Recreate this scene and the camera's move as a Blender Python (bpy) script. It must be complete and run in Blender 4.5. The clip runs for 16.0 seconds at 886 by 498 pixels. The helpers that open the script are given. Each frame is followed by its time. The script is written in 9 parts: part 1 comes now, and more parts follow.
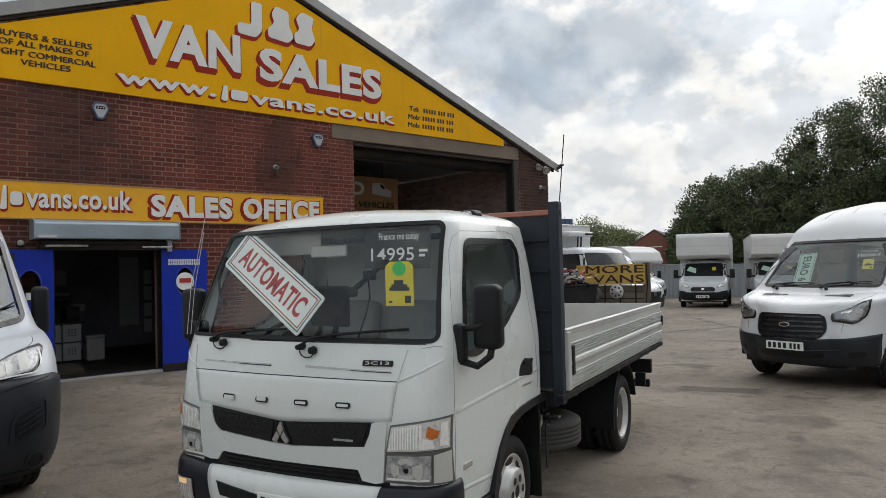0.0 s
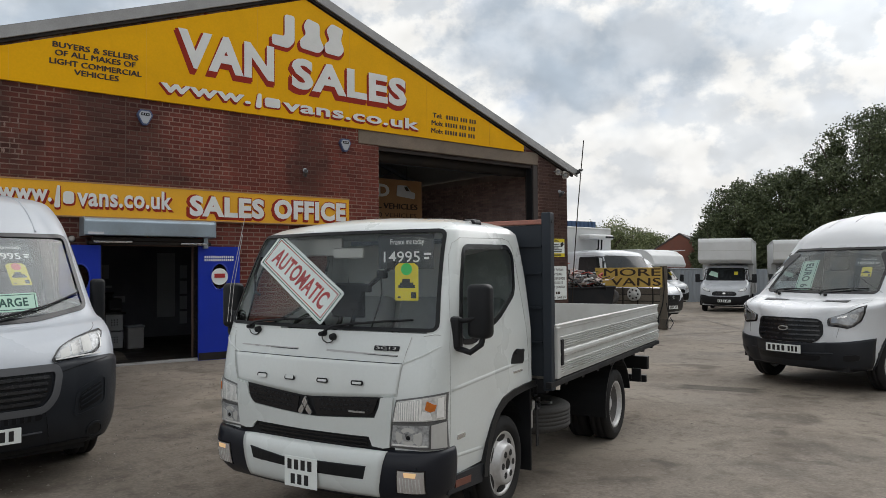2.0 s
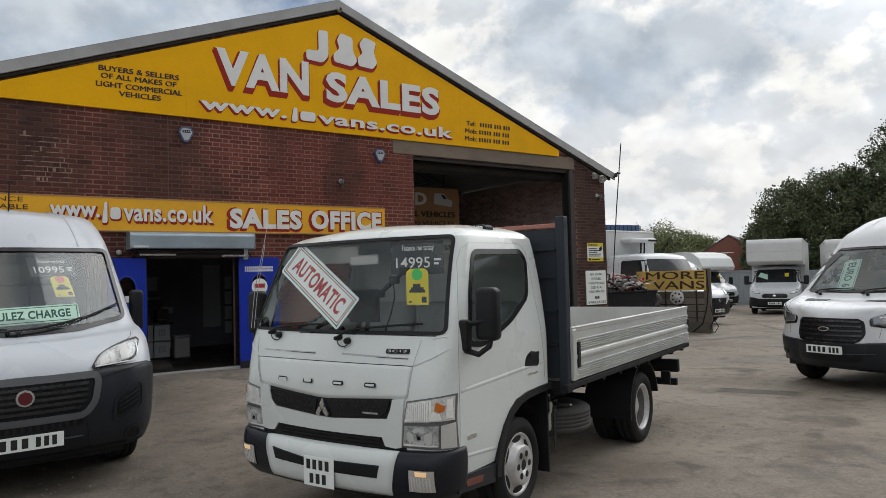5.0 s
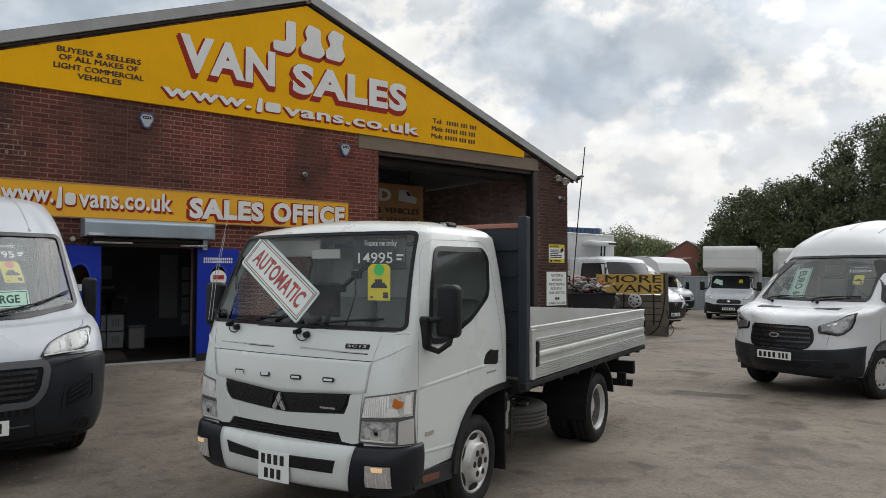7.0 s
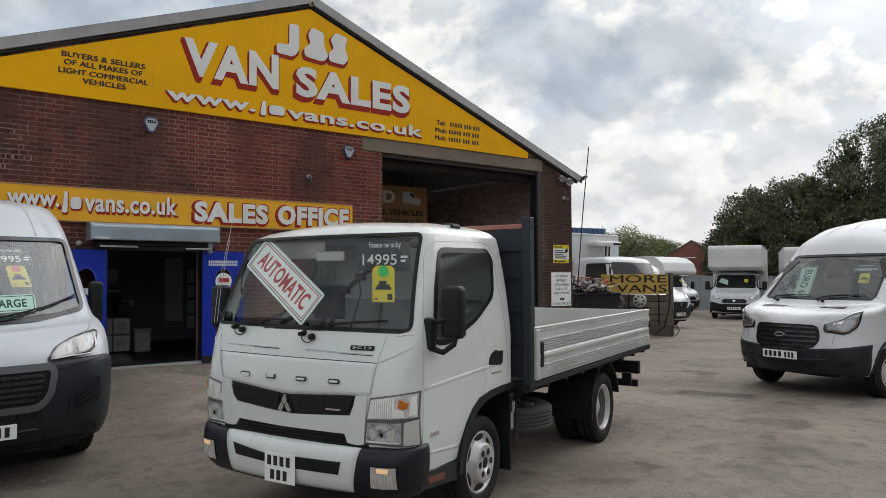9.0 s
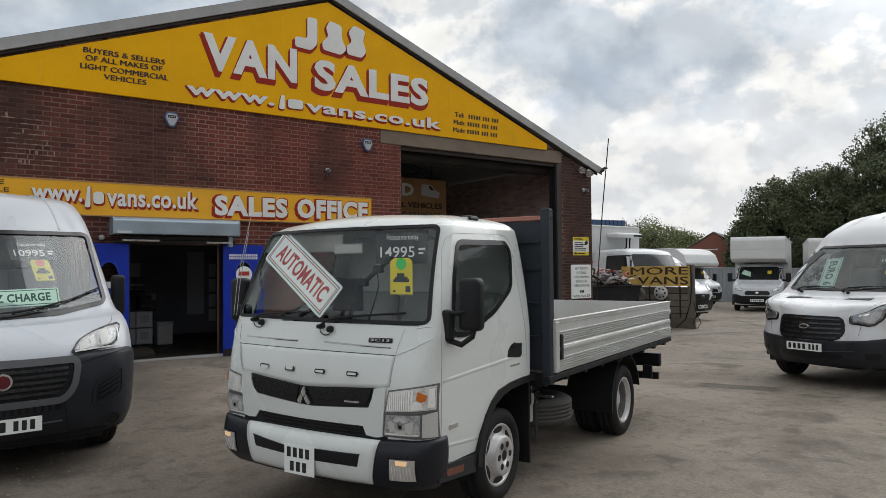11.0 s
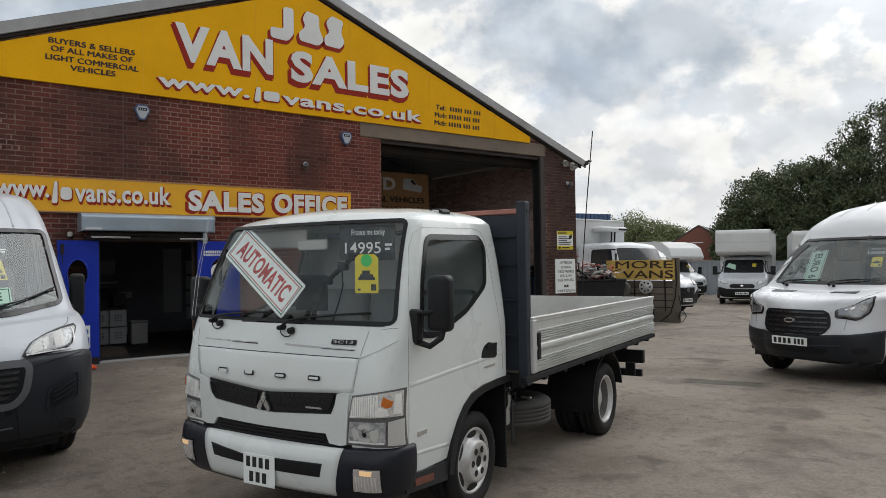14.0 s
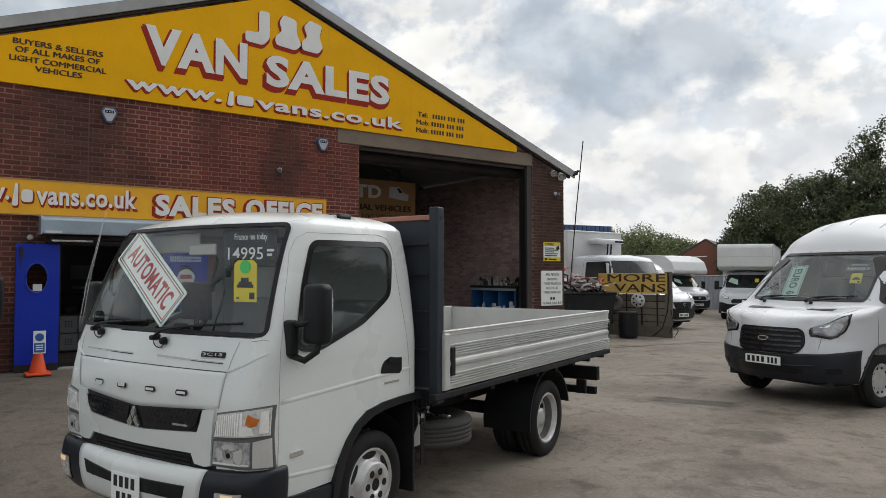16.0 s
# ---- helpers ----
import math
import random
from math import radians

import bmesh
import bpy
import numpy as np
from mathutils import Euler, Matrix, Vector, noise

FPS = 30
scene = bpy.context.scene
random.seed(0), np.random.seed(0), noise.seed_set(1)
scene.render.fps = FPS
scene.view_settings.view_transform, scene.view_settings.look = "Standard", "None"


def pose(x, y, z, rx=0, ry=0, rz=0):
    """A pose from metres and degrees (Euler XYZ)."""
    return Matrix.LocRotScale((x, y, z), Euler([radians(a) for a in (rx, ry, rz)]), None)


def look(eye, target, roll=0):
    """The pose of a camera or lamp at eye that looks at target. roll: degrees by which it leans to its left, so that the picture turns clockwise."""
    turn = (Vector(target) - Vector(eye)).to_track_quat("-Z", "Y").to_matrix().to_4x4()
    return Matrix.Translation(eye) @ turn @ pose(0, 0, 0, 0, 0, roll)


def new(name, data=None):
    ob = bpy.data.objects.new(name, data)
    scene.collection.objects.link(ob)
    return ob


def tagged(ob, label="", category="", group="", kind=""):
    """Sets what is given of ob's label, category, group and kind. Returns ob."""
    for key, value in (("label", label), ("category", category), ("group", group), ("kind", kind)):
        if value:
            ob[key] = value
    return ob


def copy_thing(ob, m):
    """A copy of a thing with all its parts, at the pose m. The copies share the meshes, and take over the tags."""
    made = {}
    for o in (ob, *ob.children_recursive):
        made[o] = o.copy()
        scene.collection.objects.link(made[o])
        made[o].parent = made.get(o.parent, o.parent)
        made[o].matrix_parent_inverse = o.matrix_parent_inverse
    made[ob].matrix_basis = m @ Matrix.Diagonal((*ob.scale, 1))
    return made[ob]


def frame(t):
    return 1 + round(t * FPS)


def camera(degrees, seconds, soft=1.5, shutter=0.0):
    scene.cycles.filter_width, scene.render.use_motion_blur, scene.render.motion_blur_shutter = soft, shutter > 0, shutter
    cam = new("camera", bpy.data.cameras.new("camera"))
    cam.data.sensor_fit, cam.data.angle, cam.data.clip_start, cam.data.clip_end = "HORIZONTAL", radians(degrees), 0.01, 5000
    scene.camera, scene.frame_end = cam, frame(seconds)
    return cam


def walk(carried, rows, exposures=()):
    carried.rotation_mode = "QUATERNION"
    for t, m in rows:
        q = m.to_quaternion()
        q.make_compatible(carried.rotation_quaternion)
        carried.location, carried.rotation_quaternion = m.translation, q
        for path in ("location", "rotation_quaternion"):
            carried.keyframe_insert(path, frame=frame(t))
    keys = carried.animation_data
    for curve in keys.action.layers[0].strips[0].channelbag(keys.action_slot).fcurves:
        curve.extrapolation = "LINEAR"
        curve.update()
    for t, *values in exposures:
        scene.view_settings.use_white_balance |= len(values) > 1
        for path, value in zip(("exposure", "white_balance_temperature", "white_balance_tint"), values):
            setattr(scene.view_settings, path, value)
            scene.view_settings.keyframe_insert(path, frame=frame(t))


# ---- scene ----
cam = camera(64.6, 16.0, soft=0.5)
PATH = [
    (0, (0.08, -0.196, 1.638), (1.393, 1.311, 1.695), -1.5),
    (0.5, (0.026, -0.424, 1.629), (1.315, 1.104, 1.696), -0.4),
    (1, (-0.02, -0.603, 1.628), (1.22, 0.967, 1.653), 0.2),
    (1.5, (-0.138, -0.685, 1.633), (1.069, 0.909, 1.698), -0.9),
    (2, (-0.222, -0.781, 1.645), (1.032, 0.776, 1.702), -0.5),
    (2.5, (-0.141, -0.896, 1.624), (1.068, 0.694, 1.728), 0.9),
    (3, (-0.125, -0.993, 1.63), (1.034, 0.632, 1.737), -0.6),
    (3.5, (-0.112, -1.008, 1.621), (1.038, 0.624, 1.731), -0.9),
    (4, (-0.103, -1.011, 1.623), (1.036, 0.631, 1.706), -1.5),
    (6.5, (-0.113, -1.013, 1.622), (1.072, 0.595, 1.715), -0.5),
    (7, (-0.107, -1.012, 1.617), (1.125, 0.562, 1.69), 0.1),
    (7.5, (-0.106, -1.027, 1.617), (1.135, 0.539, 1.695), -0.0),
    (8, (-0.105, -1.027, 1.62), (1.14, 0.537, 1.689), -0.4),
    (8.5, (-0.106, -1.017, 1.619), (1.133, 0.552, 1.688), -0.0),
    (9, (-0.112, -1.024, 1.616), (1.11, 0.558, 1.693), -0.3),
    (11.5, (-0.09, -1.012, 1.611), (1.075, 0.613, 1.66), -0.8),
    (12, (-0.092, -1.016, 1.616), (1.083, 0.602, 1.643), -1.8),
    (12.5, (-0.09, -1.024, 1.612), (1.096, 0.586, 1.635), -1.3),
    (13, (-0.044, -0.996, 1.613), (1.145, 0.613, 1.62), -2.1),
    (13.5, (0.05, -0.898, 1.614), (1.232, 0.715, 1.647), -0.0),
    (14, (0.147, -0.877, 1.62), (1.354, 0.717, 1.662), -0.9),
    (14.5, (0.314, -1.016, 1.605), (1.453, 0.627, 1.649), 0.2),
    (15, (0.472, -1.078, 1.605), (1.558, 0.601, 1.633), -2.0),
    (15.5, (0.667, -1.064, 1.588), (1.784, 0.595, 1.632), -0.0),
    (16, (0.881, -1.06, 1.606), (2.057, 0.556, 1.678), -0.0),
]
walk(cam, [(t, look(eye, target, roll)) for t, eye, target, roll in PATH])

# ---- sky, sun, exposure ----
scene.view_settings.exposure = -0.10
SUN_AZ, SUN_EL = 2.0, 42.0          # where the veiled sun stands, degrees from +x and above the horizon
world = bpy.data.worlds.new("sky")
scene.world = world
world.use_nodes = True
wn, wl = world.node_tree.nodes, world.node_tree.links
wn.clear()


def wnode(kind, **sets):
    n = wn.new(kind)
    for k, v in sets.items():
        n.inputs[k].default_value = v
    return n


w_out = wn.new("ShaderNodeOutputWorld")
w_bg = wn.new("ShaderNodeBackground")
w_sky = wn.new("ShaderNodeTexSky")
w_sky.sky_type = "NISHITA"
w_sky.sun_disc = False
w_sky.sun_elevation = radians(SUN_EL)
w_sky.sun_rotation = radians(90 - SUN_AZ)
w_sky.air_density, w_sky.dust_density = 1.0, 2.0
w_sc = wn.new("ShaderNodeVectorMath")
w_sc.operation = "SCALE"
w_sc.inputs[3].default_value = 0.10
wl.new(w_sky.outputs[0], w_sc.inputs[0])


def wmath(op, a, b=None, clamp=False):
    n = wn.new("ShaderNodeMath")
    n.operation, n.use_clamp = op, clamp
    for k, v in enumerate((a, b)):
        if v is None:
            continue
        if isinstance(v, (int, float)):
            n.inputs[k].default_value = v
        else:
            wl.new(v, n.inputs[k])
    return n.outputs[0]


def wdot(vec, d):
    n = wn.new("ShaderNodeVectorMath")
    n.operation = "DOT_PRODUCT"
    wl.new(vec, n.inputs[0])
    n.inputs[1].default_value = d
    return n.outputs["Value"]


def wrange(v, lo, hi, a, b, smooth=True):
    n = wn.new("ShaderNodeMapRange")
    n.interpolation_type = "SMOOTHSTEP" if smooth else "LINEAR"
    for k, x in enumerate((lo, hi, a, b)):
        n.inputs[k + 1].default_value = x
    wl.new(v, n.inputs[0])
    return n.outputs[0]


def wmix(f, a, b):
    n = wn.new("ShaderNodeMix")
    n.data_type = "RGBA"
    for k, v in ((0, f), (6, a), (7, b)):
        if isinstance(v, tuple):
            n.inputs[k].default_value = v
        else:
            wl.new(v, n.inputs[k])
    return n.outputs[2]


def wnoise(vec, scale, detail, rough):
    n = wnode("ShaderNodeTexNoise", Scale=scale, Detail=detail, Roughness=rough)
    wl.new(vec, n.inputs["Vector"])
    return n.outputs


# clouds: heaped banks, flatter towards the horizon, with one broad thick bank ahead of the sun
w_tc = wn.new("ShaderNodeTexCoord")
w_dir = w_tc.outputs["Generated"]
w_up = wdot(w_dir, (0, 0, 1))
w_mp = wn.new("ShaderNodeMapping")
w_mp.inputs[3].default_value = (1, 1, 1.35)
w_mp.inputs[1].default_value = (2.3, 0.4, 0.7)
wl.new(w_dir, w_mp.inputs[0])
w_flat = w_mp.outputs[0]
w_wp = wn.new("ShaderNodeVectorMath")
w_wp.operation = "MULTIPLY_ADD"
w_wn = wnoise(w_flat, 6.5, 7.0, 0.57)
wl.new(w_wn["Color"], w_wp.inputs[0])
w_wp.inputs[1].default_value = (0.26, 0.26, 0.20)
w_of = wn.new("ShaderNodeVectorMath")
w_of.operation = "SUBTRACT"
wl.new(w_dir, w_of.inputs[0])
w_of.inputs[1].default_value = (0.13, 0.13, 0.10)
wl.new(w_of.outputs[0], w_wp.inputs[2])
w_bent = w_wp.outputs[0]


def bank(az, el, wide, high):
    """How deep a direction lies in a bank of thick cloud."""
    a, e = radians(az), radians(el)
    side = (-math.sin(a), math.cos(a), 0)
    rise = (-math.cos(a) * math.sin(e), -math.sin(a) * math.sin(e), math.cos(e))
    ahead = (math.cos(a) * math.cos(e), math.sin(a) * math.cos(e), math.sin(e))
    u = wmath("DIVIDE", wdot(w_bent, side), wide)
    v = wmath("DIVIDE", wdot(w_bent, rise), high)
    r2 = wmath("ADD", wmath("MULTIPLY", u, u), wmath("MULTIPLY", v, v))
    return wmath("MULTIPLY", wrange(r2, 0.45, 1.05, 1, 0), wrange(wdot(w_dir, ahead), 0.3, 0.6, 0, 1))


w_cover = wrange(wnoise(w_flat, 3.2, 7.0, 0.58)["Fac"], 0.30, 0.50, 0, 1)
w_heap = wnoise(w_flat, 8.0, 8.0, 0.56)["Fac"]
w_white = wrange(w_heap, 0.455, 0.535, 0, 1)
w_pale = wmix(w_white, (0.76, 0.80, 0.84, 1), (1.03, 1.025, 1.0, 1))
w_col = wmix(w_cover, w_sc.outputs[0], w_pale)
w_shade = wmix(wrange(w_heap, 0.38, 0.66, 0, 1), (0.47, 0.55, 0.64, 1), (0.66, 0.72, 0.79, 1))
for az, el, wide, high, amt in ((38.5, 17.2, 0.215, 0.088, 0.92), (17, 20, 0.07, 0.05, 0.5), (84, 17, 0.30, 0.12, 0.85), (300, 35, 0.5, 0.2, 0.5)):
    w_col = wmix(wmath("MULTIPLY", bank(az, el, wide, high), amt), w_col, w_shade)
# a dark bank out of view, added to dim what the truck's windscreen mirrors
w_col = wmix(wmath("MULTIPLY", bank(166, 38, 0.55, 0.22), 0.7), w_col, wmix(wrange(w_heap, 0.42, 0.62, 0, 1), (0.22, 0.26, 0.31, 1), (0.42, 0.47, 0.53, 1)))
# pale haze towards the horizon
w_puff = wnoise(w_flat, 16.0, 7.0, 0.55)["Fac"]
w_low = wmix(wrange(w_puff, 0.44, 0.58, 0, 1), (0.78, 0.80, 0.82, 1), (0.97, 0.965, 0.95, 1))
w_col = wmix(wrange(w_up, 0.04, 0.27, 0.85, 0.0), w_col, w_low)
# lit tops and shaded undersides of the heaps
w_hi = wn.new("ShaderNodeVectorMath")
w_hi.operation = "ADD"
wl.new(w_flat, w_hi.inputs[0])
w_hi.inputs[1].default_value = (0.006, -0.004, 0.028)
w_edge = wmath("SUBTRACT", wnoise(w_flat, 9.0, 3.0, 0.5)["Fac"], wnoise(w_hi.outputs[0], 9.0, 3.0, 0.5)["Fac"])
w_lift = wrange(w_edge, -0.12, 0.12, 0.91, 1.09, False)
# the veiled sun brightens the cloud round it
w_glow = wrange(wdot(w_dir, (math.cos(radians(SUN_AZ)) * math.cos(radians(SUN_EL)), math.sin(radians(SUN_AZ)) * math.cos(radians(SUN_EL)), math.sin(radians(SUN_EL)))), 0.80, 1.0, 1.0, 1.9)
w_s3 = wn.new("ShaderNodeVectorMath")
w_s3.operation = "SCALE"
wl.new(w_col, w_s3.inputs[0])
wl.new(wmath("MULTIPLY", w_glow, w_lift), w_s3.inputs[3])
wl.new(w_s3.outputs[0], w_bg.inputs[0])
w_bg.inputs[1].default_value = 1.0
wl.new(w_bg.outputs[0], w_out.inputs[0])

sun = new("sun", bpy.data.lights.new("sun", "SUN"))
sun.data.energy, sun.data.angle, sun.data.color = 1.1, radians(62), (1.0, 0.995, 0.985)
sd = Vector((math.cos(radians(SUN_AZ)) * math.cos(radians(SUN_EL)), math.sin(radians(SUN_AZ)) * math.cos(radians(SUN_EL)), math.sin(radians(SUN_EL))))
sun.matrix_world = look(sd * 60, (0, 0, 0))

# ---- materials ----
import collections
from mathutils.bvhtree import BVHTree


def mat(name, col, rough=0.5, metal=0.0, var=0.12, scale=2.0, bump=0.0, bscale=60.0, dirt=None, dirt_amt=0.0, dirt_scale=1.2, coat=0.0, spread=0.0, spec=0.5):
    """A painted or plain surface: two scales of colour change, uneven gloss, fine relief, and patches of dirt."""
    m = bpy.data.materials.new(name)
    m.use_nodes = True
    nt = m.node_tree
    b = nt.nodes["Principled BSDF"]
    co = nt.nodes.new("ShaderNodeTexCoord")
    n1 = nt.nodes.new("ShaderNodeTexNoise")
    n1.inputs["Scale"].default_value, n1.inputs["Detail"].default_value = scale, 6.0
    n2 = nt.nodes.new("ShaderNodeTexNoise")
    n2.inputs["Scale"].default_value, n2.inputs["Detail"].default_value = bscale, 4.0
    nt.links.new(co.outputs["Object"], n1.inputs["Vector"])
    nt.links.new(co.outputs["Object"], n2.inputs["Vector"])
    add = nt.nodes.new("ShaderNodeMath")
    add.operation = "ADD"
    nt.links.new(n1.outputs[0], add.inputs[0])
    nt.links.new(n2.outputs[0], add.inputs[1])
    last = add.outputs[0]
    if spread:
        oi = nt.nodes.new("ShaderNodeObjectInfo")
        mu = nt.nodes.new("ShaderNodeMath")
        mu.operation = "MULTIPLY_ADD"
        mu.inputs[1].default_value, mu.inputs[2].default_value = spread, -spread / 2
        nt.links.new(oi.outputs["Random"], mu.inputs[0])
        a2 = nt.nodes.new("ShaderNodeMath")
        a2.operation = "ADD"
        nt.links.new(last, a2.inputs[0])
        nt.links.new(mu.outputs[0], a2.inputs[1])
        last = a2.outputs[0]
    mr = nt.nodes.new("ShaderNodeMapRange")
    mr.inputs[1].default_value, mr.inputs[2].default_value = 0.6, 1.4
    mr.inputs[3].default_value, mr.inputs[4].default_value = 1 - var, 1 + var
    nt.links.new(last, mr.inputs[0])
    sc = nt.nodes.new("ShaderNodeVectorMath")
    sc.operation = "SCALE"
    sc.inputs[0].default_value = col[:3]
    nt.links.new(mr.outputs[0], sc.inputs[3])
    colour = sc.outputs[0]
    if dirt:
        n3 = nt.nodes.new("ShaderNodeTexNoise")
        n3.inputs["Scale"].default_value, n3.inputs["Detail"].default_value = dirt_scale, 8.0
        n3.inputs["Roughness"].default_value = 0.62
        nt.links.new(co.outputs["Object"], n3.inputs["Vector"])
        r = nt.nodes.new("ShaderNodeMapRange")
        r.inputs[1].default_value, r.inputs[2].default_value = 0.45, 0.75
        r.inputs[3].default_value, r.inputs[4].default_value = 0.0, dirt_amt
        nt.links.new(n3.outputs[0], r.inputs[0])
        mx = nt.nodes.new("ShaderNodeMix")
        mx.data_type = "RGBA"
        nt.links.new(r.outputs[0], mx.inputs[0])
        nt.links.new(colour, mx.inputs[6])
        mx.inputs[7].default_value = (*dirt[:3], 1)
        colour = mx.outputs[2]
    nt.links.new(colour, b.inputs["Base Color"])
    rr = nt.nodes.new("ShaderNodeMapRange")
    rr.inputs[1].default_value, rr.inputs[2].default_value = 0.3, 0.7
    rr.inputs[3].default_value, rr.inputs[4].default_value = max(0.02, rough * 0.8), min(1.0, rough * 1.2)
    nt.links.new(n1.outputs[0], rr.inputs[0])
    nt.links.new(rr.outputs[0], b.inputs["Roughness"])
    b.inputs["Metallic"].default_value = metal
    b.inputs["Coat Weight"].default_value = coat
    b.inputs["Specular IOR Level"].default_value = spec
    b.inputs["Coat Roughness"].default_value = 0.05
    if bump:
        bp = nt.nodes.new("ShaderNodeBump")
        bp.inputs["Strength"].default_value, bp.inputs["Distance"].default_value = 1.0, bump
        nt.links.new(n2.outputs[0], bp.inputs["Height"])
        nt.links.new(bp.outputs[0], b.inputs["Normal"])
    return m


def glass(name, tint, base=0.0, rough=0.0):
    """A thin pane: tinted see-through, with the mirror share that the angle gives."""
    m = bpy.data.materials.new(name)
    m.use_nodes = True
    nt = m.node_tree
    nt.nodes.clear()
    out = nt.nodes.new("ShaderNodeOutputMaterial")
    tr = nt.nodes.new("ShaderNodeBsdfTransparent")
    tr.inputs[0].default_value = (*tint, 1)
    gl = nt.nodes.new("ShaderNodeBsdfGlossy")
    gl.inputs["Roughness"].default_value = rough
    gl.inputs["Color"].default_value = (0.94, 0.98, 0.98, 1)
    lw = nt.nodes.new("ShaderNodeLayerWeight")      # alike from both sides of the pane
    lw.inputs["Blend"].default_value = 0.5
    pw = nt.nodes.new("ShaderNodeMath")
    pw.operation = "POWER"
    pw.inputs[1].default_value = 5.0
    nt.links.new(lw.outputs["Facing"], pw.inputs[0])
    ad = nt.nodes.new("ShaderNodeMath")
    ad.operation = "MULTIPLY_ADD"
    ad.inputs[1].default_value, ad.inputs[2].default_value = 0.93 - base, 0.05 + base
    nt.links.new(pw.outputs[0], ad.inputs[0])
    mx = nt.nodes.new("ShaderNodeMixShader")
    nt.links.new(ad.outputs[0], mx.inputs[0])
    nt.links.new(tr.outputs[0], mx.inputs[1])
    nt.links.new(gl.outputs[0], mx.inputs[2])
    nt.links.new(mx.outputs[0], out.inputs[0])
    return m


def soot(nt):
    """Lays the colour out in the wall's own place, and adds soot that has run down from the sign's lower edge."""
    b = nt.nodes["Principled BSDF"]
    src = b.inputs["Base Color"].links[0].from_socket
    geo = nt.nodes.new("ShaderNodeNewGeometry")
    for l in list(nt.links):
        if l.from_node.bl_idname == "ShaderNodeTexCoord":
            nt.links.new(geo.outputs["Position"], l.to_socket)
    mp = nt.nodes.new("ShaderNodeMapping")
    mp.inputs[3].default_value = (0.8, 0.8, 0.22)
    mp.inputs[1].default_value = (0.72, 0, 0)
    nt.links.new(geo.outputs["Position"], mp.inputs[0])
    n = nt.nodes.new("ShaderNodeTexNoise")
    n.inputs["Scale"].default_value, n.inputs["Detail"].default_value = 1.0, 5.0
    nt.links.new(mp.outputs[0], n.inputs["Vector"])
    r = nt.nodes.new("ShaderNodeMapRange")
    r.inputs[1].default_value, r.inputs[2].default_value, r.inputs[4].default_value = 0.50, 0.68, 0.85
    nt.links.new(n.outputs[0], r.inputs[0])
    mx = nt.nodes.new("ShaderNodeMix")
    mx.data_type = "RGBA"
    nt.links.new(r.outputs[0], mx.inputs[0])
    nt.links.new(src, mx.inputs[6])
    mx.inputs[7].default_value = (0.055, 0.036, 0.030, 1)
    col = mx.outputs[2]
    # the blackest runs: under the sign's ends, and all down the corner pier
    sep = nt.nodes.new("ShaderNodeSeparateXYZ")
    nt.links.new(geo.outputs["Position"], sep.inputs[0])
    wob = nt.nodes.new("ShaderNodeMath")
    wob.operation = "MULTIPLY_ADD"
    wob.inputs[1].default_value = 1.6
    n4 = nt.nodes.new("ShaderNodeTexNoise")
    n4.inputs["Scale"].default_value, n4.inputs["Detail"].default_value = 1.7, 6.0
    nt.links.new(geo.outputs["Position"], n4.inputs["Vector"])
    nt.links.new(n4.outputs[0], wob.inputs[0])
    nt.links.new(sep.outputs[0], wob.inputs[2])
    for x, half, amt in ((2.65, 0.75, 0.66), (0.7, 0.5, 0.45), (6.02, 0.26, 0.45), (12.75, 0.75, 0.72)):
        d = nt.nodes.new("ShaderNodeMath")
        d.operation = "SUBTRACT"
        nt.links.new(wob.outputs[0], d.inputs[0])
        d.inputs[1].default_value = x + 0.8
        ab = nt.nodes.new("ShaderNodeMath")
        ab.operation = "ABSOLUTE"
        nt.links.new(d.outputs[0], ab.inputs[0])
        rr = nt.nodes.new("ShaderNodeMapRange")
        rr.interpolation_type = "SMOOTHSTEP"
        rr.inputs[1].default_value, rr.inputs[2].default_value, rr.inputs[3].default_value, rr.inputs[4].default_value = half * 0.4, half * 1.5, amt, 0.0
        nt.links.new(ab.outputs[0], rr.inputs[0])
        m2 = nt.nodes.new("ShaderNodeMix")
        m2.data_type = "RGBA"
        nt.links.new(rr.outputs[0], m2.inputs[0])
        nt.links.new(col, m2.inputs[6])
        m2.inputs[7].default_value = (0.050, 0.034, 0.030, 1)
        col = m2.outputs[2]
    nt.links.new(col, b.inputs["Base Color"])


def brick_mat(name, col, dark, per_island, sooty=True):
    """Wire-cut brick: each one its own shade, a few burnt dark, sooty patches over the wall."""
    m = mat(name, col, 0.85, 0, 0.30, 3.0, 0.004, 90.0, dirt=dark, dirt_amt=0.55, dirt_scale=0.55, spec=0.15)
    nt = m.node_tree
    if sooty:
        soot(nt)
    b = nt.nodes["Principled BSDF"]
    src = b.inputs["Base Color"].links[0].from_socket
    rnd = nt.nodes.new("ShaderNodeNewGeometry").outputs["Random Per Island"] if per_island else nt.nodes.new("ShaderNodeObjectInfo").outputs["Random"]
    ramp = nt.nodes.new("ShaderNodeValToRGB")
    ramp.color_ramp.elements[0].color, ramp.color_ramp.elements[1].color = (0.72, 0.68, 0.70, 1), (1.2, 1.17, 1.14, 1)
    e = ramp.color_ramp.elements.new(0.2)
    e.color = (0.85, 0.82, 0.8, 1)
    nt.links.new(rnd, ramp.inputs[0])
    mul = nt.nodes.new("ShaderNodeMix")
    mul.data_type, mul.blend_type = "RGBA", "MULTIPLY"
    mul.inputs[0].default_value = 1.0
    nt.links.new(src, mul.inputs[6])
    nt.links.new(ramp.outputs[0], mul.inputs[7])
    nt.links.new(mul.outputs[2], b.inputs["Base Color"])
    return m


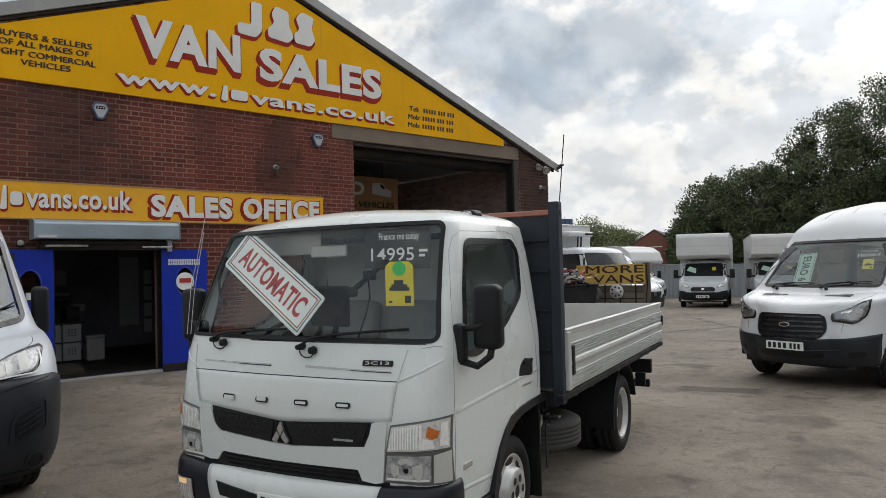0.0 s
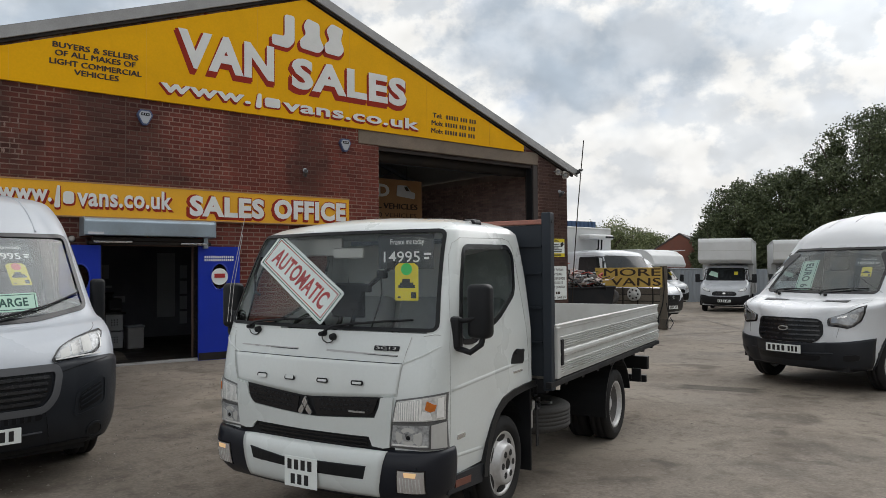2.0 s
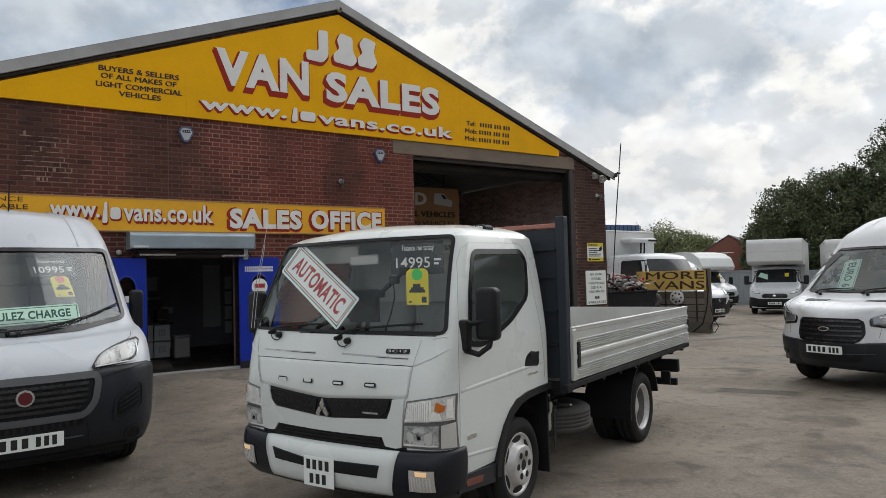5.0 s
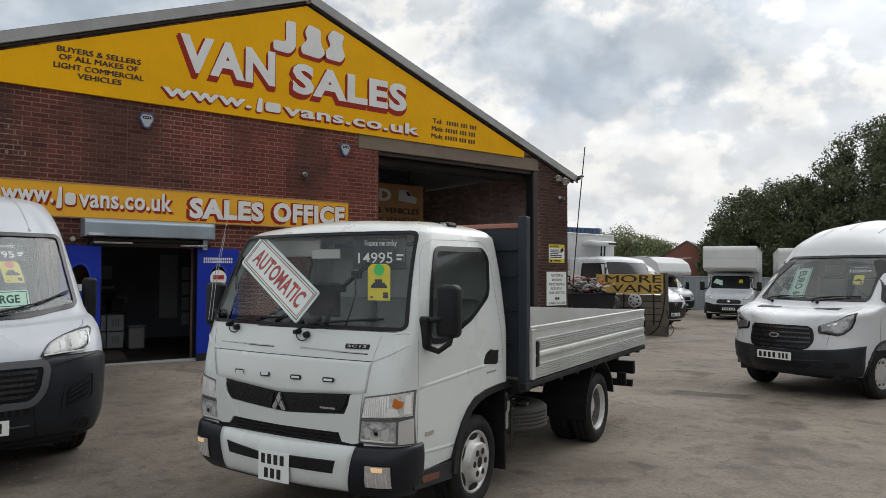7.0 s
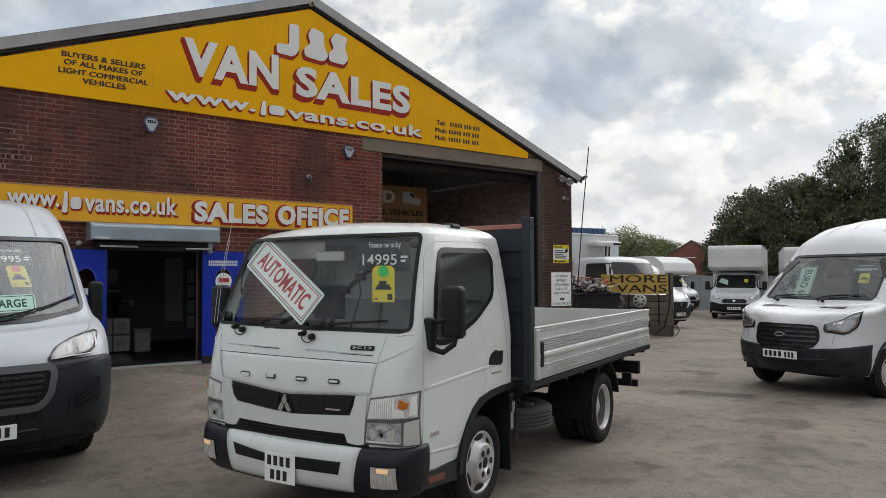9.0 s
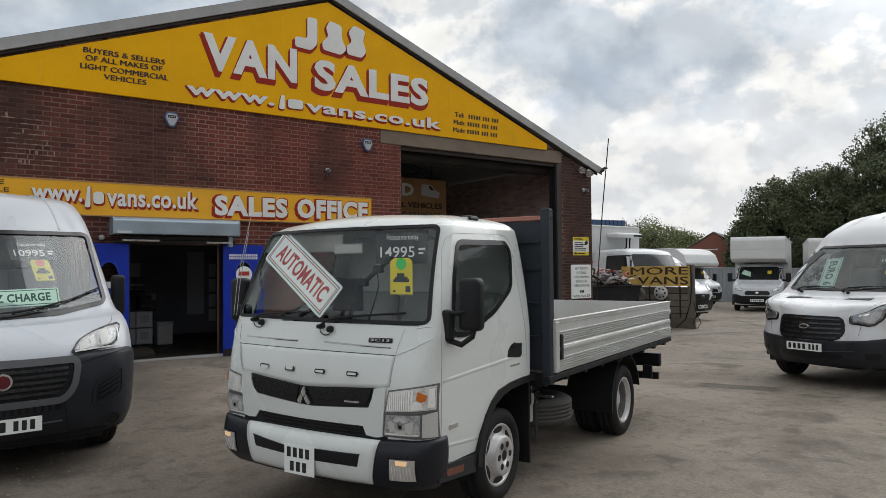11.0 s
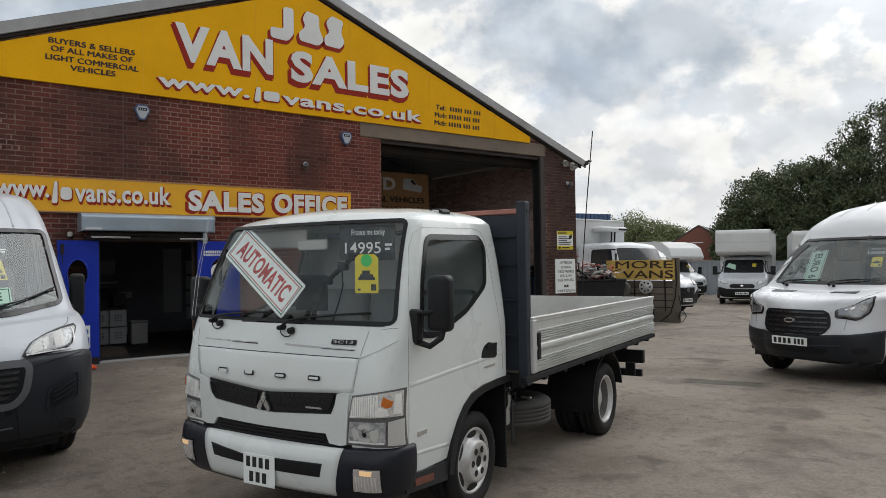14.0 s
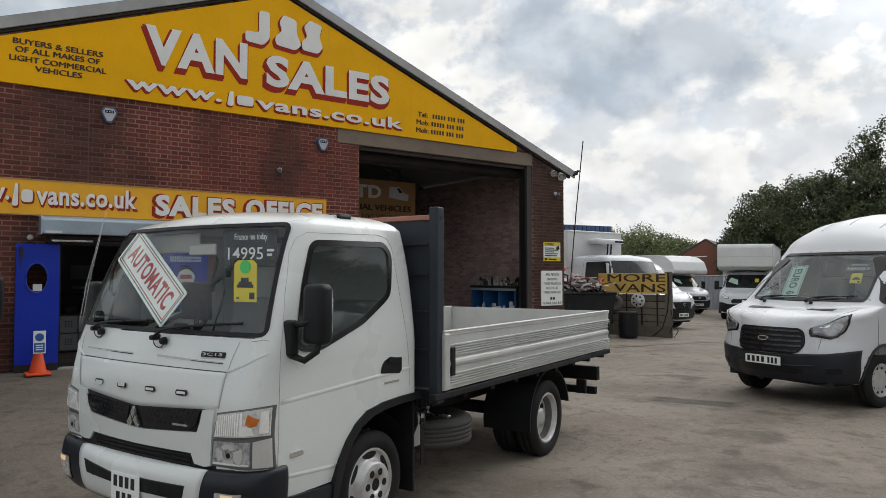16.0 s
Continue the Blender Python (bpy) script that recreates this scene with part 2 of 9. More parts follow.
M = dict(
    white=mat("white_paint", (0.71, 0.75, 0.74), 0.28, 0, 0.03, 1.5, dirt=(0.5, 0.48, 0.45), dirt_amt=0.16, dirt_scale=2.2, coat=0.6),
    van_white=mat("van_white_paint", (0.60, 0.625, 0.66), 0.3, 0, 0.03, 1.5, dirt=(0.5, 0.5, 0.48), dirt_amt=0.12, dirt_scale=1.6, coat=0.3),
    # light put into the white: dimmer beside the building, brighter out in the open
    shaded_white=mat("shaded_white_paint", (0.50, 0.53, 0.575), 0.3, 0, 0.03, 1.5, dirt=(0.42, 0.43, 0.43), dirt_amt=0.14, dirt_scale=1.6, coat=0.3),
    lit_white=mat("lit_white_paint", (0.68, 0.70, 0.725), 0.3, 0, 0.03, 1.5, dirt=(0.5, 0.5, 0.48), dirt_amt=0.12, dirt_scale=1.6, coat=0.3),
    box_white=mat("box_body_white", (0.68, 0.69, 0.69), 0.5, 0, 0.06, 1.0, dirt=(0.4, 0.4, 0.37), dirt_amt=0.3, dirt_scale=1.2),
    black=mat("black_plastic", (0.014, 0.015, 0.017), 0.4, 0, 0.2, 5, 0.0008, 300, dirt=(0.05, 0.047, 0.044), dirt_amt=0.2, spec=0.22),
    gloss_black=mat("gloss_black", (0.012, 0.012, 0.014), 0.12, 0, 0.1, 4),
    grey_plastic=mat("grey_plastic", (0.022, 0.025, 0.031), 0.40, 0, 0.12, 5, 0.0006, 300, dirt=(0.05, 0.05, 0.05), dirt_amt=0.22, spec=0.28),
    rubber=mat("tyre_rubber", (0.016, 0.016, 0.017), 0.72, 0, 0.25, 8, 0.001, 150, dirt=(0.06, 0.055, 0.05), dirt_amt=0.3, dirt_scale=4, spec=0.22),
    steel_wheel=mat("silver_wheel", (0.62, 0.62, 0.62), 0.36, 0.35, 0.10, 6, dirt=(0.16, 0.14, 0.12), dirt_amt=0.5, dirt_scale=7),
    silver=mat("silver", (0.7, 0.7, 0.7), 0.25, 0.9, 0.05, 5),
    chrome=mat("chrome", (0.8, 0.8, 0.8), 0.08, 1.0, 0.03, 5),
    alu=mat("ribbed_aluminium", (0.58, 0.59, 0.575), 0.42, 0.2, 0.07, 2.0, 0.0004, 200, dirt=(0.3, 0.28, 0.25), dirt_amt=0.3, dirt_scale=3),
    alu_bright=mat("highlight_edge", (0.80, 0.80, 0.78), 0.35, 0.3, 0.12, 3, dirt=(0.4, 0.38, 0.35), dirt_amt=0.4, dirt_scale=5),
    ply=mat("grey_deck", (0.36, 0.34, 0.31), 0.8, 0, 0.15, 3, 0.001, 120, dirt=(0.2, 0.18, 0.15), dirt_amt=0.5, dirt_scale=2.5),
    chassis=mat("dark_chassis", (0.018, 0.019, 0.022), 0.6, 0.1, 0.25, 5, 0.001, 90, dirt=(0.07, 0.06, 0.05), dirt_amt=0.35, spec=0.22),
    headboard=mat("charcoal_steel", (0.034, 0.042, 0.054), 0.5, 0.1, 0.15, 3, 0.0004, 200, dirt=(0.05, 0.05, 0.05), dirt_amt=0.3, spec=0.22),
    red_rail=mat("faded_red_rail", (0.36, 0.15, 0.11), 0.55, 0, 0.2, 9),
    seat=mat("grey_cloth", (0.22, 0.225, 0.23), 0.95, 0, 0.15, 20, 0.001, 400),
    pale_cloth=mat("pale_grey_cloth", (0.36, 0.37, 0.37), 0.95, 0, 0.15, 20, 0.001, 400),
    pale_trim=mat("pale_cab_trim", (0.72, 0.73, 0.72), 0.7, 0, 0.06, 6, 0.0006, 200),
    dash=mat("dark_dashboard", (0.05, 0.05, 0.052), 0.6, 0, 0.1, 9, spec=0.22),
    card=mat("white_card", (0.84, 0.88, 0.86), 0.6, 0, 0.02, 3),
    mint=mat("mint_card", (0.55, 0.78, 0.66), 0.6, 0, 0.02, 3),
    red_ink=mat("red_ink", (0.42, 0.03, 0.03), 0.6, 0, 0.04, 9),
    dark_ink=mat("dark_green_ink", (0.03, 0.10, 0.08), 0.6, 0, 0.04, 9),
    black_ink=mat("black_ink", (0.015, 0.015, 0.015), 0.6, 0, 0.1, 9),
    tag_yellow=mat("yellow_tag", (0.80, 0.66, 0.05), 0.6, 0, 0.04, 9),
    tag_green=mat("green_sticker", (0.06, 0.62, 0.14), 0.6, 0, 0.04, 9),
    tag_red=mat("pink_sticker", (0.85, 0.20, 0.16), 0.6, 0, 0.04, 9),
    price_grey=mat("grey_price_panel", (0.03, 0.035, 0.04), 0.5, 0, 0.04, 9),
    white_ink=mat("white_lettering", (0.82, 0.82, 0.82), 0.5, 0, 0.03, 6),
    lens=mat("clear_lens", (0.80, 0.81, 0.80), 0.16, 0.35, 0.35, 18, 0.0012, 70, coat=1.0),
    lens_mid=mat("faceted_lens", (0.40, 0.41, 0.42), 0.32, 0.3, 0.6, 24, 0.0015, 60, coat=0.25),
    lens_bright=mat("ribbed_lens", (0.90, 0.90, 0.88), 0.2, 0.05, 0.10, 20, coat=1.0),
    lens_grey=mat("smoked_lens", (0.29, 0.30, 0.31), 0.12, 0.5, 0.45, 16, 0.0008, 30, coat=1.0),
    lens_rosy=mat("fog_lens", (0.55, 0.52, 0.50), 0.2, 0.2, 0.15, 20, 0.001, 60, coat=1.0),
    bumper_black=mat("navy_black_bumper", (0.012, 0.014, 0.021), 0.34, 0, 0.12, 5, 0.0004, 300, dirt=(0.05, 0.047, 0.044), dirt_amt=0.15, spec=0.35),
    amber=mat("amber_lens", (0.60, 0.17, 0.03), 0.15, 0, 0.1, 30),
    lamp_edge=mat("dark_lamp_edge", (0.13, 0.13, 0.13), 0.4, 0.1, 0.1, 9),
    lamp_frame=mat("lamp_frame", (0.42, 0.42, 0.41), 0.3, 0.3, 0.1, 9, coat=0.8),
    pale_lamp=mat("pale_lamp_panel", (0.58, 0.58, 0.56), 0.35, 0.1, 0.05, 9),
    sign_yellow=mat("sign_yellow", (0.88, 0.445, 0.004), 0.55, 0, 0.06, 0.7, 0.0005, 30, dirt=(0.55, 0.28, 0.01), dirt_amt=0.3, dirt_scale=1.0, spec=0.12),
    fascia_yellow=mat("fascia_yellow", (0.84, 0.43, 0.035), 0.55, 0, 0.06, 0.8, dirt=(0.5, 0.27, 0.06), dirt_amt=0.3, dirt_scale=1.5, spec=0.15),
    letter_white=mat("letter_white", (0.78, 0.78, 0.76), 0.5, 0, 0.04, 1.5, dirt=(0.5, 0.5, 0.47), dirt_amt=0.3, dirt_scale=2),
    letter_red=mat("letter_red", (0.34, 0.032, 0.018), 0.6, 0, 0.08, 2, spec=0.15),
    letter_dark=mat("letter_dark", (0.035, 0.02, 0.012), 0.6, 0, 0.1, 3),
    concrete=mat("lintel_concrete", (0.21, 0.165, 0.125), 0.85, 0, 0.2, 2, 0.003, 50, dirt=(0.09, 0.075, 0.06), dirt_amt=0.6, dirt_scale=1.5),
    verge=mat("grey_barge_board", (0.38, 0.38, 0.38), 0.7, 0, 0.15, 1.5, 0.001, 60, dirt=(0.12, 0.11, 0.10), dirt_amt=0.4),
    roof=mat("grey_roof_sheet", (0.22, 0.22, 0.22), 0.8, 0, 0.2, 1),
    inner_mortar=mat("inner_mortar", (0.40, 0.33, 0.31), 0.9, 0, 0.35, 3.0, 0.003, 90, dirt=(0.22, 0.175, 0.16), dirt_amt=0.6, dirt_scale=1.2, spec=0.15),
    mortar=mat("mortar", (0.31, 0.21, 0.172), 0.9, 0, 0.32, 2.0, 0.003, 90, dirt=(0.14, 0.095, 0.078), dirt_amt=0.7, dirt_scale=0.55, spec=0.15),
    brick=brick_mat("red_brick", (0.180, 0.050, 0.039), (0.066, 0.032, 0.027), False),
    brick_many=brick_mat("red_brick_wall", (0.180, 0.050, 0.039), (0.066, 0.032, 0.027), True),
    blue_door=mat("blue_door_paint", (0.003, 0.028, 0.40), 0.35, 0, 0.08, 2, dirt=(0.01, 0.03, 0.2), dirt_amt=0.3),
    shutter=mat("galvanised_shutter", (0.40, 0.48, 0.55), 0.35, 0.6, 0.1, 2, dirt=(0.3, 0.3, 0.29), dirt_amt=0.4, dirt_scale=2.5),
    post_brown=mat("brown_steel", (0.048, 0.038, 0.035), 0.6, 0, 0.25, 3, dirt=(0.04, 0.03, 0.028), dirt_amt=0.5),
    dull_amber=mat("dull_reflector", (0.17, 0.06, 0.04), 0.4, 0, 0.15, 20),
    band_grey=mat("moulded_band", (0.105, 0.108, 0.116), 0.36, 0, 0.1, 5, 0.0004, 300, dirt=(0.08, 0.078, 0.075), dirt_amt=0.2, spec=0.35),
    slat=mat("satin_slat", (0.022, 0.023, 0.026), 0.28, 0, 0.1, 9, coat=0.25),
    dish=mat("dark_dish", (0.16, 0.155, 0.15), 0.6, 0.1, 0.25, 9, dirt=(0.06, 0.05, 0.045), dirt_amt=0.6, dirt_scale=6),
    stone=mat("loose_stone", (0.26, 0.235, 0.20), 0.9, 0, 0.4, 8, spread=0.6),
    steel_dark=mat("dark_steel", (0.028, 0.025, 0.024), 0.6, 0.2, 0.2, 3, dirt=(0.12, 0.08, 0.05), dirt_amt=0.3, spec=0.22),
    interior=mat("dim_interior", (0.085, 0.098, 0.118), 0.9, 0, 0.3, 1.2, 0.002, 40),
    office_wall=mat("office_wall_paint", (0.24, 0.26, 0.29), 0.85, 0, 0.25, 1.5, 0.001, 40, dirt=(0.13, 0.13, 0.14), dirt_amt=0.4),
    interior_floor=mat("workshop_floor", (0.30, 0.29, 0.27), 0.7, 0, 0.3, 1.2),
    grey_box=mat("grey_storage_panel", (0.42, 0.44, 0.46), 0.6, 0, 0.08, 3),
    paper=mat("paper", (0.62, 0.64, 0.66), 0.8, 0, 0.05, 6),
    brown_board=mat("brown_signboard", (0.40, 0.22, 0.10), 0.6, 0, 0.12, 1.5, dirt=(0.12, 0.07, 0.03), dirt_amt=0.4),
    orange=mat("orange_cone", (0.85, 0.10, 0.02), 0.5, 0, 0.08, 6, dirt=(0.3, 0.08, 0.04), dirt_amt=0.3, dirt_scale=8),
    blue_label=mat("blue_label", (0.03, 0.12, 0.40), 0.5, 0, 0.05, 6),
    timber=mat("weathered_timber", (0.15, 0.13, 0.105), 0.85, 0, 0.45, 3, 0.002, 60, dirt=(0.12, 0.10, 0.08), dirt_amt=0.5, dirt_scale=3, spread=0.7),
    banner=mat("yellow_banner", (0.62, 0.42, 0.10), 0.7, 0, 0.12, 2, dirt=(0.30, 0.2, 0.08), dirt_amt=0.5, dirt_scale=3),
    scrap_red=mat("scrap_red", (0.42, 0.08, 0.06), 0.5, 0, 0.2, 6),
    scrap_pink=mat("scrap_pale", (0.60, 0.50, 0.47), 0.6, 0, 0.2, 6),
    fence=mat("grey_fence_sheet", (0.30, 0.33, 0.36), 0.6, 0.1, 0.12, 1),
    house_brick=mat("far_brick", (0.22, 0.09, 0.065), 0.9, 0, 0.15, 3),
    slate=mat("slate_roof", (0.10, 0.085, 0.085), 0.8, 0, 0.15, 3),
    blue_sheet=mat("blue_sheet", (0.06, 0.11, 0.22), 0.5, 0, 0.15, 2),
    bark=mat("bark", (0.09, 0.075, 0.06), 0.9, 0, 0.3, 6, 0.01, 30),
    alarm=mat("alarm_box_white", (0.42, 0.44, 0.47), 0.4, 0, 0.05, 5),
    alarm_blue=mat("alarm_box_blue", (0.07, 0.10, 0.20), 0.4, 0, 0.1, 5),
    cream=mat("cream_lamp", (0.42, 0.39, 0.35), 0.4, 0, 0.1, 8),
    glass_clear=glass("windscreen_glass", (0.97, 0.995, 0.99), 0.0),
    glass_van=glass("van_windscreen_glass", (0.66, 0.70, 0.70), 0.06),
    glass_side=glass("side_glass", (0.48, 0.53, 0.53)),
    glass_dark=mat("dark_window", (0.015, 0.018, 0.02), 0.06, 0, 0.2, 3),
    pier_brick=brick_mat("sooty_pier_brick", (0.15, 0.070, 0.058), (0.06, 0.040, 0.038), True),
    dusty_rubber=mat("dusty_rubber", (0.048, 0.047, 0.045), 0.85, 0, 0.35, 5, 0.002, 60, dirt=(0.05, 0.048, 0.045), dirt_amt=0.5, dirt_scale=4),
    # inner brick made paler than the front's, in place of light the hall lacks
    brick_inner=brick_mat("lit_inner_brick", (0.46, 0.35, 0.335), (0.25, 0.18, 0.17), True, False),
    blue_badge=mat("blue_badge", (0.02, 0.06, 0.25), 0.2, 0.3, 0.1, 9),
    red_badge=mat("dark_red_badge", (0.12, 0.018, 0.025), 0.25, 0.1, 0.1, 9),
)


def leaf_mat(name, a, b):
    m = bpy.data.materials.new(name)
    m.use_nodes = True
    nt = m.node_tree
    p = nt.nodes["Principled BSDF"]
    g = nt.nodes.new("ShaderNodeNewGeometry")
    r = nt.nodes.new("ShaderNodeValToRGB")
    r.color_ramp.elements[0].color, r.color_ramp.elements[1].color = (*a, 1), (*b, 1)
    nt.links.new(g.outputs["Random Per Island"], r.inputs[0])
    nt.links.new(r.outputs[0], p.inputs["Base Color"])
    p.inputs["Roughness"].default_value = 0.6
    return m


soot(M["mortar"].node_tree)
M["leaf_dark"] = leaf_mat("dark_leaves", (0.035, 0.052, 0.022), (0.15, 0.18, 0.085))
M["leaf_pale"] = leaf_mat("pale_leaves", (0.09, 0.12, 0.045), (0.25, 0.28, 0.13))


def ground_mat():
    m = mat("worn_yard", (0.245, 0.212, 0.176), 0.85, 0, 0.35, 0.35, 0.0025, 38.0, dirt=(0.115, 0.092, 0.072), dirt_amt=0.8, dirt_scale=0.5, spec=0.25)
    nt = m.node_tree
    b = nt.nodes["Principled BSDF"]
    src = b.inputs["Base Color"].links[0].from_socket
    co = nt.nodes.new("ShaderNodeTexCoord")
    # pale dusty wheel-worn patches, oil stains, grit
    specs = ((0.45, 0.50, 0.66, (0.315, 0.272, 0.222), 0.6, 6.0), (1.1, 0.56, 0.68, (0.095, 0.079, 0.064), 0.75, 6.0), (2.4, 0.60, 0.72, (0.06, 0.052, 0.044), 0.55, 6.0), (7.0, 0.52, 0.68, (0.105, 0.084, 0.066), 0.5, 5.0), (14.0, 0.56, 0.70, (0.33, 0.30, 0.26), 0.28, 4.0), (60.0, 0.62, 0.75, (0.06, 0.053, 0.046), 0.25, 2.0))
    for s, lo, hi, c, amt, det in specs:
        n = nt.nodes.new("ShaderNodeTexNoise")
        n.inputs["Scale"].default_value, n.inputs["Detail"].default_value = s, det
        n.inputs["Distortion"].default_value = 0.4
        nt.links.new(co.outputs["Object"], n.inputs["Vector"])
        r = nt.nodes.new("ShaderNodeMapRange")
        r.inputs[1].default_value, r.inputs[2].default_value, r.inputs[4].default_value = lo, hi, amt
        nt.links.new(n.outputs[0], r.inputs[0])
        mx = nt.nodes.new("ShaderNodeMix")
        mx.data_type = "RGBA"
        nt.links.new(r.outputs[0], mx.inputs[0])
        nt.links.new(src, mx.inputs[6])
        mx.inputs[7].default_value = (*c, 1)
        src = mx.outputs[2]
    # old dark tarmac, broken at its edge, on the office side of the yard; pale concrete on the other
    sep = nt.nodes.new("ShaderNodeSeparateXYZ")
    nt.links.new(co.outputs["Object"], sep.inputs[0])
    n = nt.nodes.new("ShaderNodeTexNoise")
    n.inputs["Scale"].default_value, n.inputs["Detail"].default_value = 0.8, 7.0
    nt.links.new(co.outputs["Object"], n.inputs["Vector"])
    wob = nt.nodes.new("ShaderNodeMath")
    wob.operation = "MULTIPLY_ADD"
    wob.inputs[1].default_value = 6.0
    nt.links.new(n.outputs[0], wob.inputs[0])
    nt.links.new(sep.outputs[0], wob.inputs[2])
    r = nt.nodes.new("ShaderNodeMapRange")
    r.inputs[1].default_value, r.inputs[2].default_value, r.inputs[3].default_value, r.inputs[4].default_value = 4.2, 6.6, 0.62, 1.0
    nt.links.new(wob.outputs[0], r.inputs[0])
    # a dark oblong repair
    gr = nt.nodes.new("ShaderNodeVectorMath")
    gr.operation = "MULTIPLY_ADD"
    gr.inputs[1].default_value = (0.15, 0.15, 0.0)
    nt.links.new(n.outputs["Color"], gr.inputs[0])
    nt.links.new(co.outputs["Object"], gr.inputs[2])
    mp = nt.nodes.new("ShaderNodeMapping")
    mp.vector_type = "TEXTURE"
    mp.inputs[1].default_value, mp.inputs[2].default_value, mp.inputs[3].default_value = (8.99, 4.52, 0), (0, 0, radians(-64)), (0.52, 0.21, 100)
    nt.links.new(gr.outputs[0], mp.inputs[0])
    ab = nt.nodes.new("ShaderNodeVectorMath")
    ab.operation = "ABSOLUTE"
    nt.links.new(mp.outputs[0], ab.inputs[0])
    s2 = nt.nodes.new("ShaderNodeSeparateXYZ")
    nt.links.new(ab.outputs[0], s2.inputs[0])
    big = nt.nodes.new("ShaderNodeMath")
    big.operation = "MAXIMUM"
    nt.links.new(s2.outputs[0], big.inputs[0])
    nt.links.new(s2.outputs[1], big.inputs[1])
    rp = nt.nodes.new("ShaderNodeMapRange")
    rp.inputs[1].default_value, rp.inputs[2].default_value, rp.inputs[3].default_value, rp.inputs[4].default_value = 0.85, 1.1, 0.52, 1.0
    nt.links.new(big.outputs[0], rp.inputs[0])
    both = nt.nodes.new("ShaderNodeMath")
    both.operation = "MULTIPLY"
    nt.links.new(rp.outputs[0], both.inputs[0])
    nt.links.new(r.outputs[0], both.inputs[1])
    sc = nt.nodes.new("ShaderNodeVectorMath")
    sc.operation = "SCALE"
    nt.links.new(src, sc.inputs[0])
    nt.links.new(both.outputs[0], sc.inputs[3])
    nt.links.new(sc.outputs[0], b.inputs["Base Color"])
    return m


M["ground"] = ground_mat()
lit = bpy.data.materials.new("lit_side_lamp")
lit.use_nodes = True
lit.node_tree.nodes["Principled BSDF"].inputs["Base Color"].default_value = (0.75, 0.55, 0.35, 1)
lit.node_tree.nodes["Principled BSDF"].inputs["Emission Color"].default_value = (1.0, 0.60, 0.25, 1)
lit.node_tree.nodes["Principled BSDF"].inputs["Emission Strength"].default_value = 0.4
M["lit"] = lit


# ---- building helpers ----
def mesh_of(name, verts, faces, smooth=False):
    me = bpy.data.meshes.new(name)
    me.from_pydata([tuple(v) for v in verts], [], [tuple(f) for f in faces])
    if smooth:
        me.polygons.foreach_set("use_smooth", [True] * len(me.polygons))
    me.update()
    return me


def part(name, src, material, parent=None, label="", m=None, smooth=False):
    """Links a bmesh, a mesh or (verts, faces) as ONE mesh object, under parent if there is one."""
    if isinstance(src, bmesh.types.BMesh):
        bmesh.ops.recalc_face_normals(src, faces=src.faces)
        me = bpy.data.meshes.new(name)
        src.to_mesh(me)
        src.free()
        if smooth:
            me.polygons.foreach_set("use_smooth", [True] * len(me.polygons))
    elif isinstance(src, bpy.types.Mesh):
        me = src
    else:
        me = mesh_of(name, src[0], src[1], smooth)
    if material is not None and not me.materials:
        me.materials.append(M[material] if isinstance(material, str) else material)
    ob = new(name, me)
    if parent is not None:
        ob.parent = parent
    if m is not None:
        ob.matrix_basis = m
    if label:
        ob["label"] = label
    return ob


def empty(name, m, label, category, group="", kind=""):
    ob = new(name)
    ob.empty_display_size = 0.2
    ob.matrix_basis = m
    return tagged(ob, label, category, group, kind)


def boxes(*items, bevel=0.0, seg=2):
    """One bmesh of boxes; each item is (x0, x1, y0, y1, z0, z1)."""
    bm = bmesh.new()
    for x0, x1, y0, y1, z0, z1 in items:
        bmesh.ops.create_cube(bm, size=1.0, matrix=Matrix.Translation(((x0 + x1) / 2, (y0 + y1) / 2, (z0 + z1) / 2)) @ Matrix.Diagonal((x1 - x0, y1 - y0, z1 - z0, 1)))
    if bevel:
        bmesh.ops.bevel(bm, geom=list(bm.edges), offset=bevel, segments=seg, affect="EDGES", profile=0.5)
    return bm


def lathe(profile, n=40, axis="y"):
    """(verts, faces) of a profile of (r, a) turned about an axis."""
    vs, fs = [], []
    for r, a in profile:
        for i in range(n):
            c, s = math.cos(2 * math.pi * i / n), math.sin(2 * math.pi * i / n)
            vs.append({"y": (r * c, a, r * s), "z": (r * c, r * s, a), "x": (a, r * c, r * s)}[axis])
    k = len(profile)
    for j in range(k - 1):
        for i in range(n):
            fs.append((j * n + i, j * n + (i + 1) % n, (j + 1) * n + (i + 1) % n, (j + 1) * n + i))
    return vs, fs


def tube(points, r, n=8):
    """(verts, faces) of a round bar along points."""
    pts = [Vector(p) for p in points]
    vs, fs = [], []
    for i, p in enumerate(pts):
        d = (pts[min(i + 1, len(pts) - 1)] - pts[max(i - 1, 0)]).normalized()
        q = d.to_track_quat("Z", "Y")
        for k in range(n):
            vs.append(p + q @ Vector((r * math.cos(2 * math.pi * k / n), r * math.sin(2 * math.pi * k / n), 0)))
    for i in range(len(pts) - 1):
        for k in range(n):
            fs.append((i * n + k, i * n + (k + 1) % n, (i + 1) * n + (k + 1) % n, (i + 1) * n + k))
    fs.append(tuple(range(n - 1, -1, -1)))
    fs.append(tuple(range((len(pts) - 1) * n, len(pts) * n)))
    return vs, fs


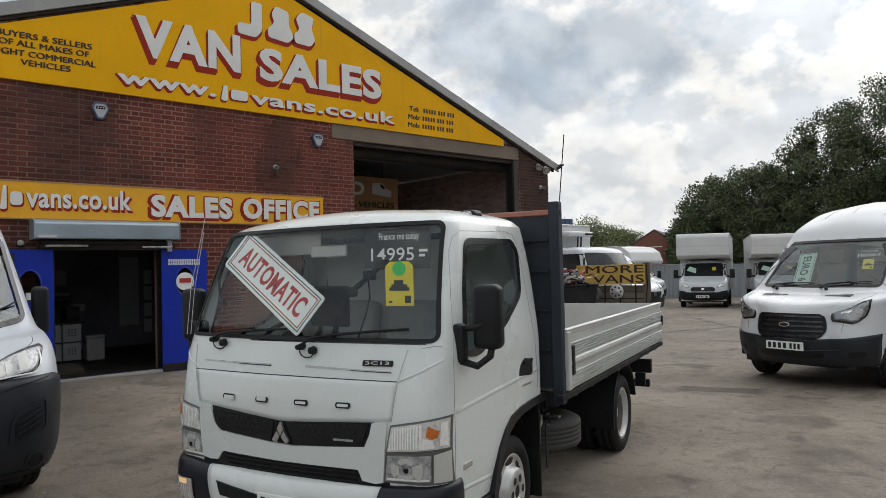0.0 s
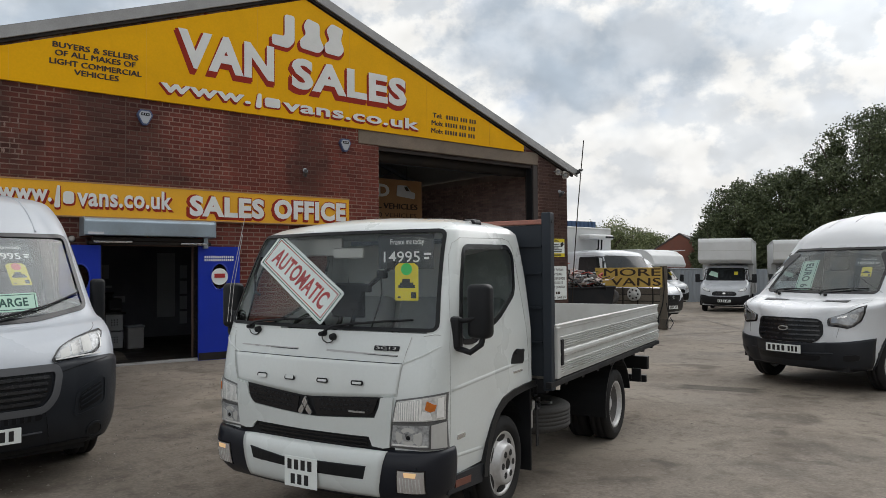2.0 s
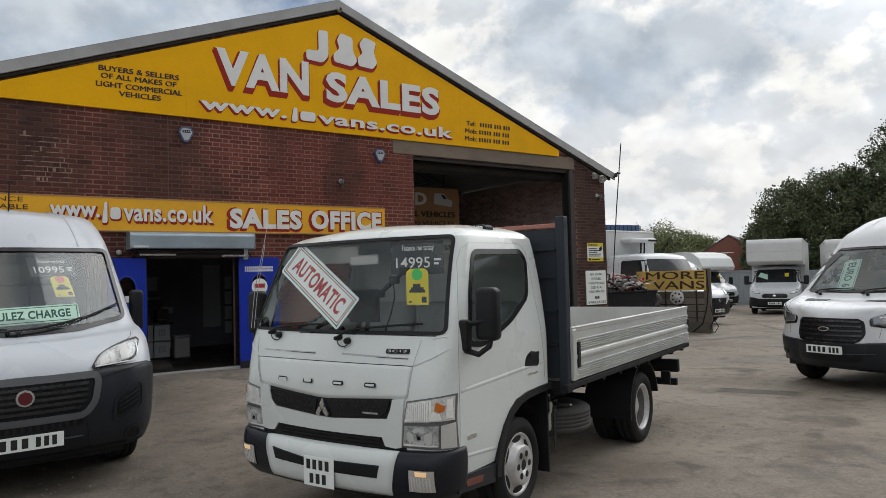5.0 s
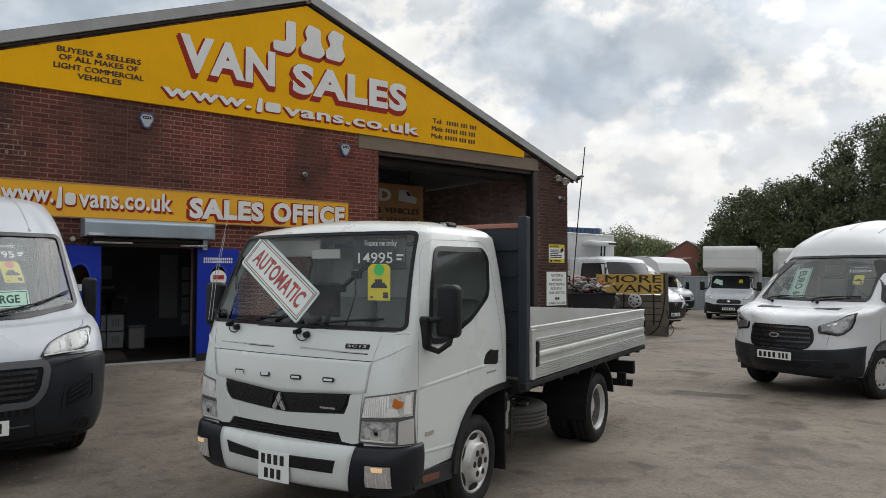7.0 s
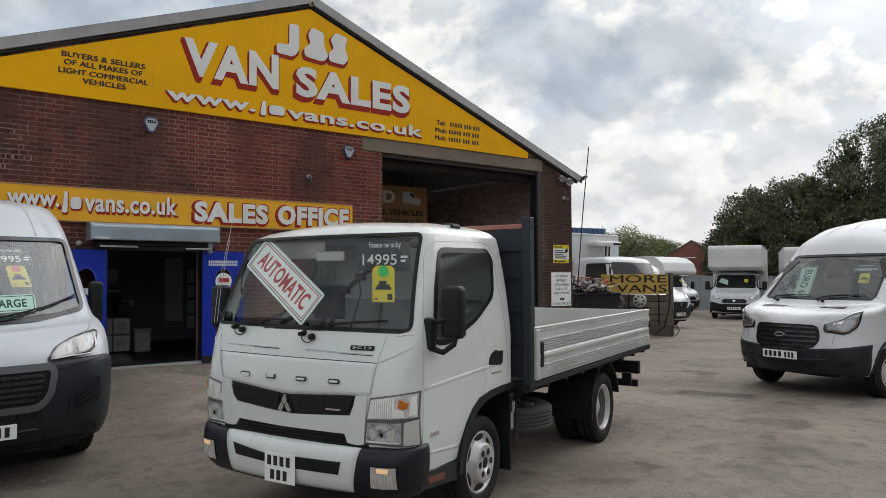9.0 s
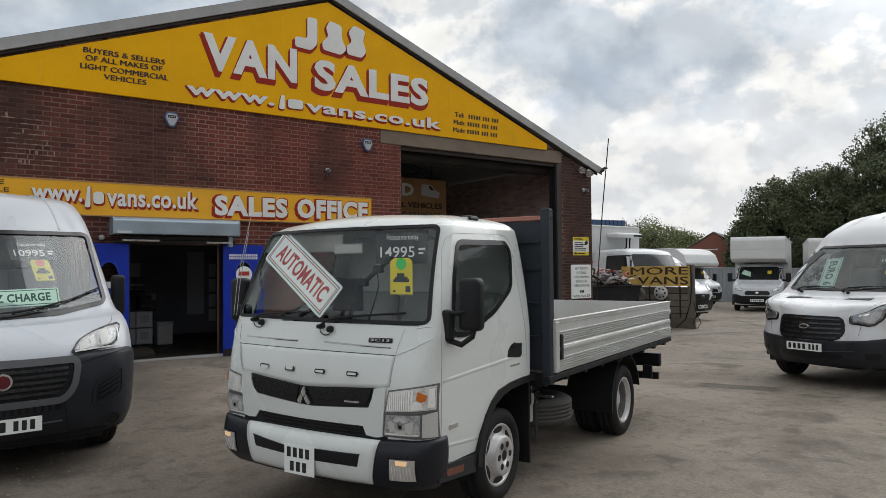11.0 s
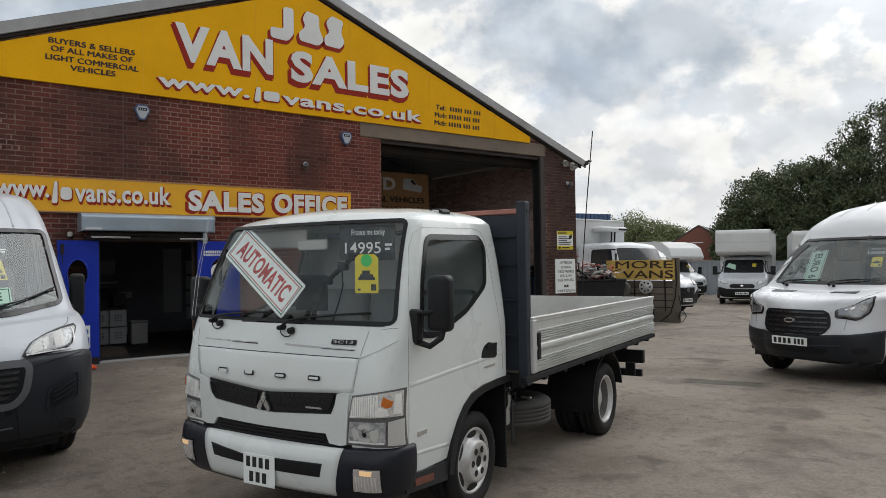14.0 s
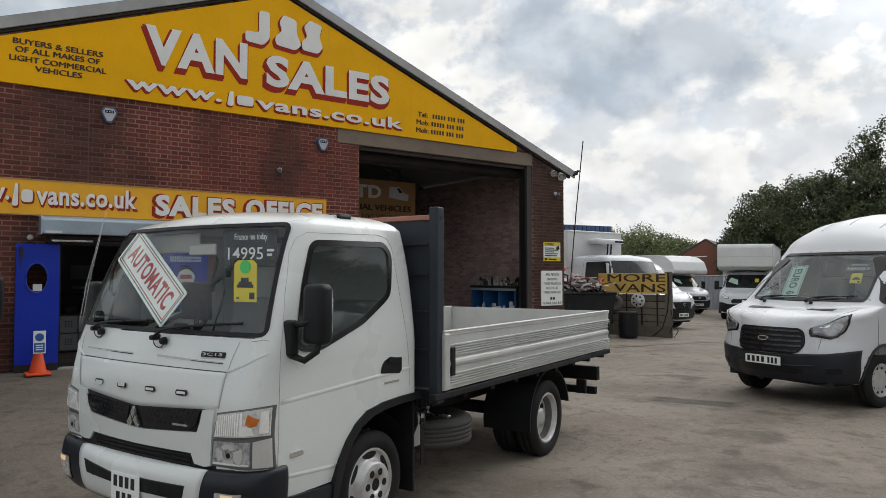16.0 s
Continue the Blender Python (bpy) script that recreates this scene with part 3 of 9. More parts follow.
def prism(poly, d0, d1, axes="xz"):
    """(verts, faces) of a polygon in two axes, thick from d0 to d1 along the third."""
    n = len(poly)
    put = {"xz": lambda a, b, d: (a, d, b), "yz": lambda a, b, d: (d, a, b), "xy": lambda a, b, d: (a, b, d)}[axes]
    vs = [put(a, b, d0) for a, b in poly] + [put(a, b, d1) for a, b in poly]
    fs = [tuple(range(n)), tuple(range(2 * n - 1, n - 1, -1))] + [(i, i + n, (i + 1) % n + n, (i + 1) % n) for i in range(n)]
    return vs, fs


def rpoly(pts, r=0.03, k=4):
    """A polygon with rounded corners."""
    out = []
    n = len(pts)
    for i in range(n):
        p, a, b = Vector(pts[i]), Vector(pts[i - 1]), Vector(pts[(i + 1) % n])
        u, v = (a - p), (b - p)
        d = min(r, u.length * 0.45, v.length * 0.45)
        s, e = p + u.normalized() * d, p + v.normalized() * d
        for j in range(k + 1):
            t = j / k
            out.append(tuple((1 - t) ** 2 * s + 2 * t * (1 - t) * p + t * t * e))
    return out


def islands(me):
    """Groups of a mesh's vertices, one for each letter: joined pieces that stand over one another belong together."""
    root = list(range(len(me.vertices)))

    def find(i):
        while root[i] != i:
            root[i] = root[root[i]]
            i = root[i]
        return i
    for e in me.edges:
        root[find(e.vertices[0])] = find(e.vertices[1])
    sets = collections.defaultdict(list)
    for i in range(len(root)):
        sets[find(i)].append(i)
    out = []
    for ids in sorted(sets.values(), key=lambda s: min(me.vertices[i].co.x for i in s)):
        lo, hi = min(me.vertices[i].co.x for i in ids), max(me.vertices[i].co.x for i in ids)
        if out and min(hi, out[-1][1]) - max(lo, out[-1][0]) > 0.55 * min(hi - lo, out[-1][1] - out[-1][0]):
            out[-1] = (min(lo, out[-1][0]), max(hi, out[-1][1]), out[-1][2] + ids)
        else:
            out.append((lo, hi, ids))
    return [ids for _, _, ids in out]


def lettering(text, box, material, name, parent=None, label="", bold=0.0, plane=None, depth=0.004, fat=0.0):
    """Text as a flat mesh, stretched into box (a0, a1, b0, b1) of the plane's axes; plane is a pose whose x runs along the writing and y up."""
    cu = bpy.data.curves.new(name, "FONT")
    cu.body, cu.size, cu.offset, cu.extrude, cu.resolution_u = text, 1.0, bold, 0.0, 3
    cu.space_character = 1.0 + 2.2 * bold
    ob = bpy.data.objects.new(name, cu)
    scene.collection.objects.link(ob)
    bpy.context.view_layer.update()
    me = bpy.data.meshes.new_from_object(ob.evaluated_get(bpy.context.evaluated_depsgraph_get()))
    bpy.data.objects.remove(ob)
    bpy.data.curves.remove(cu)
    me.materials.clear()
    vs = np.array([v.co[:] for v in me.vertices])
    lo, hi = vs.min(0), vs.max(0)
    a0, a1, b0, b1 = box
    vs[:, 0] = a0 + (vs[:, 0] - lo[0]) / (hi[0] - lo[0]) * (a1 - a0)
    vs[:, 1] = b0 + (vs[:, 1] - lo[1]) / (hi[1] - lo[1]) * (b1 - b0)
    vs[:, 2] = 0
    me.vertices.foreach_set("co", vs.ravel())
    me.update()
    if depth:
        bm = bmesh.new()
        bm.from_mesh(me)
        if fat:                     # strokes thickened by a second, shifted run of the same letters
            more = bmesh.ops.duplicate(bm, geom=list(bm.verts) + list(bm.edges) + list(bm.faces))
            bmesh.ops.translate(bm, verts=[g for g in more["geom"] if isinstance(g, bmesh.types.BMVert)], vec=(fat, fat * 0.5, depth * 0.3))
        geo = bmesh.ops.extrude_face_region(bm, geom=list(bm.faces))
        bmesh.ops.translate(bm, verts=[g for g in geo["geom"] if isinstance(g, bmesh.types.BMVert)], vec=(0, 0, depth))
        for f in bm.faces:
            f.smooth = False
        bmesh.ops.recalc_face_normals(bm, faces=bm.faces)
        bm.to_mesh(me)
        bm.free()
    if len(text) > 1:
        name = {"letters": "letter", "letters_shade": "letter_shade", "figures": "figure"}.get(name, name)
        for ids in islands(me):
            put = {v: k for k, v in enumerate(ids)}
            fs = [tuple(put[v] for v in p.vertices) for p in me.polygons if p.vertices[0] in put]
            part(name, ([me.vertices[i].co[:] for i in ids], fs), material, parent, label, plane)
        return None
    return part(name, me, material, parent, label, plane)


def bars(rows, material, name, parent, plane, depth=0.002, label=""):
    """Plain bars (a0, a1, b0, b1) in a plane, in place of writing that is not spelled out."""
    if name == "number_bars":
        for r in rows:
            bars([r], material, "number_bar", parent, plane, depth, label)
        return None
    vs, fs = [], []
    for a0, a1, b0, b1 in rows:
        k = len(vs)
        vs += [(a0, b0, 0), (a1, b0, 0), (a1, b1, 0), (a0, b1, 0), (a0, b0, depth), (a1, b0, depth), (a1, b1, depth), (a0, b1, depth)]
        fs += [tuple(k + i for i in f) for f in ((4, 5, 6, 7), (0, 1, 5, 4), (1, 2, 6, 5), (2, 3, 7, 6), (3, 0, 4, 7))]
    return part(name, (vs, fs), material, parent, label, plane)


def word_bars(a0, a1, b0, b1, n, gap=0.25):
    w = (a1 - a0) / n
    return [(a0 + i * w, a0 + (i + 1 - gap) * w, b0, b1) for i in range(n)]


def slope(x, y):
    """The yard falls gently to the east, rises towards the building's front, and swells a little where the truck stands."""
    rise = 0.024 * min(max(y - 3.5, 0), 8) * min(max((14 - x) / 8, 0), 1)
    swell = 0.03 * min(max(x - 1, 0), 1) * min(max((6 - y) / 2.5, 0), 1)
    return rise + swell + min(-0.016 * min(max(x - 3, 0), 5.5), -0.018 * max(x - 11, 0) if x < 45 else -0.612)


def park(x, y, heading):
    """A pose on the yard: local x ahead, y to its left, tilted with the ground."""
    up = Vector((slope(x - 0.5, y) - slope(x + 0.5, y), slope(x, y - 0.5) - slope(x, y + 0.5), 1)).normalized()
    f = Vector((math.cos(radians(heading)), math.sin(radians(heading)), 0))
    f = (f - up * f.dot(up)).normalized()
    l = up.cross(f)
    m = Matrix((f, l, up)).transposed().to_4x4()
    m.translation = (x, y, slope(x, y))
    return m

# ---- ground ----
def make_ground():
    xs = [-400, -120, -40] + [-15 + i * 1.5 for i in range(41)] + [60, 90, 160, 400]
    ys = [-400, -120, -40] + [-12 + i * 1.3 for i in range(41)] + [55, 90, 160, 400]
    vs = [(x, y, slope(x, y) + (0.004 * noise.noise((x * 0.35, y * 0.35, 3.0)) if -15 < x < 45 and -12 < y < 40 else 0.0)) for y in ys for x in xs]
    n = len(xs)
    fs = [(j * n + i, j * n + i + 1, (j + 1) * n + i + 1, (j + 1) * n + i) for j in range(len(ys) - 1) for i in range(n - 1)]
    ob = part("ground", (vs, fs), "ground", smooth=True)
    tagged(ob, "worn dusty grey-brown concrete and tarmac sales yard", "ground", kind="structure")


make_ground()


M["seam"] = mat("yard_joint", (0.10, 0.088, 0.075), 0.9, 0, 0.2, 3)


def joint(name, x0, y0, x1, y1, w):
    n = 40
    a, b = [], []
    d = Vector((x1 - x0, y1 - y0)).normalized()
    for i in range(n + 1):
        t = i / n
        px, py = x0 + (x1 - x0) * t + random.gauss(0, 0.015), y0 + (y1 - y0) * t + random.gauss(0, 0.015)
        ww = w * random.uniform(0.5, 1.2)
        a.append((px - d.y * ww, py + d.x * ww))
        b.append((px + d.y * ww, py - d.x * ww))
    vs = [(x, y, slope(x, y) + 0.014) for x, y in a + b]
    fs = [(i, i + n + 1, i + n + 2, i + 1) for i in range(n)]
    tagged(part(name, (vs, fs), "seam"), "cracked dark joint between concrete slabs of the yard", "crack", kind="structure")


def gravel(x0, x1, y0, y1, n, seed, thin):
    """Loose grit on the yard, thickest near one side."""
    rng = np.random.default_rng(seed)
    x = x0 + (x1 - x0) * rng.random(n) ** thin
    y = rng.uniform(y0, y1, n)
    s = rng.uniform(0.004, 0.013, n) * rng.uniform(0.6, 1.2, n)
    vs, fs = [], []
    for i in range(n):
        k, z, a = len(vs), slope(x[i], y[i]) + 0.002, rng.uniform(0, 6.28)
        c, d = math.cos(a) * s[i], math.sin(a) * s[i]
        vs += [(x[i] + c * 1.4, y[i] + d * 1.4, z), (x[i] - d, y[i] + c, z), (x[i] - c * 1.2, y[i] - d * 1.2, z), (x[i] + d, y[i] - c, z), (x[i] + c * 0.2, y[i] + d * 0.2, z + s[i] * 0.9)]
        fs += [(k, k + 1, k + 4), (k + 1, k + 2, k + 4), (k + 2, k + 3, k + 4), (k + 3, k, k + 4)]
    tagged(part("gravel", (vs, fs), "stone"), "loose grit and small stones lying on the yard", "gravel", kind="stuff")


gravel(-1.5, 3.5, 1.5, 10.5, 3000, 4, 1.4)
gravel(2.0, 14.0, 1.0, 10.5, 250, 9, 1.0)
joint("yard_crack", 11.5, 10.0, 24, 8.2, 0.03)
joint("yard_crack", 14.5, 5.2, 22, 12.5, 0.02)

# ---- the brick building ----
YF = 10.97                          # front face of the brickwork
XL, XR, XA = -1.6, 13.27, 5.95      # the corners and the apex
ZE, ZA = 4.14, 6.98                 # verge at the eaves and the apex
OPEN = (7.60, 12.05, 4.14)          # workshop opening
DOOR = (2.45, 3.95, 2.06)           # office doorway
FLOOR = 0.19
PITCH = (ZA - ZE) / (13.55 - XA)


def verge_z(x):
    return ZA - abs(x - XA) * PITCH


def wall_rect(name, items, label):
    """Solid wall behind the face bricks: the mortar plane."""
    return tagged(part(name, boxes(*items), "mortar"), label, "wall", kind="structure")


back = YF + 0.005
wall_front = wall_rect("wall_front", [(XL, DOOR[0], back, YF + 0.3, -0.4, 4.15), (DOOR[0], DOOR[1], back, YF + 0.3, DOOR[2], 4.15), (DOOR[1], OPEN[0], back, YF + 0.3, -0.4, 4.15), (12.22, XR, back, YF + 0.3, -0.4, 4.06)], "sooty red brick front wall of the workshop")
part("gable", prism([(-1.3, 4.15), (XA, verge_z(XA) - 0.12), (12.95, verge_z(12.95) - 0.12), (12.95, 4.06), (12.22, 4.06), (12.22, 4.436), (OPEN[0], 4.436), (OPEN[0], 4.15)], back, YF + 0.28), "mortar", wall_front)

# face bricks
BW, BH, JT = 0.211, 0.061, 0.014


def brick_mesh(w):
    b = boxes((-w / 2, w / 2, 0, 0.03, -BH / 2, BH / 2))
    me = bpy.data.meshes.new("brick")
    b.to_mesh(me)
    b.free()
    me.materials.append(M["brick"])
    return me


def courses(x0, x1, z0, z1, top=None):
    """Bricks (xc, zc, w) of a stretcher bond in a rectangle, cut at its ends; top(x) is an upper limit."""
    z, i = z0, 0
    i = round(z0 / (BH + JT))
    z = i * (BH + JT)
    out = []
    while z + BH <= z1 + 1e-6:
        off = (i % 2) * (BW + JT) / 2
        x = math.floor((x0 - off) / (BW + JT)) * (BW + JT) + off
        while x < x1:
            a, b = max(x, x0), min(x + BW, x1)
            if b - a > 0.04 and (top is None or z + BH < min(top(a), top(b))):
                out.append(((a + b) / 2, z + BH / 2, b - a))
            x += BW + JT
        z += BH + JT
        i += 1
    return out


def flemish(x0, x1, z0, z1):
    """Bricks (xc, zc, w) of long and short faces in turn, as the middle of the wall is laid."""
    short = (BW - JT) / 2
    unit, out = BW + short + 2 * JT, []
    for i in range(round(z0 / (BH + JT)), int((z1 - BH) / (BH + JT) + 1e-6) + 1):
        x = x0 - unit + (i % 2) * unit / 2
        while x < x1:
            for a, b in ((x, x + BW), (x + BW + JT, x + BW + JT + short)):
                a, b = max(a, x0), min(b, x1)
                if b - a > 0.03:
                    out.append(((a + b) / 2, i * (BH + JT) + BH / 2, b - a))
            x += unit
    return out


WALL_BRICKS = courses(XL, 2.8, 3.0, 4.45) + flemish(2.8 + JT, OPEN[0], 3.0, 4.45) + courses(XL, DOOR[0], -0.1, 2.5) + courses(DOOR[1], OPEN[0], -0.1, 2.5) + courses(6.88, OPEN[0], 2.5, 3.0) + courses(12.22, XR, -0.15, 4.6, lambda x: verge_z(x) - 0.2) + courses(11.72, 12.2, 4.44, 4.9, lambda x: verge_z(x) - 0.2) + [b for b in courses(-1.2, 11.72, 4.46, 6.9, lambda x: verge_z(x) - 0.19) if b[1] > verge_z(b[0]) - 0.36]


# ---- roof, lintel, signs ----
def slab(x0, z0, x1, z1, t, y0, y1):
    return prism([(x0, z0), (x1, z1), (x1, z1 - t), (x0, z0 - t)], y0, y1)


roof = empty("roof", pose(0, 0, 0), "shallow pitched grey sheet roof of the workshop", "roof", kind="structure")
part("roof_slope", slab(XA, ZA + 0.02, 13.62, verge_z(13.62) + 0.02, 0.05, YF - 0.05, 30), "roof", roof)
part("roof_slope", slab(XA, ZA + 0.02, -1.75, verge_z(-1.75) + 0.02, 0.05, YF - 0.05, 30), "roof", roof)
part("barge_board", slab(XA, ZA, 13.58, verge_z(13.58), 0.17, YF - 0.09, YF - 0.05), "verge", roof, "grey painted barge board")
part("barge_board", slab(XA, ZA, -1.7, verge_z(-1.7), 0.17, YF - 0.09, YF - 0.05), "verge", roof, "grey painted barge board")
part("soffit_strip", slab(XA, ZA - 0.175, 13.45, verge_z(13.45) - 0.175, 0.05, YF - 0.05, YF + 0.012), "steel_dark", roof)
part("soffit_strip", slab(XA, ZA - 0.175, -1.7, verge_z(-1.7) - 0.175, 0.05, YF - 0.05, YF + 0.012), "steel_dark", roof)
part("gutter", tube([(13.62, YF - 0.1, 4.09), (13.62, 20, 4.09)], 0.055), "black", roof)
part("gutter_bracket", tube([(13.5, YF - 0.12, 4.02), (13.62, YF - 0.14, 4.13), (13.72, YF - 0.12, 4.14)], 0.03), "black", roof)
part("downpipe", tube([(13.58, YF + 0.1, 4.1), (13.33, YF + 0.12, 3.9), (13.33, YF + 0.12, -0.1)], 0.035), "black", roof)
part("ridge_knob", lathe([(0.001, 0.06), (0.04, 0.04), (0.05, 0), (0.03, -0.05)], 12), "cream", roof, m=pose(5.95, YF - 0.10, 6.79))

lintel = tagged(part("lintel", boxes((7.12, 12.21, YF - 0.015, YF + 0.3, 4.14, 4.435), bevel=0.012), "concrete"), "stained concrete lintel over the workshop opening", "lintel", kind="structure")
part("shutter_track", boxes((7.62, 12.05, YF + 0.06, YF + 0.14, 4.06, 4.139), bevel=0.008), "post_brown", lintel, "brown steel shutter track")
part("shutter_roll", tube([(7.62, YF + 0.4, 4.02), (12.1, YF + 0.4, 4.02)], 0.14, 16), "steel_dark", lintel)
post = tagged(part("opening_post", boxes((12.06, 12.21, YF + 0.0, YF + 0.28, -0.2, 4.135), bevel=0.01), "post_brown"), "dark brown steel post beside the workshop opening", "post", kind="structure")
part("guide_rail", boxes((12.025, 12.055, YF + 0.02, YF + 0.2, -0.2, 4.05), bevel=0.006), "black", post)

wall_plane = pose(0, YF - 0.045, 0, 90)      # x along the wall, y up, z towards the yard
SB = 4.42
gable_sign = empty("gable_sign", pose(0, 0, 0), "large yellow gable sign with white and red lettering", "sign")
top = lambda x: verge_z(x) - 0.27
sign_poly = [(0.2, SB), (11.7, SB), (11.7, top(11.7)), (XA, top(XA)), (0.2, top(0.2))]
part("sign_panel", prism(sign_poly, YF - 0.045, YF + 0.005), "sign_yellow", gable_sign)
for x in (1.2, 3.1, 5.0, 6.9, 8.8, 10.6):
    part("panel_joint", boxes((x - 0.004, x + 0.004, YF - 0.0475, YF - 0.04, SB + 0.01, top(x) - 0.02)), "fascia_yellow", gable_sign)


def wordpair(text, box, name, parent, plane, bold, red=0.07, dx=0.05, dz=-0.06, lift=0.0):
    """White lettering over its dark red drop shade."""
    a0, a1, b0, b1 = box
    for k in range(2):
        f = k * 0.5 + 0.5
        lettering(text, (a0 - 0.5 * red + dx * f, a1 + 0.5 * red + dx * f, b0 - 0.4 * red + dz * f, b1 + 0.4 * red + dz * f), "letter_red", name + "_shade", parent, "dark red drop shade of the letters", bold + 0.02, plane @ pose(0, 0, 0.001 + lift + 0.003 * (1 - k)), 0.002)
    lettering(text, box, "letter_white", name, parent, "", bold, plane @ pose(0, 0, 0.008 + lift), 0.006)


def shapepair(polys, name, parent, plane, red, dx, dz):
    """Plain rounded shapes in white over dark red, for a trader's initials."""
    for pts in polys:
        ca, cb = sum(p[0] for p in pts) / len(pts), sum(p[1] for p in pts) / len(pts)
        big = [(ca + (a - ca) * 1.14 + dx * 0.7, cb + (b - cb) * 1.1 + dz * 0.7) for a, b in pts]
        part(name + "_shade", prism(rpoly(big, 0.06), 0.001, 0.005, "xy"), "letter_red", parent, "dark red drop shade of the shape", plane)
        part(name, prism(rpoly(pts, 0.06), 0.008, 0.014, "xy"), "letter_white", parent, "", plane)


wordpair("VAN", (3.60, 5.31, 5.05, 5.69), "letters", gable_sign, wall_plane, 0.042, 0.07, -0.04, -0.08)
wordpair("SALES", (5.66, 8.26, 5.00, 5.58), "letters", gable_sign, wall_plane, 0.042, 0.07, -0.04, -0.08)
shapepair([[(5.27, 5.74), (5.60, 5.72), (5.72, 5.86), (5.72, 6.34), (5.52, 6.34), (5.52, 5.93), (5.27, 5.93)],
           [(5.84, 5.78), (6.22, 5.74), (6.34, 5.86), (6.24, 6.05), (6.24, 6.30), (5.98, 6.36), (5.90, 6.20), (5.96, 6.06), (5.82, 5.92)],
           [(6.36, 5.78), (6.68, 5.76), (6.78, 5.90), (6.70, 6.08), (6.76, 6.30), (6.50, 6.37), (6.38, 6.22), (6.46, 6.04), (6.34, 5.94)]],
          "initial", gable_sign, wall_plane, 0.05, -0.03, -0.07)
wordpair("www.", (3.32, 4.87, 4.58, 4.73), "letters", gable_sign, wall_plane, 0.03, 0.03, -0.02, -0.03)
shapepair([[(4.95, 4.54), (5.07, 4.54), (5.07, 4.80), (5.00, 4.80)], [(5.13, 4.58), (5.43, 4.58), (5.43, 4.75), (5.13, 4.75)]], "initial", gable_sign, wall_plane, 0.02, -0.015, -0.025)
wordpair("vans.co.uk", (5.49, 8.58, 4.56, 4.78), "letters", gable_sign, wall_plane, 0.025, 0.03, -0.02, -0.03)
for text, a0, a1, zc in (("BUYERS & SELLERS", 1.76, 2.97, 5.055), ("OF ALL MAKES OF", 1.79, 2.93, 4.935), ("LIGHT COMMERCIAL", 1.72, 3.02, 4.80), ("VEHICLES", 2.05, 2.68, 4.675)):
    lettering(text, (a0, a1, zc - 0.042, zc + 0.042), "letter_dark", "letters", gable_sign, "small black lettering", 0.0, wall_plane @ pose(0, 0, 0.002), 0.003, 0.010)
for a0, zc, lab in ((8.95, 4.93, "Tel:"), (8.92, 4.765, "Mob:"), (8.91, 4.60, "Mob:")):
    lettering(lab, (a0, a0 + (0.25 if lab == "Tel:" else 0.31), zc - 0.05, zc + 0.05), "letter_dark", "letters", gable_sign, "", 0.0, wall_plane @ pose(0, 0, 0.002), 0.003, 0.010)
    s = a0 + 0.38
    rows = []
    for k0, k1 in ((0, 5), (5.6, 8.6), (9.2, 12.2)):
        rows += word_bars(s + k0 * 0.072, s + k1 * 0.072, zc - 0.045, zc + 0.045, max(3, int(k1 - k0)), 0.42)
    bars(rows, "letter_dark", "number_bars", gable_sign, wall_plane @ pose(0, 0, 0.002), 0.003)

fascia = empty("fascia_sign", pose(0, 0, 0), "long yellow fascia sign above the office door", "sign")
part("sign_panel", boxes((-1.0, 6.87, YF - 0.06, YF + 0.005, 2.485, 3.015), bevel=0.006), "fascia_yellow", fascia)
part("sign_edge", boxes((-1.0, 6.88, YF - 0.066, YF - 0.06, 3.0, 3.022), (-1.0, 6.88, YF - 0.066, YF - 0.06, 2.478, 2.497)), "brown_board", fascia)
fp = pose(0, YF - 0.0605, 0, 90)
wordpair("www.", (1.08, 1.76, 2.69, 2.87), "letters", fascia, fp, 0.03, 0.03, 0.02, -0.03)
shapepair([[(1.79, 2.61), (1.87, 2.61), (1.87, 2.94), (1.83, 2.94)], [(1.91, 2.67), (2.06, 2.67), (2.06, 2.86), (1.91, 2.86)]], "initial", fascia, fp, 0.02, 0.015, -0.025)
wordpair("vans.co.uk", (2.10, 3.50, 2.645, 2.94), "letters", fascia, fp, 0.025, 0.03, 0.02, -0.03)
wordpair("SALES", (3.79, 5.11, 2.56, 2.91), "letters", fascia, fp, 0.05, 0.07, -0.02, -0.02)
wordpair("OFFICE", (5.30, 6.78, 2.57, 2.925), "letters", fascia, fp, 0.05, 0.07, -0.02, -0.02)
lettering("FINANCE", (0.05, 0.74, 2.90, 2.97), "letter_dark", "letters", fascia, "", 0.0, fp @ pose(0, 0, 0.002), 0.003)
lettering("AVAILABLE", (0.0, 0.80, 2.79, 2.86), "letter_dark", "letters", fascia, "", 0.0, fp @ pose(0, 0, 0.002), 0.003)

# ---- office doorway ----
ROOM = (1.2, 5.6, 15.5, 2.75)
office = empty("office_room", pose(0, 0, 0), "dim sales office seen through the open door", "room", kind="structure")
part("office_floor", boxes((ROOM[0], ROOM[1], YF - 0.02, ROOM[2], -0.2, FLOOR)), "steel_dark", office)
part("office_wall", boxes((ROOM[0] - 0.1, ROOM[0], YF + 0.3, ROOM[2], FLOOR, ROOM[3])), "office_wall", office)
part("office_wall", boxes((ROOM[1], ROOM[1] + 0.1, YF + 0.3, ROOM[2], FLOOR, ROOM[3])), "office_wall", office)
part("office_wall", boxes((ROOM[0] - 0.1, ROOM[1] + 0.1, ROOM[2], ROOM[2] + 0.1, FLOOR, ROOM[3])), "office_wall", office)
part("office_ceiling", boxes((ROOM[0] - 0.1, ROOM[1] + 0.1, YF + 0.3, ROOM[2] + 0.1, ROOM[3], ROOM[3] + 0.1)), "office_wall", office)
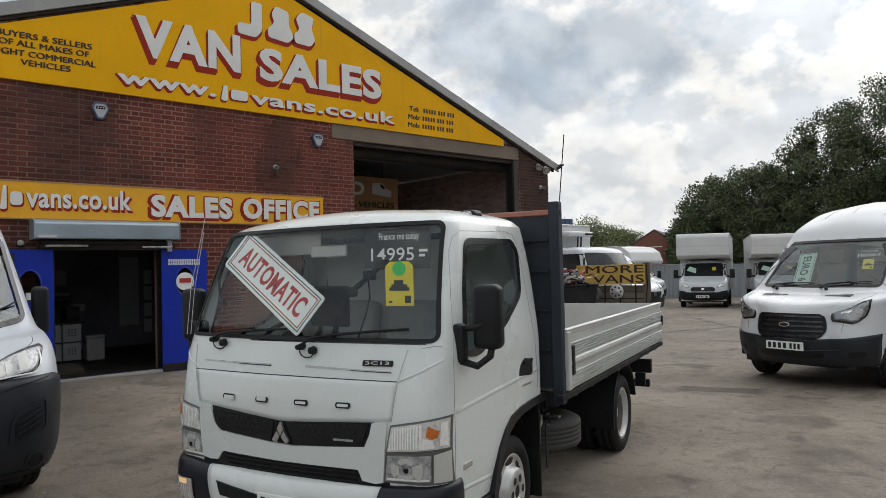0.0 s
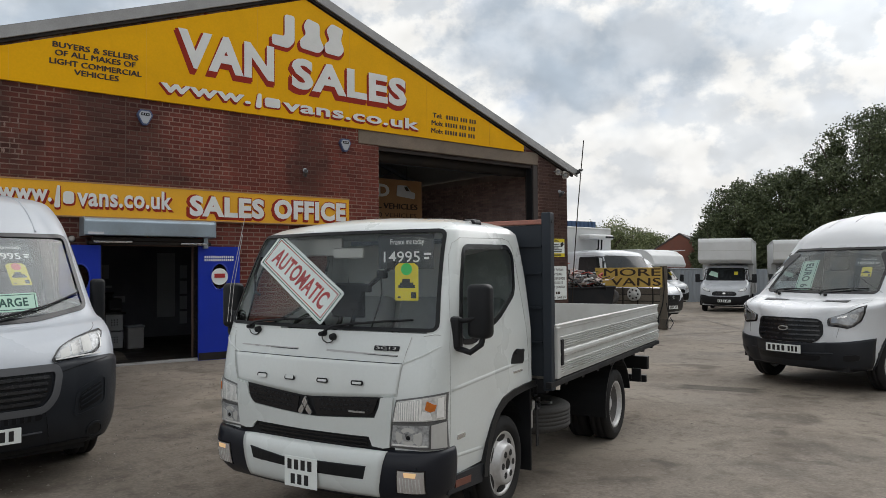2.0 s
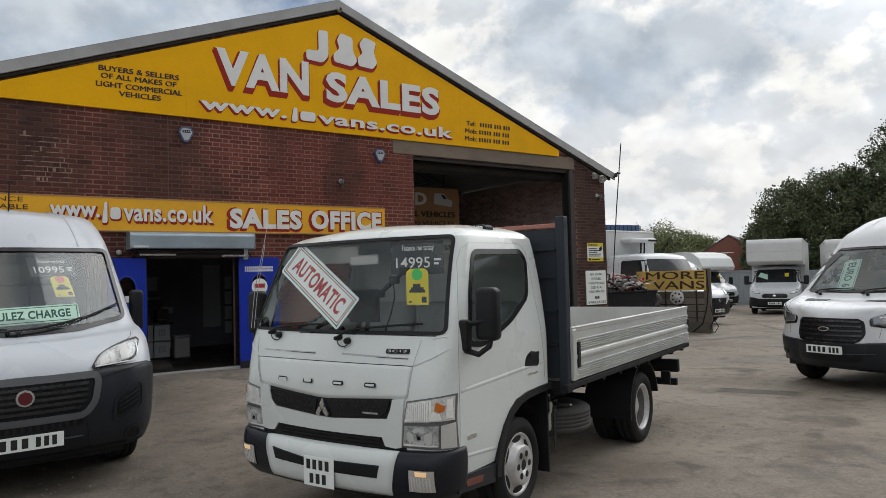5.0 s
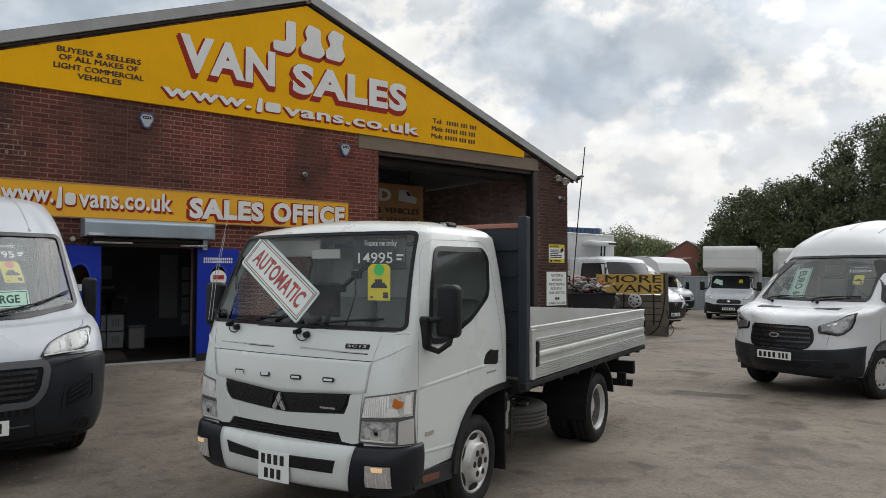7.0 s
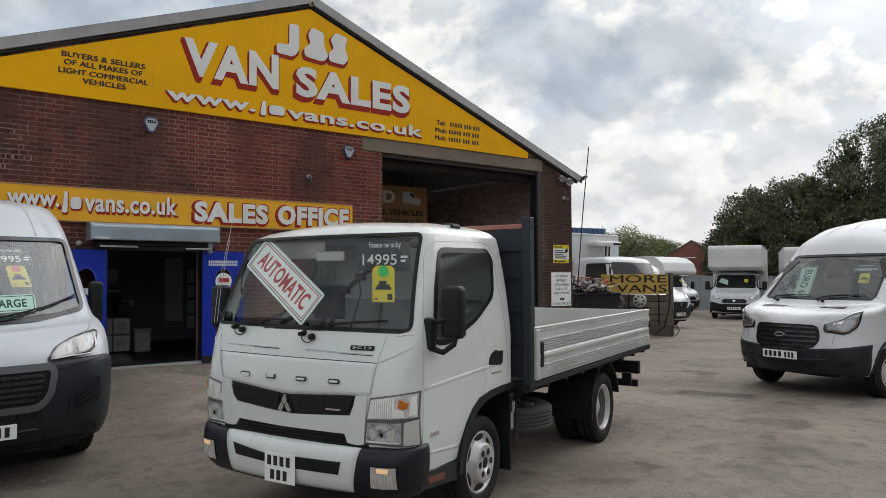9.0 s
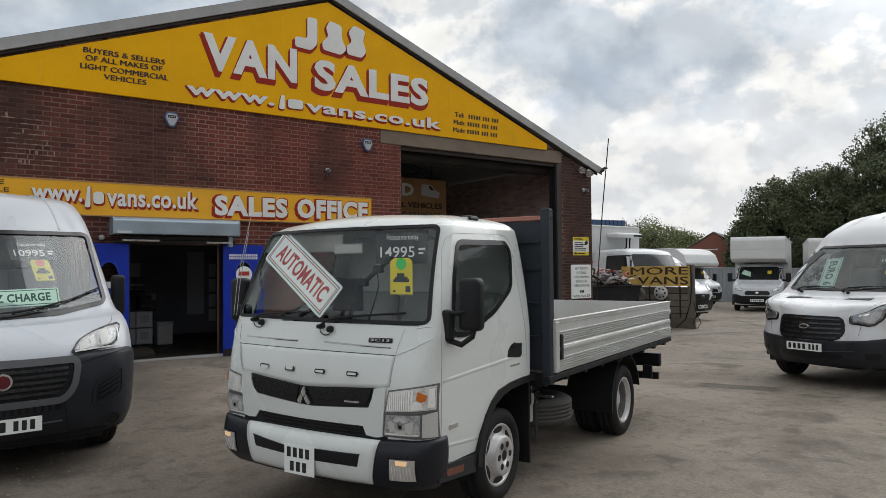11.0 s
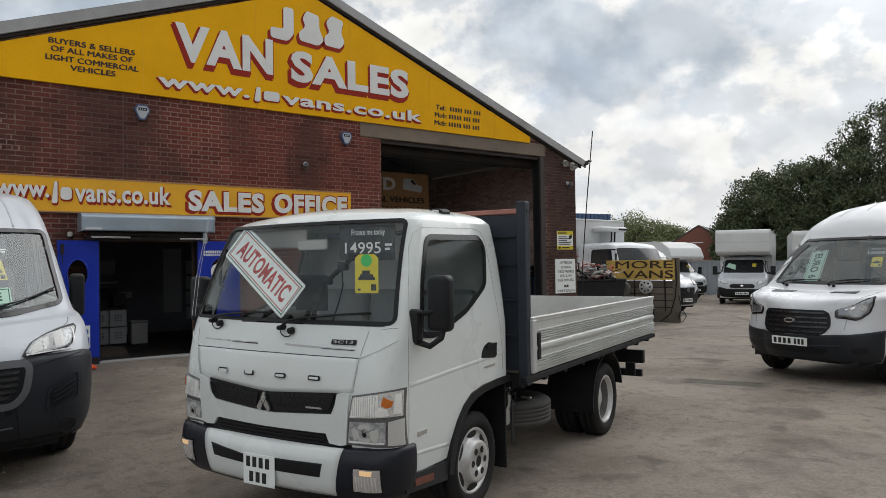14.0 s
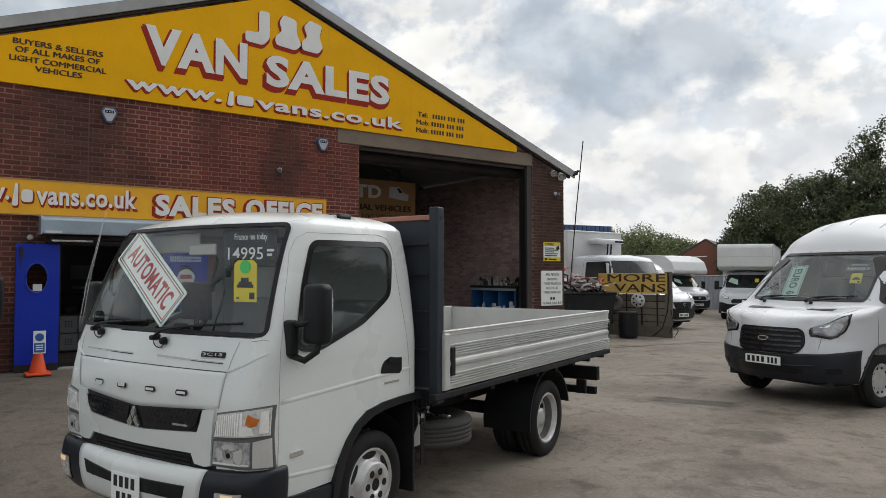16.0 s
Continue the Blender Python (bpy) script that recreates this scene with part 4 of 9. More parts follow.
part("threshold", boxes((DOOR[0] - 0.05, DOOR[1] + 0.05, YF - 0.10, YF + 0.06, -0.1, FLOOR + 0.012), bevel=0.01), "verge", office, "pale worn door sill")

frame_ob = empty("door_frame", pose(0, 0, 0), "dark steel door frame with a grey track above", "door frame", kind="structure")
part("jamb", boxes((DOOR[0] - 0.05, DOOR[0] + 0.0, YF - 0.06, YF + 0.2, FLOOR, DOOR[2])), "steel_dark", frame_ob)
part("jamb", boxes((DOOR[1], DOOR[1] + 0.05, YF - 0.06, YF + 0.2, FLOOR, DOOR[2])), "steel_dark", frame_ob)
part("head_rail", boxes((2.25, 4.12, YF - 0.16, YF + 0.1, 2.065, 2.12), bevel=0.008), "steel_dark", frame_ob)
part("door_closer", boxes((2.3, 2.85, YF - 0.24, YF - 0.17, 2.09, 2.12), bevel=0.006), "silver", frame_ob)
part("door_closer", boxes((3.6, 4.05, YF - 0.24, YF - 0.17, 2.07, 2.10), bevel=0.006), "silver", frame_ob)
part("shutter_slat", boxes((2.28, 4.02, YF - 0.2, YF - 0.15, 2.125, 2.18), bevel=0.01), "steel_dark", frame_ob)
part("guide", boxes((3.98, 4.05, YF - 0.22, YF - 0.14, 2.02, 2.2), bevel=0.006), "shutter", frame_ob)

shut = empty("shutter_box", pose(0, 0, 0), "grey galvanised roller shutter box above the office door", "shutter box")
part("housing", prism(rpoly([(YF - 0.002, 2.465), (YF - 0.28, 2.465), (YF - 0.33, 2.42), (YF - 0.33, 2.20), (YF - 0.002, 2.20)], 0.02), 2.16, 4.12, "yz"), "shutter", shut)
part("end_plate", prism([(YF - 0.002, 2.475), (YF - 0.29, 2.475), (YF - 0.34, 2.43), (YF - 0.34, 2.19), (YF - 0.002, 2.19)], 2.145, 2.158, "yz"), "shutter", shut)
part("end_plate", prism([(YF - 0.002, 2.475), (YF - 0.29, 2.475), (YF - 0.34, 2.43), (YF - 0.34, 2.19), (YF - 0.002, 2.19)], 4.122, 4.135, "yz"), "shutter", shut)
part("maker_label", boxes((2.2, 2.42, YF - 0.334, YF - 0.331, 2.215, 2.25)), "paper", shut)


def blue_leaf(x0, x1, turn, hinge, oval_x, label):
    """A blue steel door leaf with an oval window."""
    m = pose(hinge, YF - 0.10, 0, 0, 0, turn)
    ob = empty("blue_door", m, label, "door")
    a, b = x0 - hinge, x1 - hinge
    z0, z1, ox, oz = 0.155, 2.055, oval_x - hinge, 1.55
    ell = [(ox + 0.145 * math.cos(2 * math.pi * i / 32), oz + 0.22 * math.sin(2 * math.pi * i / 32)) for i in range(32)]
    bm = bmesh.new()
    outer = []
    for i in range(32):                       # a ring of faces from the oval to the leaf's edge
        c, s = math.cos(2 * math.pi * i / 32), math.sin(2 * math.pi * i / 32)
        k = min(((b - ox) if c > 0 else (ox - a)) / max(abs(c), 1e-6), ((z1 - oz) if s > 0 else (oz - z0)) / max(abs(s), 1e-6))
        outer.append((ox + c * k, oz + s * k))
    for c in ((a, z0), (b, z0), (a, z1), (b, z1)):
        j = min(range(32), key=lambda i: (outer[i][0] - c[0]) ** 2 + (outer[i][1] - c[1]) ** 2)
        outer[j] = c
    for y, flip in ((-0.022, False), (0.022, True)):
        vi = [bm.verts.new((p[0], y, p[1])) for p in ell]
        vo = [bm.verts.new((p[0], y, p[1])) for p in outer]
        for i in range(32):
            bm.faces.new((vi[i], vo[i], vo[(i + 1) % 32], vi[(i + 1) % 32]))
    bm.verts.ensure_lookup_table()
    for off in (0, 32):
        for i in range(32):
            j = (i + 1) % 32
            bm.faces.new((bm.verts[off + i], bm.verts[off + j], bm.verts[64 + off + j], bm.verts[64 + off + i]))
    part("leaf", bm, "blue_door", ob)
    part("oval_trim", tube([(p[0], -0.026, p[1]) for p in ell + ell[:1]], 0.012, 6), "blue_door", ob)
    part("oval_pane", prism(ell, -0.004, 0.004), "glass_side", ob)
    part("kick_plate", boxes((a + 0.004, b - 0.004, -0.03, -0.023, z0 + 0.01, z0 + 0.13)), "steel_dark", ob)
    return ob


left_leaf = blue_leaf(1.85, 2.42, 4, 2.42, 2.12, "open blue door leaf with an oval window")
part("note", boxes((-0.35, -0.23, -0.034, -0.030, 1.36, 1.46)), "paper", left_leaf, "small white note")
part("bolt", boxes((-0.53, -0.49, -0.05, -0.023, 1.85, 2.0), (-0.51, -0.50, -0.03, -0.023, 1.7, 1.85)), "steel_dark", left_leaf)
right_leaf = blue_leaf(3.92, 4.62, -4, 3.92, 4.27, "open blue door leaf with an oval window and a printed strip")
part("poster", lathe([(0.001, 0.0), (0.14, 0.0), (0.14, 0.004), (0.001, 0.004)], 28), "card", right_leaf, "round white poster in the oval window", pose(0.35, -0.034, 1.55))
part("poster_band", boxes((0.26, 0.44, -0.042, -0.039, 1.53, 1.60)), "red_ink", right_leaf)
bars(word_bars(0.1, 0.6, 1.86, 1.90, 14, 0.35) + word_bars(0.1, 0.6, 1.81, 1.85, 14, 0.35), "white_ink", "strip_bars", right_leaf, pose(0, -0.024, 0, 90))

# office contents
shelf_unit = empty("storage_cubes", pose(2.12, 13.2, FLOOR), "grey storage cubes stacked in the dim office", "storage")
for i in range(4):
    for j in range(2):
        part("cube", boxes((i * 0.31, i * 0.31 + 0.295, 0, 0.36, 0.04 + j * 0.32, 0.34 + j * 0.32), bevel=0.01), "grey_box", shelf_unit)
        for a in range(3):
            for b in range(3):
                part("vent_hole", lathe([(0.001, 0.0), (0.013, 0.0), (0.013, 0.004)], 8), "black", shelf_unit, "", pose(i * 0.31 + 0.10 + a * 0.048, -0.002, 0.15 + j * 0.32 + b * 0.045))
part("top_board", boxes((-0.02, 1.27, -0.01, 0.37, 0.665, 0.70)), "black", shelf_unit)
part("plinth", boxes((0.0, 1.24, 0.02, 0.35, 0.0, 0.035)), "black", shelf_unit)
printer = empty("office_printer", pose(2.95, 13.22, FLOOR + 0.70), "dark office printer on the storage cubes", "printer")
part("body", boxes((0.16, 0.38, 0.0, 0.3, 0, 0.26), bevel=0.02), "black", printer)
part("tray", boxes((0.18, 0.36, -0.08, 0.0, 0.05, 0.07)), "dash", printer)
speaker = empty("desk_phone", pose(2.72, 13.25, FLOOR + 0.70), "black desk phone on the storage cubes", "phone")
part("body", boxes((0.1, 0.32, 0.0, 0.2, 0, 0.12), bevel=0.02), "black", speaker)
part("handset", boxes((0.1, 0.15, -0.02, 0.2, 0.12, 0.16), bevel=0.012), "gloss_black", speaker)
for x, z, w, h, y in ((3.22, 1.50, 0.42, 0.30, 15.49), (3.25, 1.30, 0.45, 0.05, 15.49), (4.64, 0.62, 0.40, 1.44, 15.49), (5.14, 1.48, 0.17, 0.30, 15.49), (5.14, 1.13, 0.17, 0.30, 15.49), (5.14, 0.78, 0.17, 0.30, 15.49), (5.14, 0.45, 0.17, 0.28, 15.49), (3.5, 0.95, 0.14, 0.2, 15.49), (3.75, 0.98, 0.22, 0.14, 15.49)):
    tagged(part("wall_paper_sheet", boxes((x, x + w, y - 0.006, y - 0.002, z, z + h), bevel=0.002), "paper"), "pale paper sheet pinned in the office", "paper")
bin_ob = empty("waste_bin", pose(3.43, 13.2, FLOOR), "grey plastic waste bin on the office floor", "bin")
part("body", boxes((0, 0.30, 0, 0.3, 0, 0.40), bevel=0.03), "verge", bin_ob)
part("lid", boxes((-0.01, 0.31, -0.01, 0.31, 0.40, 0.44), bevel=0.015), "fence", bin_ob)
desk = empty("office_counter", pose(2.3, 14.5, FLOOR), "dark office counter with shelves", "counter")
part("top", boxes((0, 1.2, 0, 0.6, 1.0, 1.04)), "black", desk)
part("front", boxes((0.02, 1.18, 0.03, 0.06, 0, 1.0)), "dash", desk)

# ---- workshop interior ----
hall = empty("workshop_interior", pose(0, 0, 0), "dark brick workshop with steel roof trusses", "room", kind="structure")
part("hall_floor", boxes((5.75, 13.0, YF + 0.31, 29.7, -0.3, 0.06)), "interior_floor", hall)
part("hall_wall", boxes((12.85, 13.1, YF + 0.29, 29.8, -0.3, 4.2)), "inner_mortar", hall)
part("hall_wall", boxes((5.72, 5.98, 15.7, 29.8, -0.3, 5.5)), "inner_mortar", hall)
part("hall_wall", boxes((5.72, 13.1, 29.8, 30.0, -0.3, 6.2)), "inner_mortar", hall)
tagged(part("wall_west", boxes((XL, XL + 0.25, YF + 0.301, 29.79, -0.4, verge_z(XL) - 0.12)), "house_brick"), "plain brick side wall of the workshop", "wall", kind="structure")
tagged(part("wall_north", prism([(XL, -0.4), (5.719, -0.4), (5.719, verge_z(5.719) - 0.1), (XL, verge_z(XL) - 0.1)], 29.8, 30.0), "house_brick"), "plain brick rear wall of the workshop", "wall", kind="structure")
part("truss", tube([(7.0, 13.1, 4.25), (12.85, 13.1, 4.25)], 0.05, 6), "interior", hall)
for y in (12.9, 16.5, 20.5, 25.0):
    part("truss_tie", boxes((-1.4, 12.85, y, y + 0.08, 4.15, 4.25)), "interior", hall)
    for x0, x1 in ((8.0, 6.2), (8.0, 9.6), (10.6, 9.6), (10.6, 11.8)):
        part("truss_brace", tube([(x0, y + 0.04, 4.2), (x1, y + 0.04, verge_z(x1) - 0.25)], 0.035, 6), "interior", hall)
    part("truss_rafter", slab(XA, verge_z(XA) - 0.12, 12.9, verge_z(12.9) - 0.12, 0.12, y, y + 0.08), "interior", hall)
board = empty("workshop_sign", pose(0, 13.85, 0.2), "brown hanging board with faded van lettering", "sign")
part("panel", boxes((6.6, 10.86, 0, 0.05, 2.55, 3.74), bevel=0.01), "brown_board", board)
bp = pose(0, -0.001, 0, 90)
lettering("LTD", (8.85, 9.83, 3.28, 3.60), "letter_white", "letters", board, "", 0.04, bp, 0.01)
lettering("COMMERCIAL VEHICLES", (8.0, 10.7, 2.98, 3.12), "letter_dark", "letters", board, "", 0.0, bp, 0.004, 0.02)
lettering("OVER 100 VEHICLES", (8.6, 10.68, 2.77, 2.88), "letter_dark", "letters", board, "", 0.0, bp, 0.004)
lettering("IN STOCK", (9.4, 10.3, 2.60, 2.70), "letter_dark", "letters", board, "", 0.0, bp, 0.004)
part("van_picture", prism(rpoly([(10.05, 3.32), (10.62, 3.26), (10.65, 3.42), (10.5, 3.46), (10.38, 3.60), (10.08, 3.60)], 0.04), -0.008, -0.001), "paper", board)
part("van_picture_window", prism([(10.36, 3.46), (10.47, 3.46), (10.37, 3.57), (10.28, 3.57)], -0.011, -0.009), "letter_dark", board)
part("hanger", tube([(7.2, 0.02, 3.74), (7.2, 0.02, 4.2)], 0.012, 6), "steel_dark", board)
part("hanger", tube([(10.4, 0.02, 3.74), (10.4, 0.02, 4.2)], 0.012, 6), "steel_dark", board)

bench = empty("workbench", pose(12.2, 11.5, 0.10), "steel workbench with blue drawers and tools", "workbench")
part("top", boxes((0, 0.62, 0, 1.8, 1.16, 1.22), bevel=0.01), "steel_dark", bench)
for x, y in ((0.03, 0.03), (0.03, 1.72), (0.55, 0.03), (0.55, 1.72)):
    part("leg", boxes((x, x + 0.05, y, y + 0.05, 0, 1.16)), "steel_dark", bench)
M["blue_tool"] = mat("blue_tool_paint", (0.02, 0.10, 0.28), 0.45, 0, 0.15, 5)
for y in (0.06, 0.66, 1.24, 1.70):
    part("side_panel", boxes((0.0, 0.56, y, y + 0.025, 0.45, 1.155), bevel=0.004), "blue_tool", bench, "blue painted steel panel")
part("back_panel", boxes((0.57, 0.59, 0.05, 1.75, 0.45, 1.155)), "steel_dark", bench)
part("rail", boxes((-0.012, 0.012, 0.03, 1.77, 1.10, 1.158), bevel=0.004), "fence", bench)
part("shelf", boxes((0.05, 0.58, 0.05, 1.75, 0.5, 0.53)), "steel_dark", bench)


def clutter(name, cx, cy, cz, w, d, n, h, mats, label, cat):
    """Cans, vices, motors and loose tools, strewn over a rectangle."""
    for k in range(n):
        x, y = cx + random.uniform(-w, w), cy + random.uniform(-d, d)
        s, hh = random.uniform(0.03, 0.08), random.uniform(0.05, h)
        rz = random.uniform(0, 180)
        kind = k % 4
        if kind == 0:       # a vice: foot, screw and jaws
            b = boxes((-s, s, -s, s, 0, hh * 0.3), (-s * 0.4, s * 0.4, -s * 1.5, s * 1.5, hh * 0.3, hh * 0.7), (-s * 0.8, s * 0.8, s * 0.8, s * 1.3, hh * 0.7, hh), bevel=0.006)
        elif kind == 1:     # a can
            b = lathe([(0.001, 0), (s * 0.6, 0), (s * 0.6, hh * 0.75), (s * 0.25, hh * 0.85), (s * 0.25, hh), (0.001, hh)], 12, "z")
        elif kind == 2:     # a lying bar with a head
            b = tube([(-s * 2.5, 0, 0.02), (0, 0.01, 0.025), (s * 1.6, 0, 0.03), (s * 2.2, 0.02, 0.03 + hh * 0.4)], 0.016, 6)
        else:               # a motor lying on its side, on its foot
            b = boxes((-s, s, -s * 0.6, s * 0.6, 0, 0.03), (-s * 1.4, s * 1.2, -s * 0.7, s * 0.7, 0.03, 0.03 + s * 1.4), (s * 1.2, s * 2.0, -0.012, 0.012, 0.03 + s * 0.6, 0.05 + s * 0.6), bevel=0.01)
        ob = part(name, b, random.choice(mats), m=pose(x, y, cz, 0, 0, rz))
        tagged(ob, label, cat, name + " group")


clutter("bench_tool", 12.45, 12.4, 1.323, 0.2, 0.8, 38, 0.24, ["steel_dark", "verge", "verge", "silver", "black"], "small grimy tool lying on the workbench", "tool")
clutter("oil_bottle", 12.3, 12.3, 0.635, 0.15, 0.65, 26, 0.34, ["blue_tool", "paper", "paper", "verge", "grey_plastic"], "small bottle on the lower bench shelf", "bottle")
disc = tagged(part("grinder_wheel", lathe([(0.02, -0.02), (0.10, -0.02), (0.11, 0), (0.10, 0.02), (0.02, 0.02)], 20), "black", m=pose(12.45, 11.7, 1.43)), "round dark grinding wheel standing on the workbench", "tool")

# ---- things on the wall ----
# old pale repointing, smeared along the joints of one patch
rp_v, rp_f = [], []
for k in range(90):
    x, zc = random.uniform(0.75, 1.40), round(3.2 / (BH + JT)) * (BH + JT) - JT / 2 + (BH + JT) * random.randint(0, 9)
    if random.random() < 0.25:
        w2, h2 = random.uniform(0.008, 0.016), random.uniform(0.03, 0.05)
        zc += 0.037
    else:
        w2, h2 = random.uniform(0.03, 0.10), random.uniform(0.005, 0.011)
    i = len(rp_v)
    ring = [(w2 * math.cos(q) * random.uniform(0.7, 1.1), h2 * math.sin(q) * random.uniform(0.7, 1.1)) for q in [2 * math.pi * j / 10 for j in range(10)]]
    rp_v += [(x + a, YF - 0.002, zc + b) for a, b in ring] + [(x, YF - 0.006, zc)]
    rp_f += [(i + j, i + (j + 1) % 10, i + 10) for j in range(10)]
M["repointing"] = mat("pale_repointing", (0.27, 0.185, 0.155), 0.9, 0, 0.4, 6, 0.002, 80, dirt=(0.2, 0.13, 0.11), dirt_amt=0.6, dirt_scale=5)
part("repointing", (rp_v, rp_f), "repointing", wall_front, "pale mortar smeared over the joints")["kind"] = "stuff"


def alarm(x, z, mtl, name):
    ob = empty("alarm_box", pose(x, YF, z) @ Matrix.Scale(0.80, 4), name, "alarm box", "alarm boxes")
    hexa = rpoly([(-0.155, 0.05), (-0.10, 0.15), (0.10, 0.15), (0.155, 0.05), (0.05, -0.16), (-0.05, -0.16)], 0.03)
    part("housing", prism(hexa, -0.09, 0.0), mtl, ob)
    part("front_panel", prism([(a * 0.8, b * 0.8) for a, b in hexa], -0.098, -0.09), "alarm", ob)
    part("dark_strip", boxes((-0.08, 0.08, -0.101, -0.098, 0.03, 0.085), bevel=0.004), "black", ob)
    for dx in (-0.045, 0, 0.045):
        part("lamp", lathe([(0.001, -0.008), (0.014, -0.006), (0.014, 0)], 10), "alarm", ob, "", pose(dx, -0.101, 0.057))


alarm(3.08, 4.12, "alarm_blue", "white and blue alarm bell box on the brick wall")
alarm(6.79, 4.06, "alarm_blue", "grey-blue alarm bell box on the brick wall")


def cctv(x, z, s=1.0, y=YF, lab="small white security camera on the brick wall"):
    ob = empty("security_camera", pose(x, y, z) @ Matrix.Scale(s, 4), lab, "camera", "wall cameras")
    part("base_plate", lathe([(0.001, 0), (0.06, 0), (0.06, -0.02), (0.001, -0.02)], 16), "alarm", ob, "", pose(0.04, 0, 0.06))
    part("bracket", tube([(0.04, -0.02, 0.06), (0.03, -0.08, 0.05), (0, -0.1, 0.0)], 0.018), "alarm", ob)
    part("barrel", lathe([(0.001, 0.12), (0.045, 0.11), (0.055, 0.0), (0.055, -0.1), (0.04, -0.11), (0.001, -0.11)], 16), "band_grey", ob, "dark grey barrel", pose(-0.02, -0.15, -0.03, -25, 0, -20))
    part("lens", lathe([(0.001, -0.116), (0.03, -0.113), (0.03, -0.1)], 12), "gloss_black", ob, "", pose(-0.02, -0.15, -0.03, -25, 0, -20))


cctv(5.92, 3.46, 0.75)
cctv(12.95, 3.50, 0.8)


def flood(x, z, s=1.0):
    ob = empty("wall_spotlight", pose(x, YF, z) @ Matrix.Scale(s, 4), "cream wall spotlight on the corner pier", "lamp", "wall spotlights")
    part("bracket", tube([(0, 0, 0), (0, -0.12, 0.03)], 0.02), "alarm", ob)
    part("shade", lathe([(0.02, 0.14), (0.05, 0.12), (0.10, -0.02), (0.11, -0.04), (0.09, -0.03), (0.02, 0.08)], 20), "cream", ob, "", pose(0.0, -0.18, -0.02, 40, 0, -20))
    part("bulb", lathe([(0.001, -0.03), (0.06, -0.02), (0.07, 0.03), (0.02, 0.1)], 16), "alarm", ob, "", pose(0.0, -0.18, -0.02, 40, 0, -20))


flood(13.03, 3.97, 0.9)
flood(12.8, 4.03, 0.75)
lamp_pt = empty("door_lamp", pose(2.04, YF, 2.15) @ Matrix.Scale(0.72, 4), "round cream bulkhead lamp beside the shutter box", "lamp")
part("dome", lathe([(0.001, -0.09), (0.04, -0.08), (0.062, -0.045), (0.062, -0.02)], 20), "cream", lamp_pt)
part("base", lathe([(0.062, -0.03), (0.075, -0.02), (0.075, 0.0), (0.001, 0)], 20), "steel_dark", lamp_pt)

notice = empty("warning_notice", pose(0, YF, 0), "yellow and white warning notice on the pier", "notice")
part("panel", boxes((12.58, 13.14, -0.006, 0.0, 1.92, 2.37)), "card", notice)
M["notice_yellow"] = mat("notice_yellow", (0.75, 0.60, 0.02), 0.5, 0, 0.05, 4)
part("yellow_band", boxes((12.582, 13.138, -0.009, -0.006, 2.28, 2.368), (12.582, 13.138, -0.009, -0.006, 1.922, 2.01)), "notice_yellow", notice)
lettering("WARNING", (12.61, 12.93, 2.295, 2.35), "black_ink", "letters", notice, "", 0.01, pose(0, -0.0095, 0, 90), 0.002)
part("camera_mark", prism([(12.98, 2.24), (13.08, 2.30), (13.11, 2.22), (13.02, 2.17)], -0.012, -0.0095), "black_ink", notice)
bars([(12.63, 12.63 + random.uniform(0.25, 0.45), 2.22 - i * 0.045, 2.24 - i * 0.045) for i in range(5)] + [(12.62, 12.7, 1.94, 1.99), (12.74, 13.0, 1.95, 1.98)], "black_ink", "text_bars", notice, pose(0, -0.0095, 0, 90))
rules = empty("notice_board", pose(0, YF, 0), "white painted notice board with faded dark lettering", "notice")
part("panel", boxes((12.49, 13.19, -0.02, 0.0, 0.86, 1.69), bevel=0.005), "card", rules)
for text, a0, a1, z in (("ANY PERSON", 12.63, 13.06, 1.60), ("ENTERING", 12.68, 13.02, 1.49), ("THESE PREMISES", 12.56, 13.13, 1.385), ("DOES SO AT", 12.65, 13.05, 1.28), ("THEIR OWN RISK", 12.56, 13.13, 1.175), ("VAN SALES", 12.54, 13.15, 0.92)):
    lettering(text, (a0, a1, z - 0.03, z + 0.03), "letter_dark", "letters", rules, "", 0.0, pose(0, -0.0205, 0, 90), 0.002)
bars([(12.78, 12.84, 1.0, 1.06), (12.86, 12.93, 1.0, 1.06)], "letter_dark", "initial_bars", rules, pose(0, -0.0205, 0, 90))

aerial = tagged(part("whip_aerial", tube([(13.62, 11.2, 0.1), (13.75, 11.2, 1.6), (13.95, 11.2, 3.2), (14.22, 11.2, 5.0)], 0.014, 6), "steel_dark"), "thin dark leaning pole beside the pier", "pole")

cone = empty("traffic_cone", pose(2.12, 10.45, slope(2.12, 10.45) + 0.01), "orange traffic cone with a blue and white sign", "traffic cone")
part("base", boxes((-0.16, 0.16, -0.16, 0.16, 0, 0.035), bevel=0.012), "orange", cone)
part("cone_body", lathe([(0.115, 0.03), (0.045, 0.36), (0.03, 0.40), (0.001, 0.40)], 24, "z"), "orange", cone)
part("sign_plate", boxes((-0.078, 0.078, -0.128, -0.118, 0.31, 0.63), bevel=0.003), "card", cone)
part("blue_panel", boxes((-0.065, 0.065, -0.1325, -0.1285, 0.33, 0.46)), "blue_label", cone)
part("round_mark", lathe([(0.001, -0.004), (0.055, -0.004), (0.055, 0)], 20), "blue_label", cone, "", pose(0, -0.1285, 0.54))
bars([(-0.045, 0.045, 0.36, 0.375), (-0.045, 0.045, 0.39, 0.405), (-0.045, 0.045, 0.42, 0.435)], "card", "text_bars", cone, pose(0, -0.133, 0, 90))

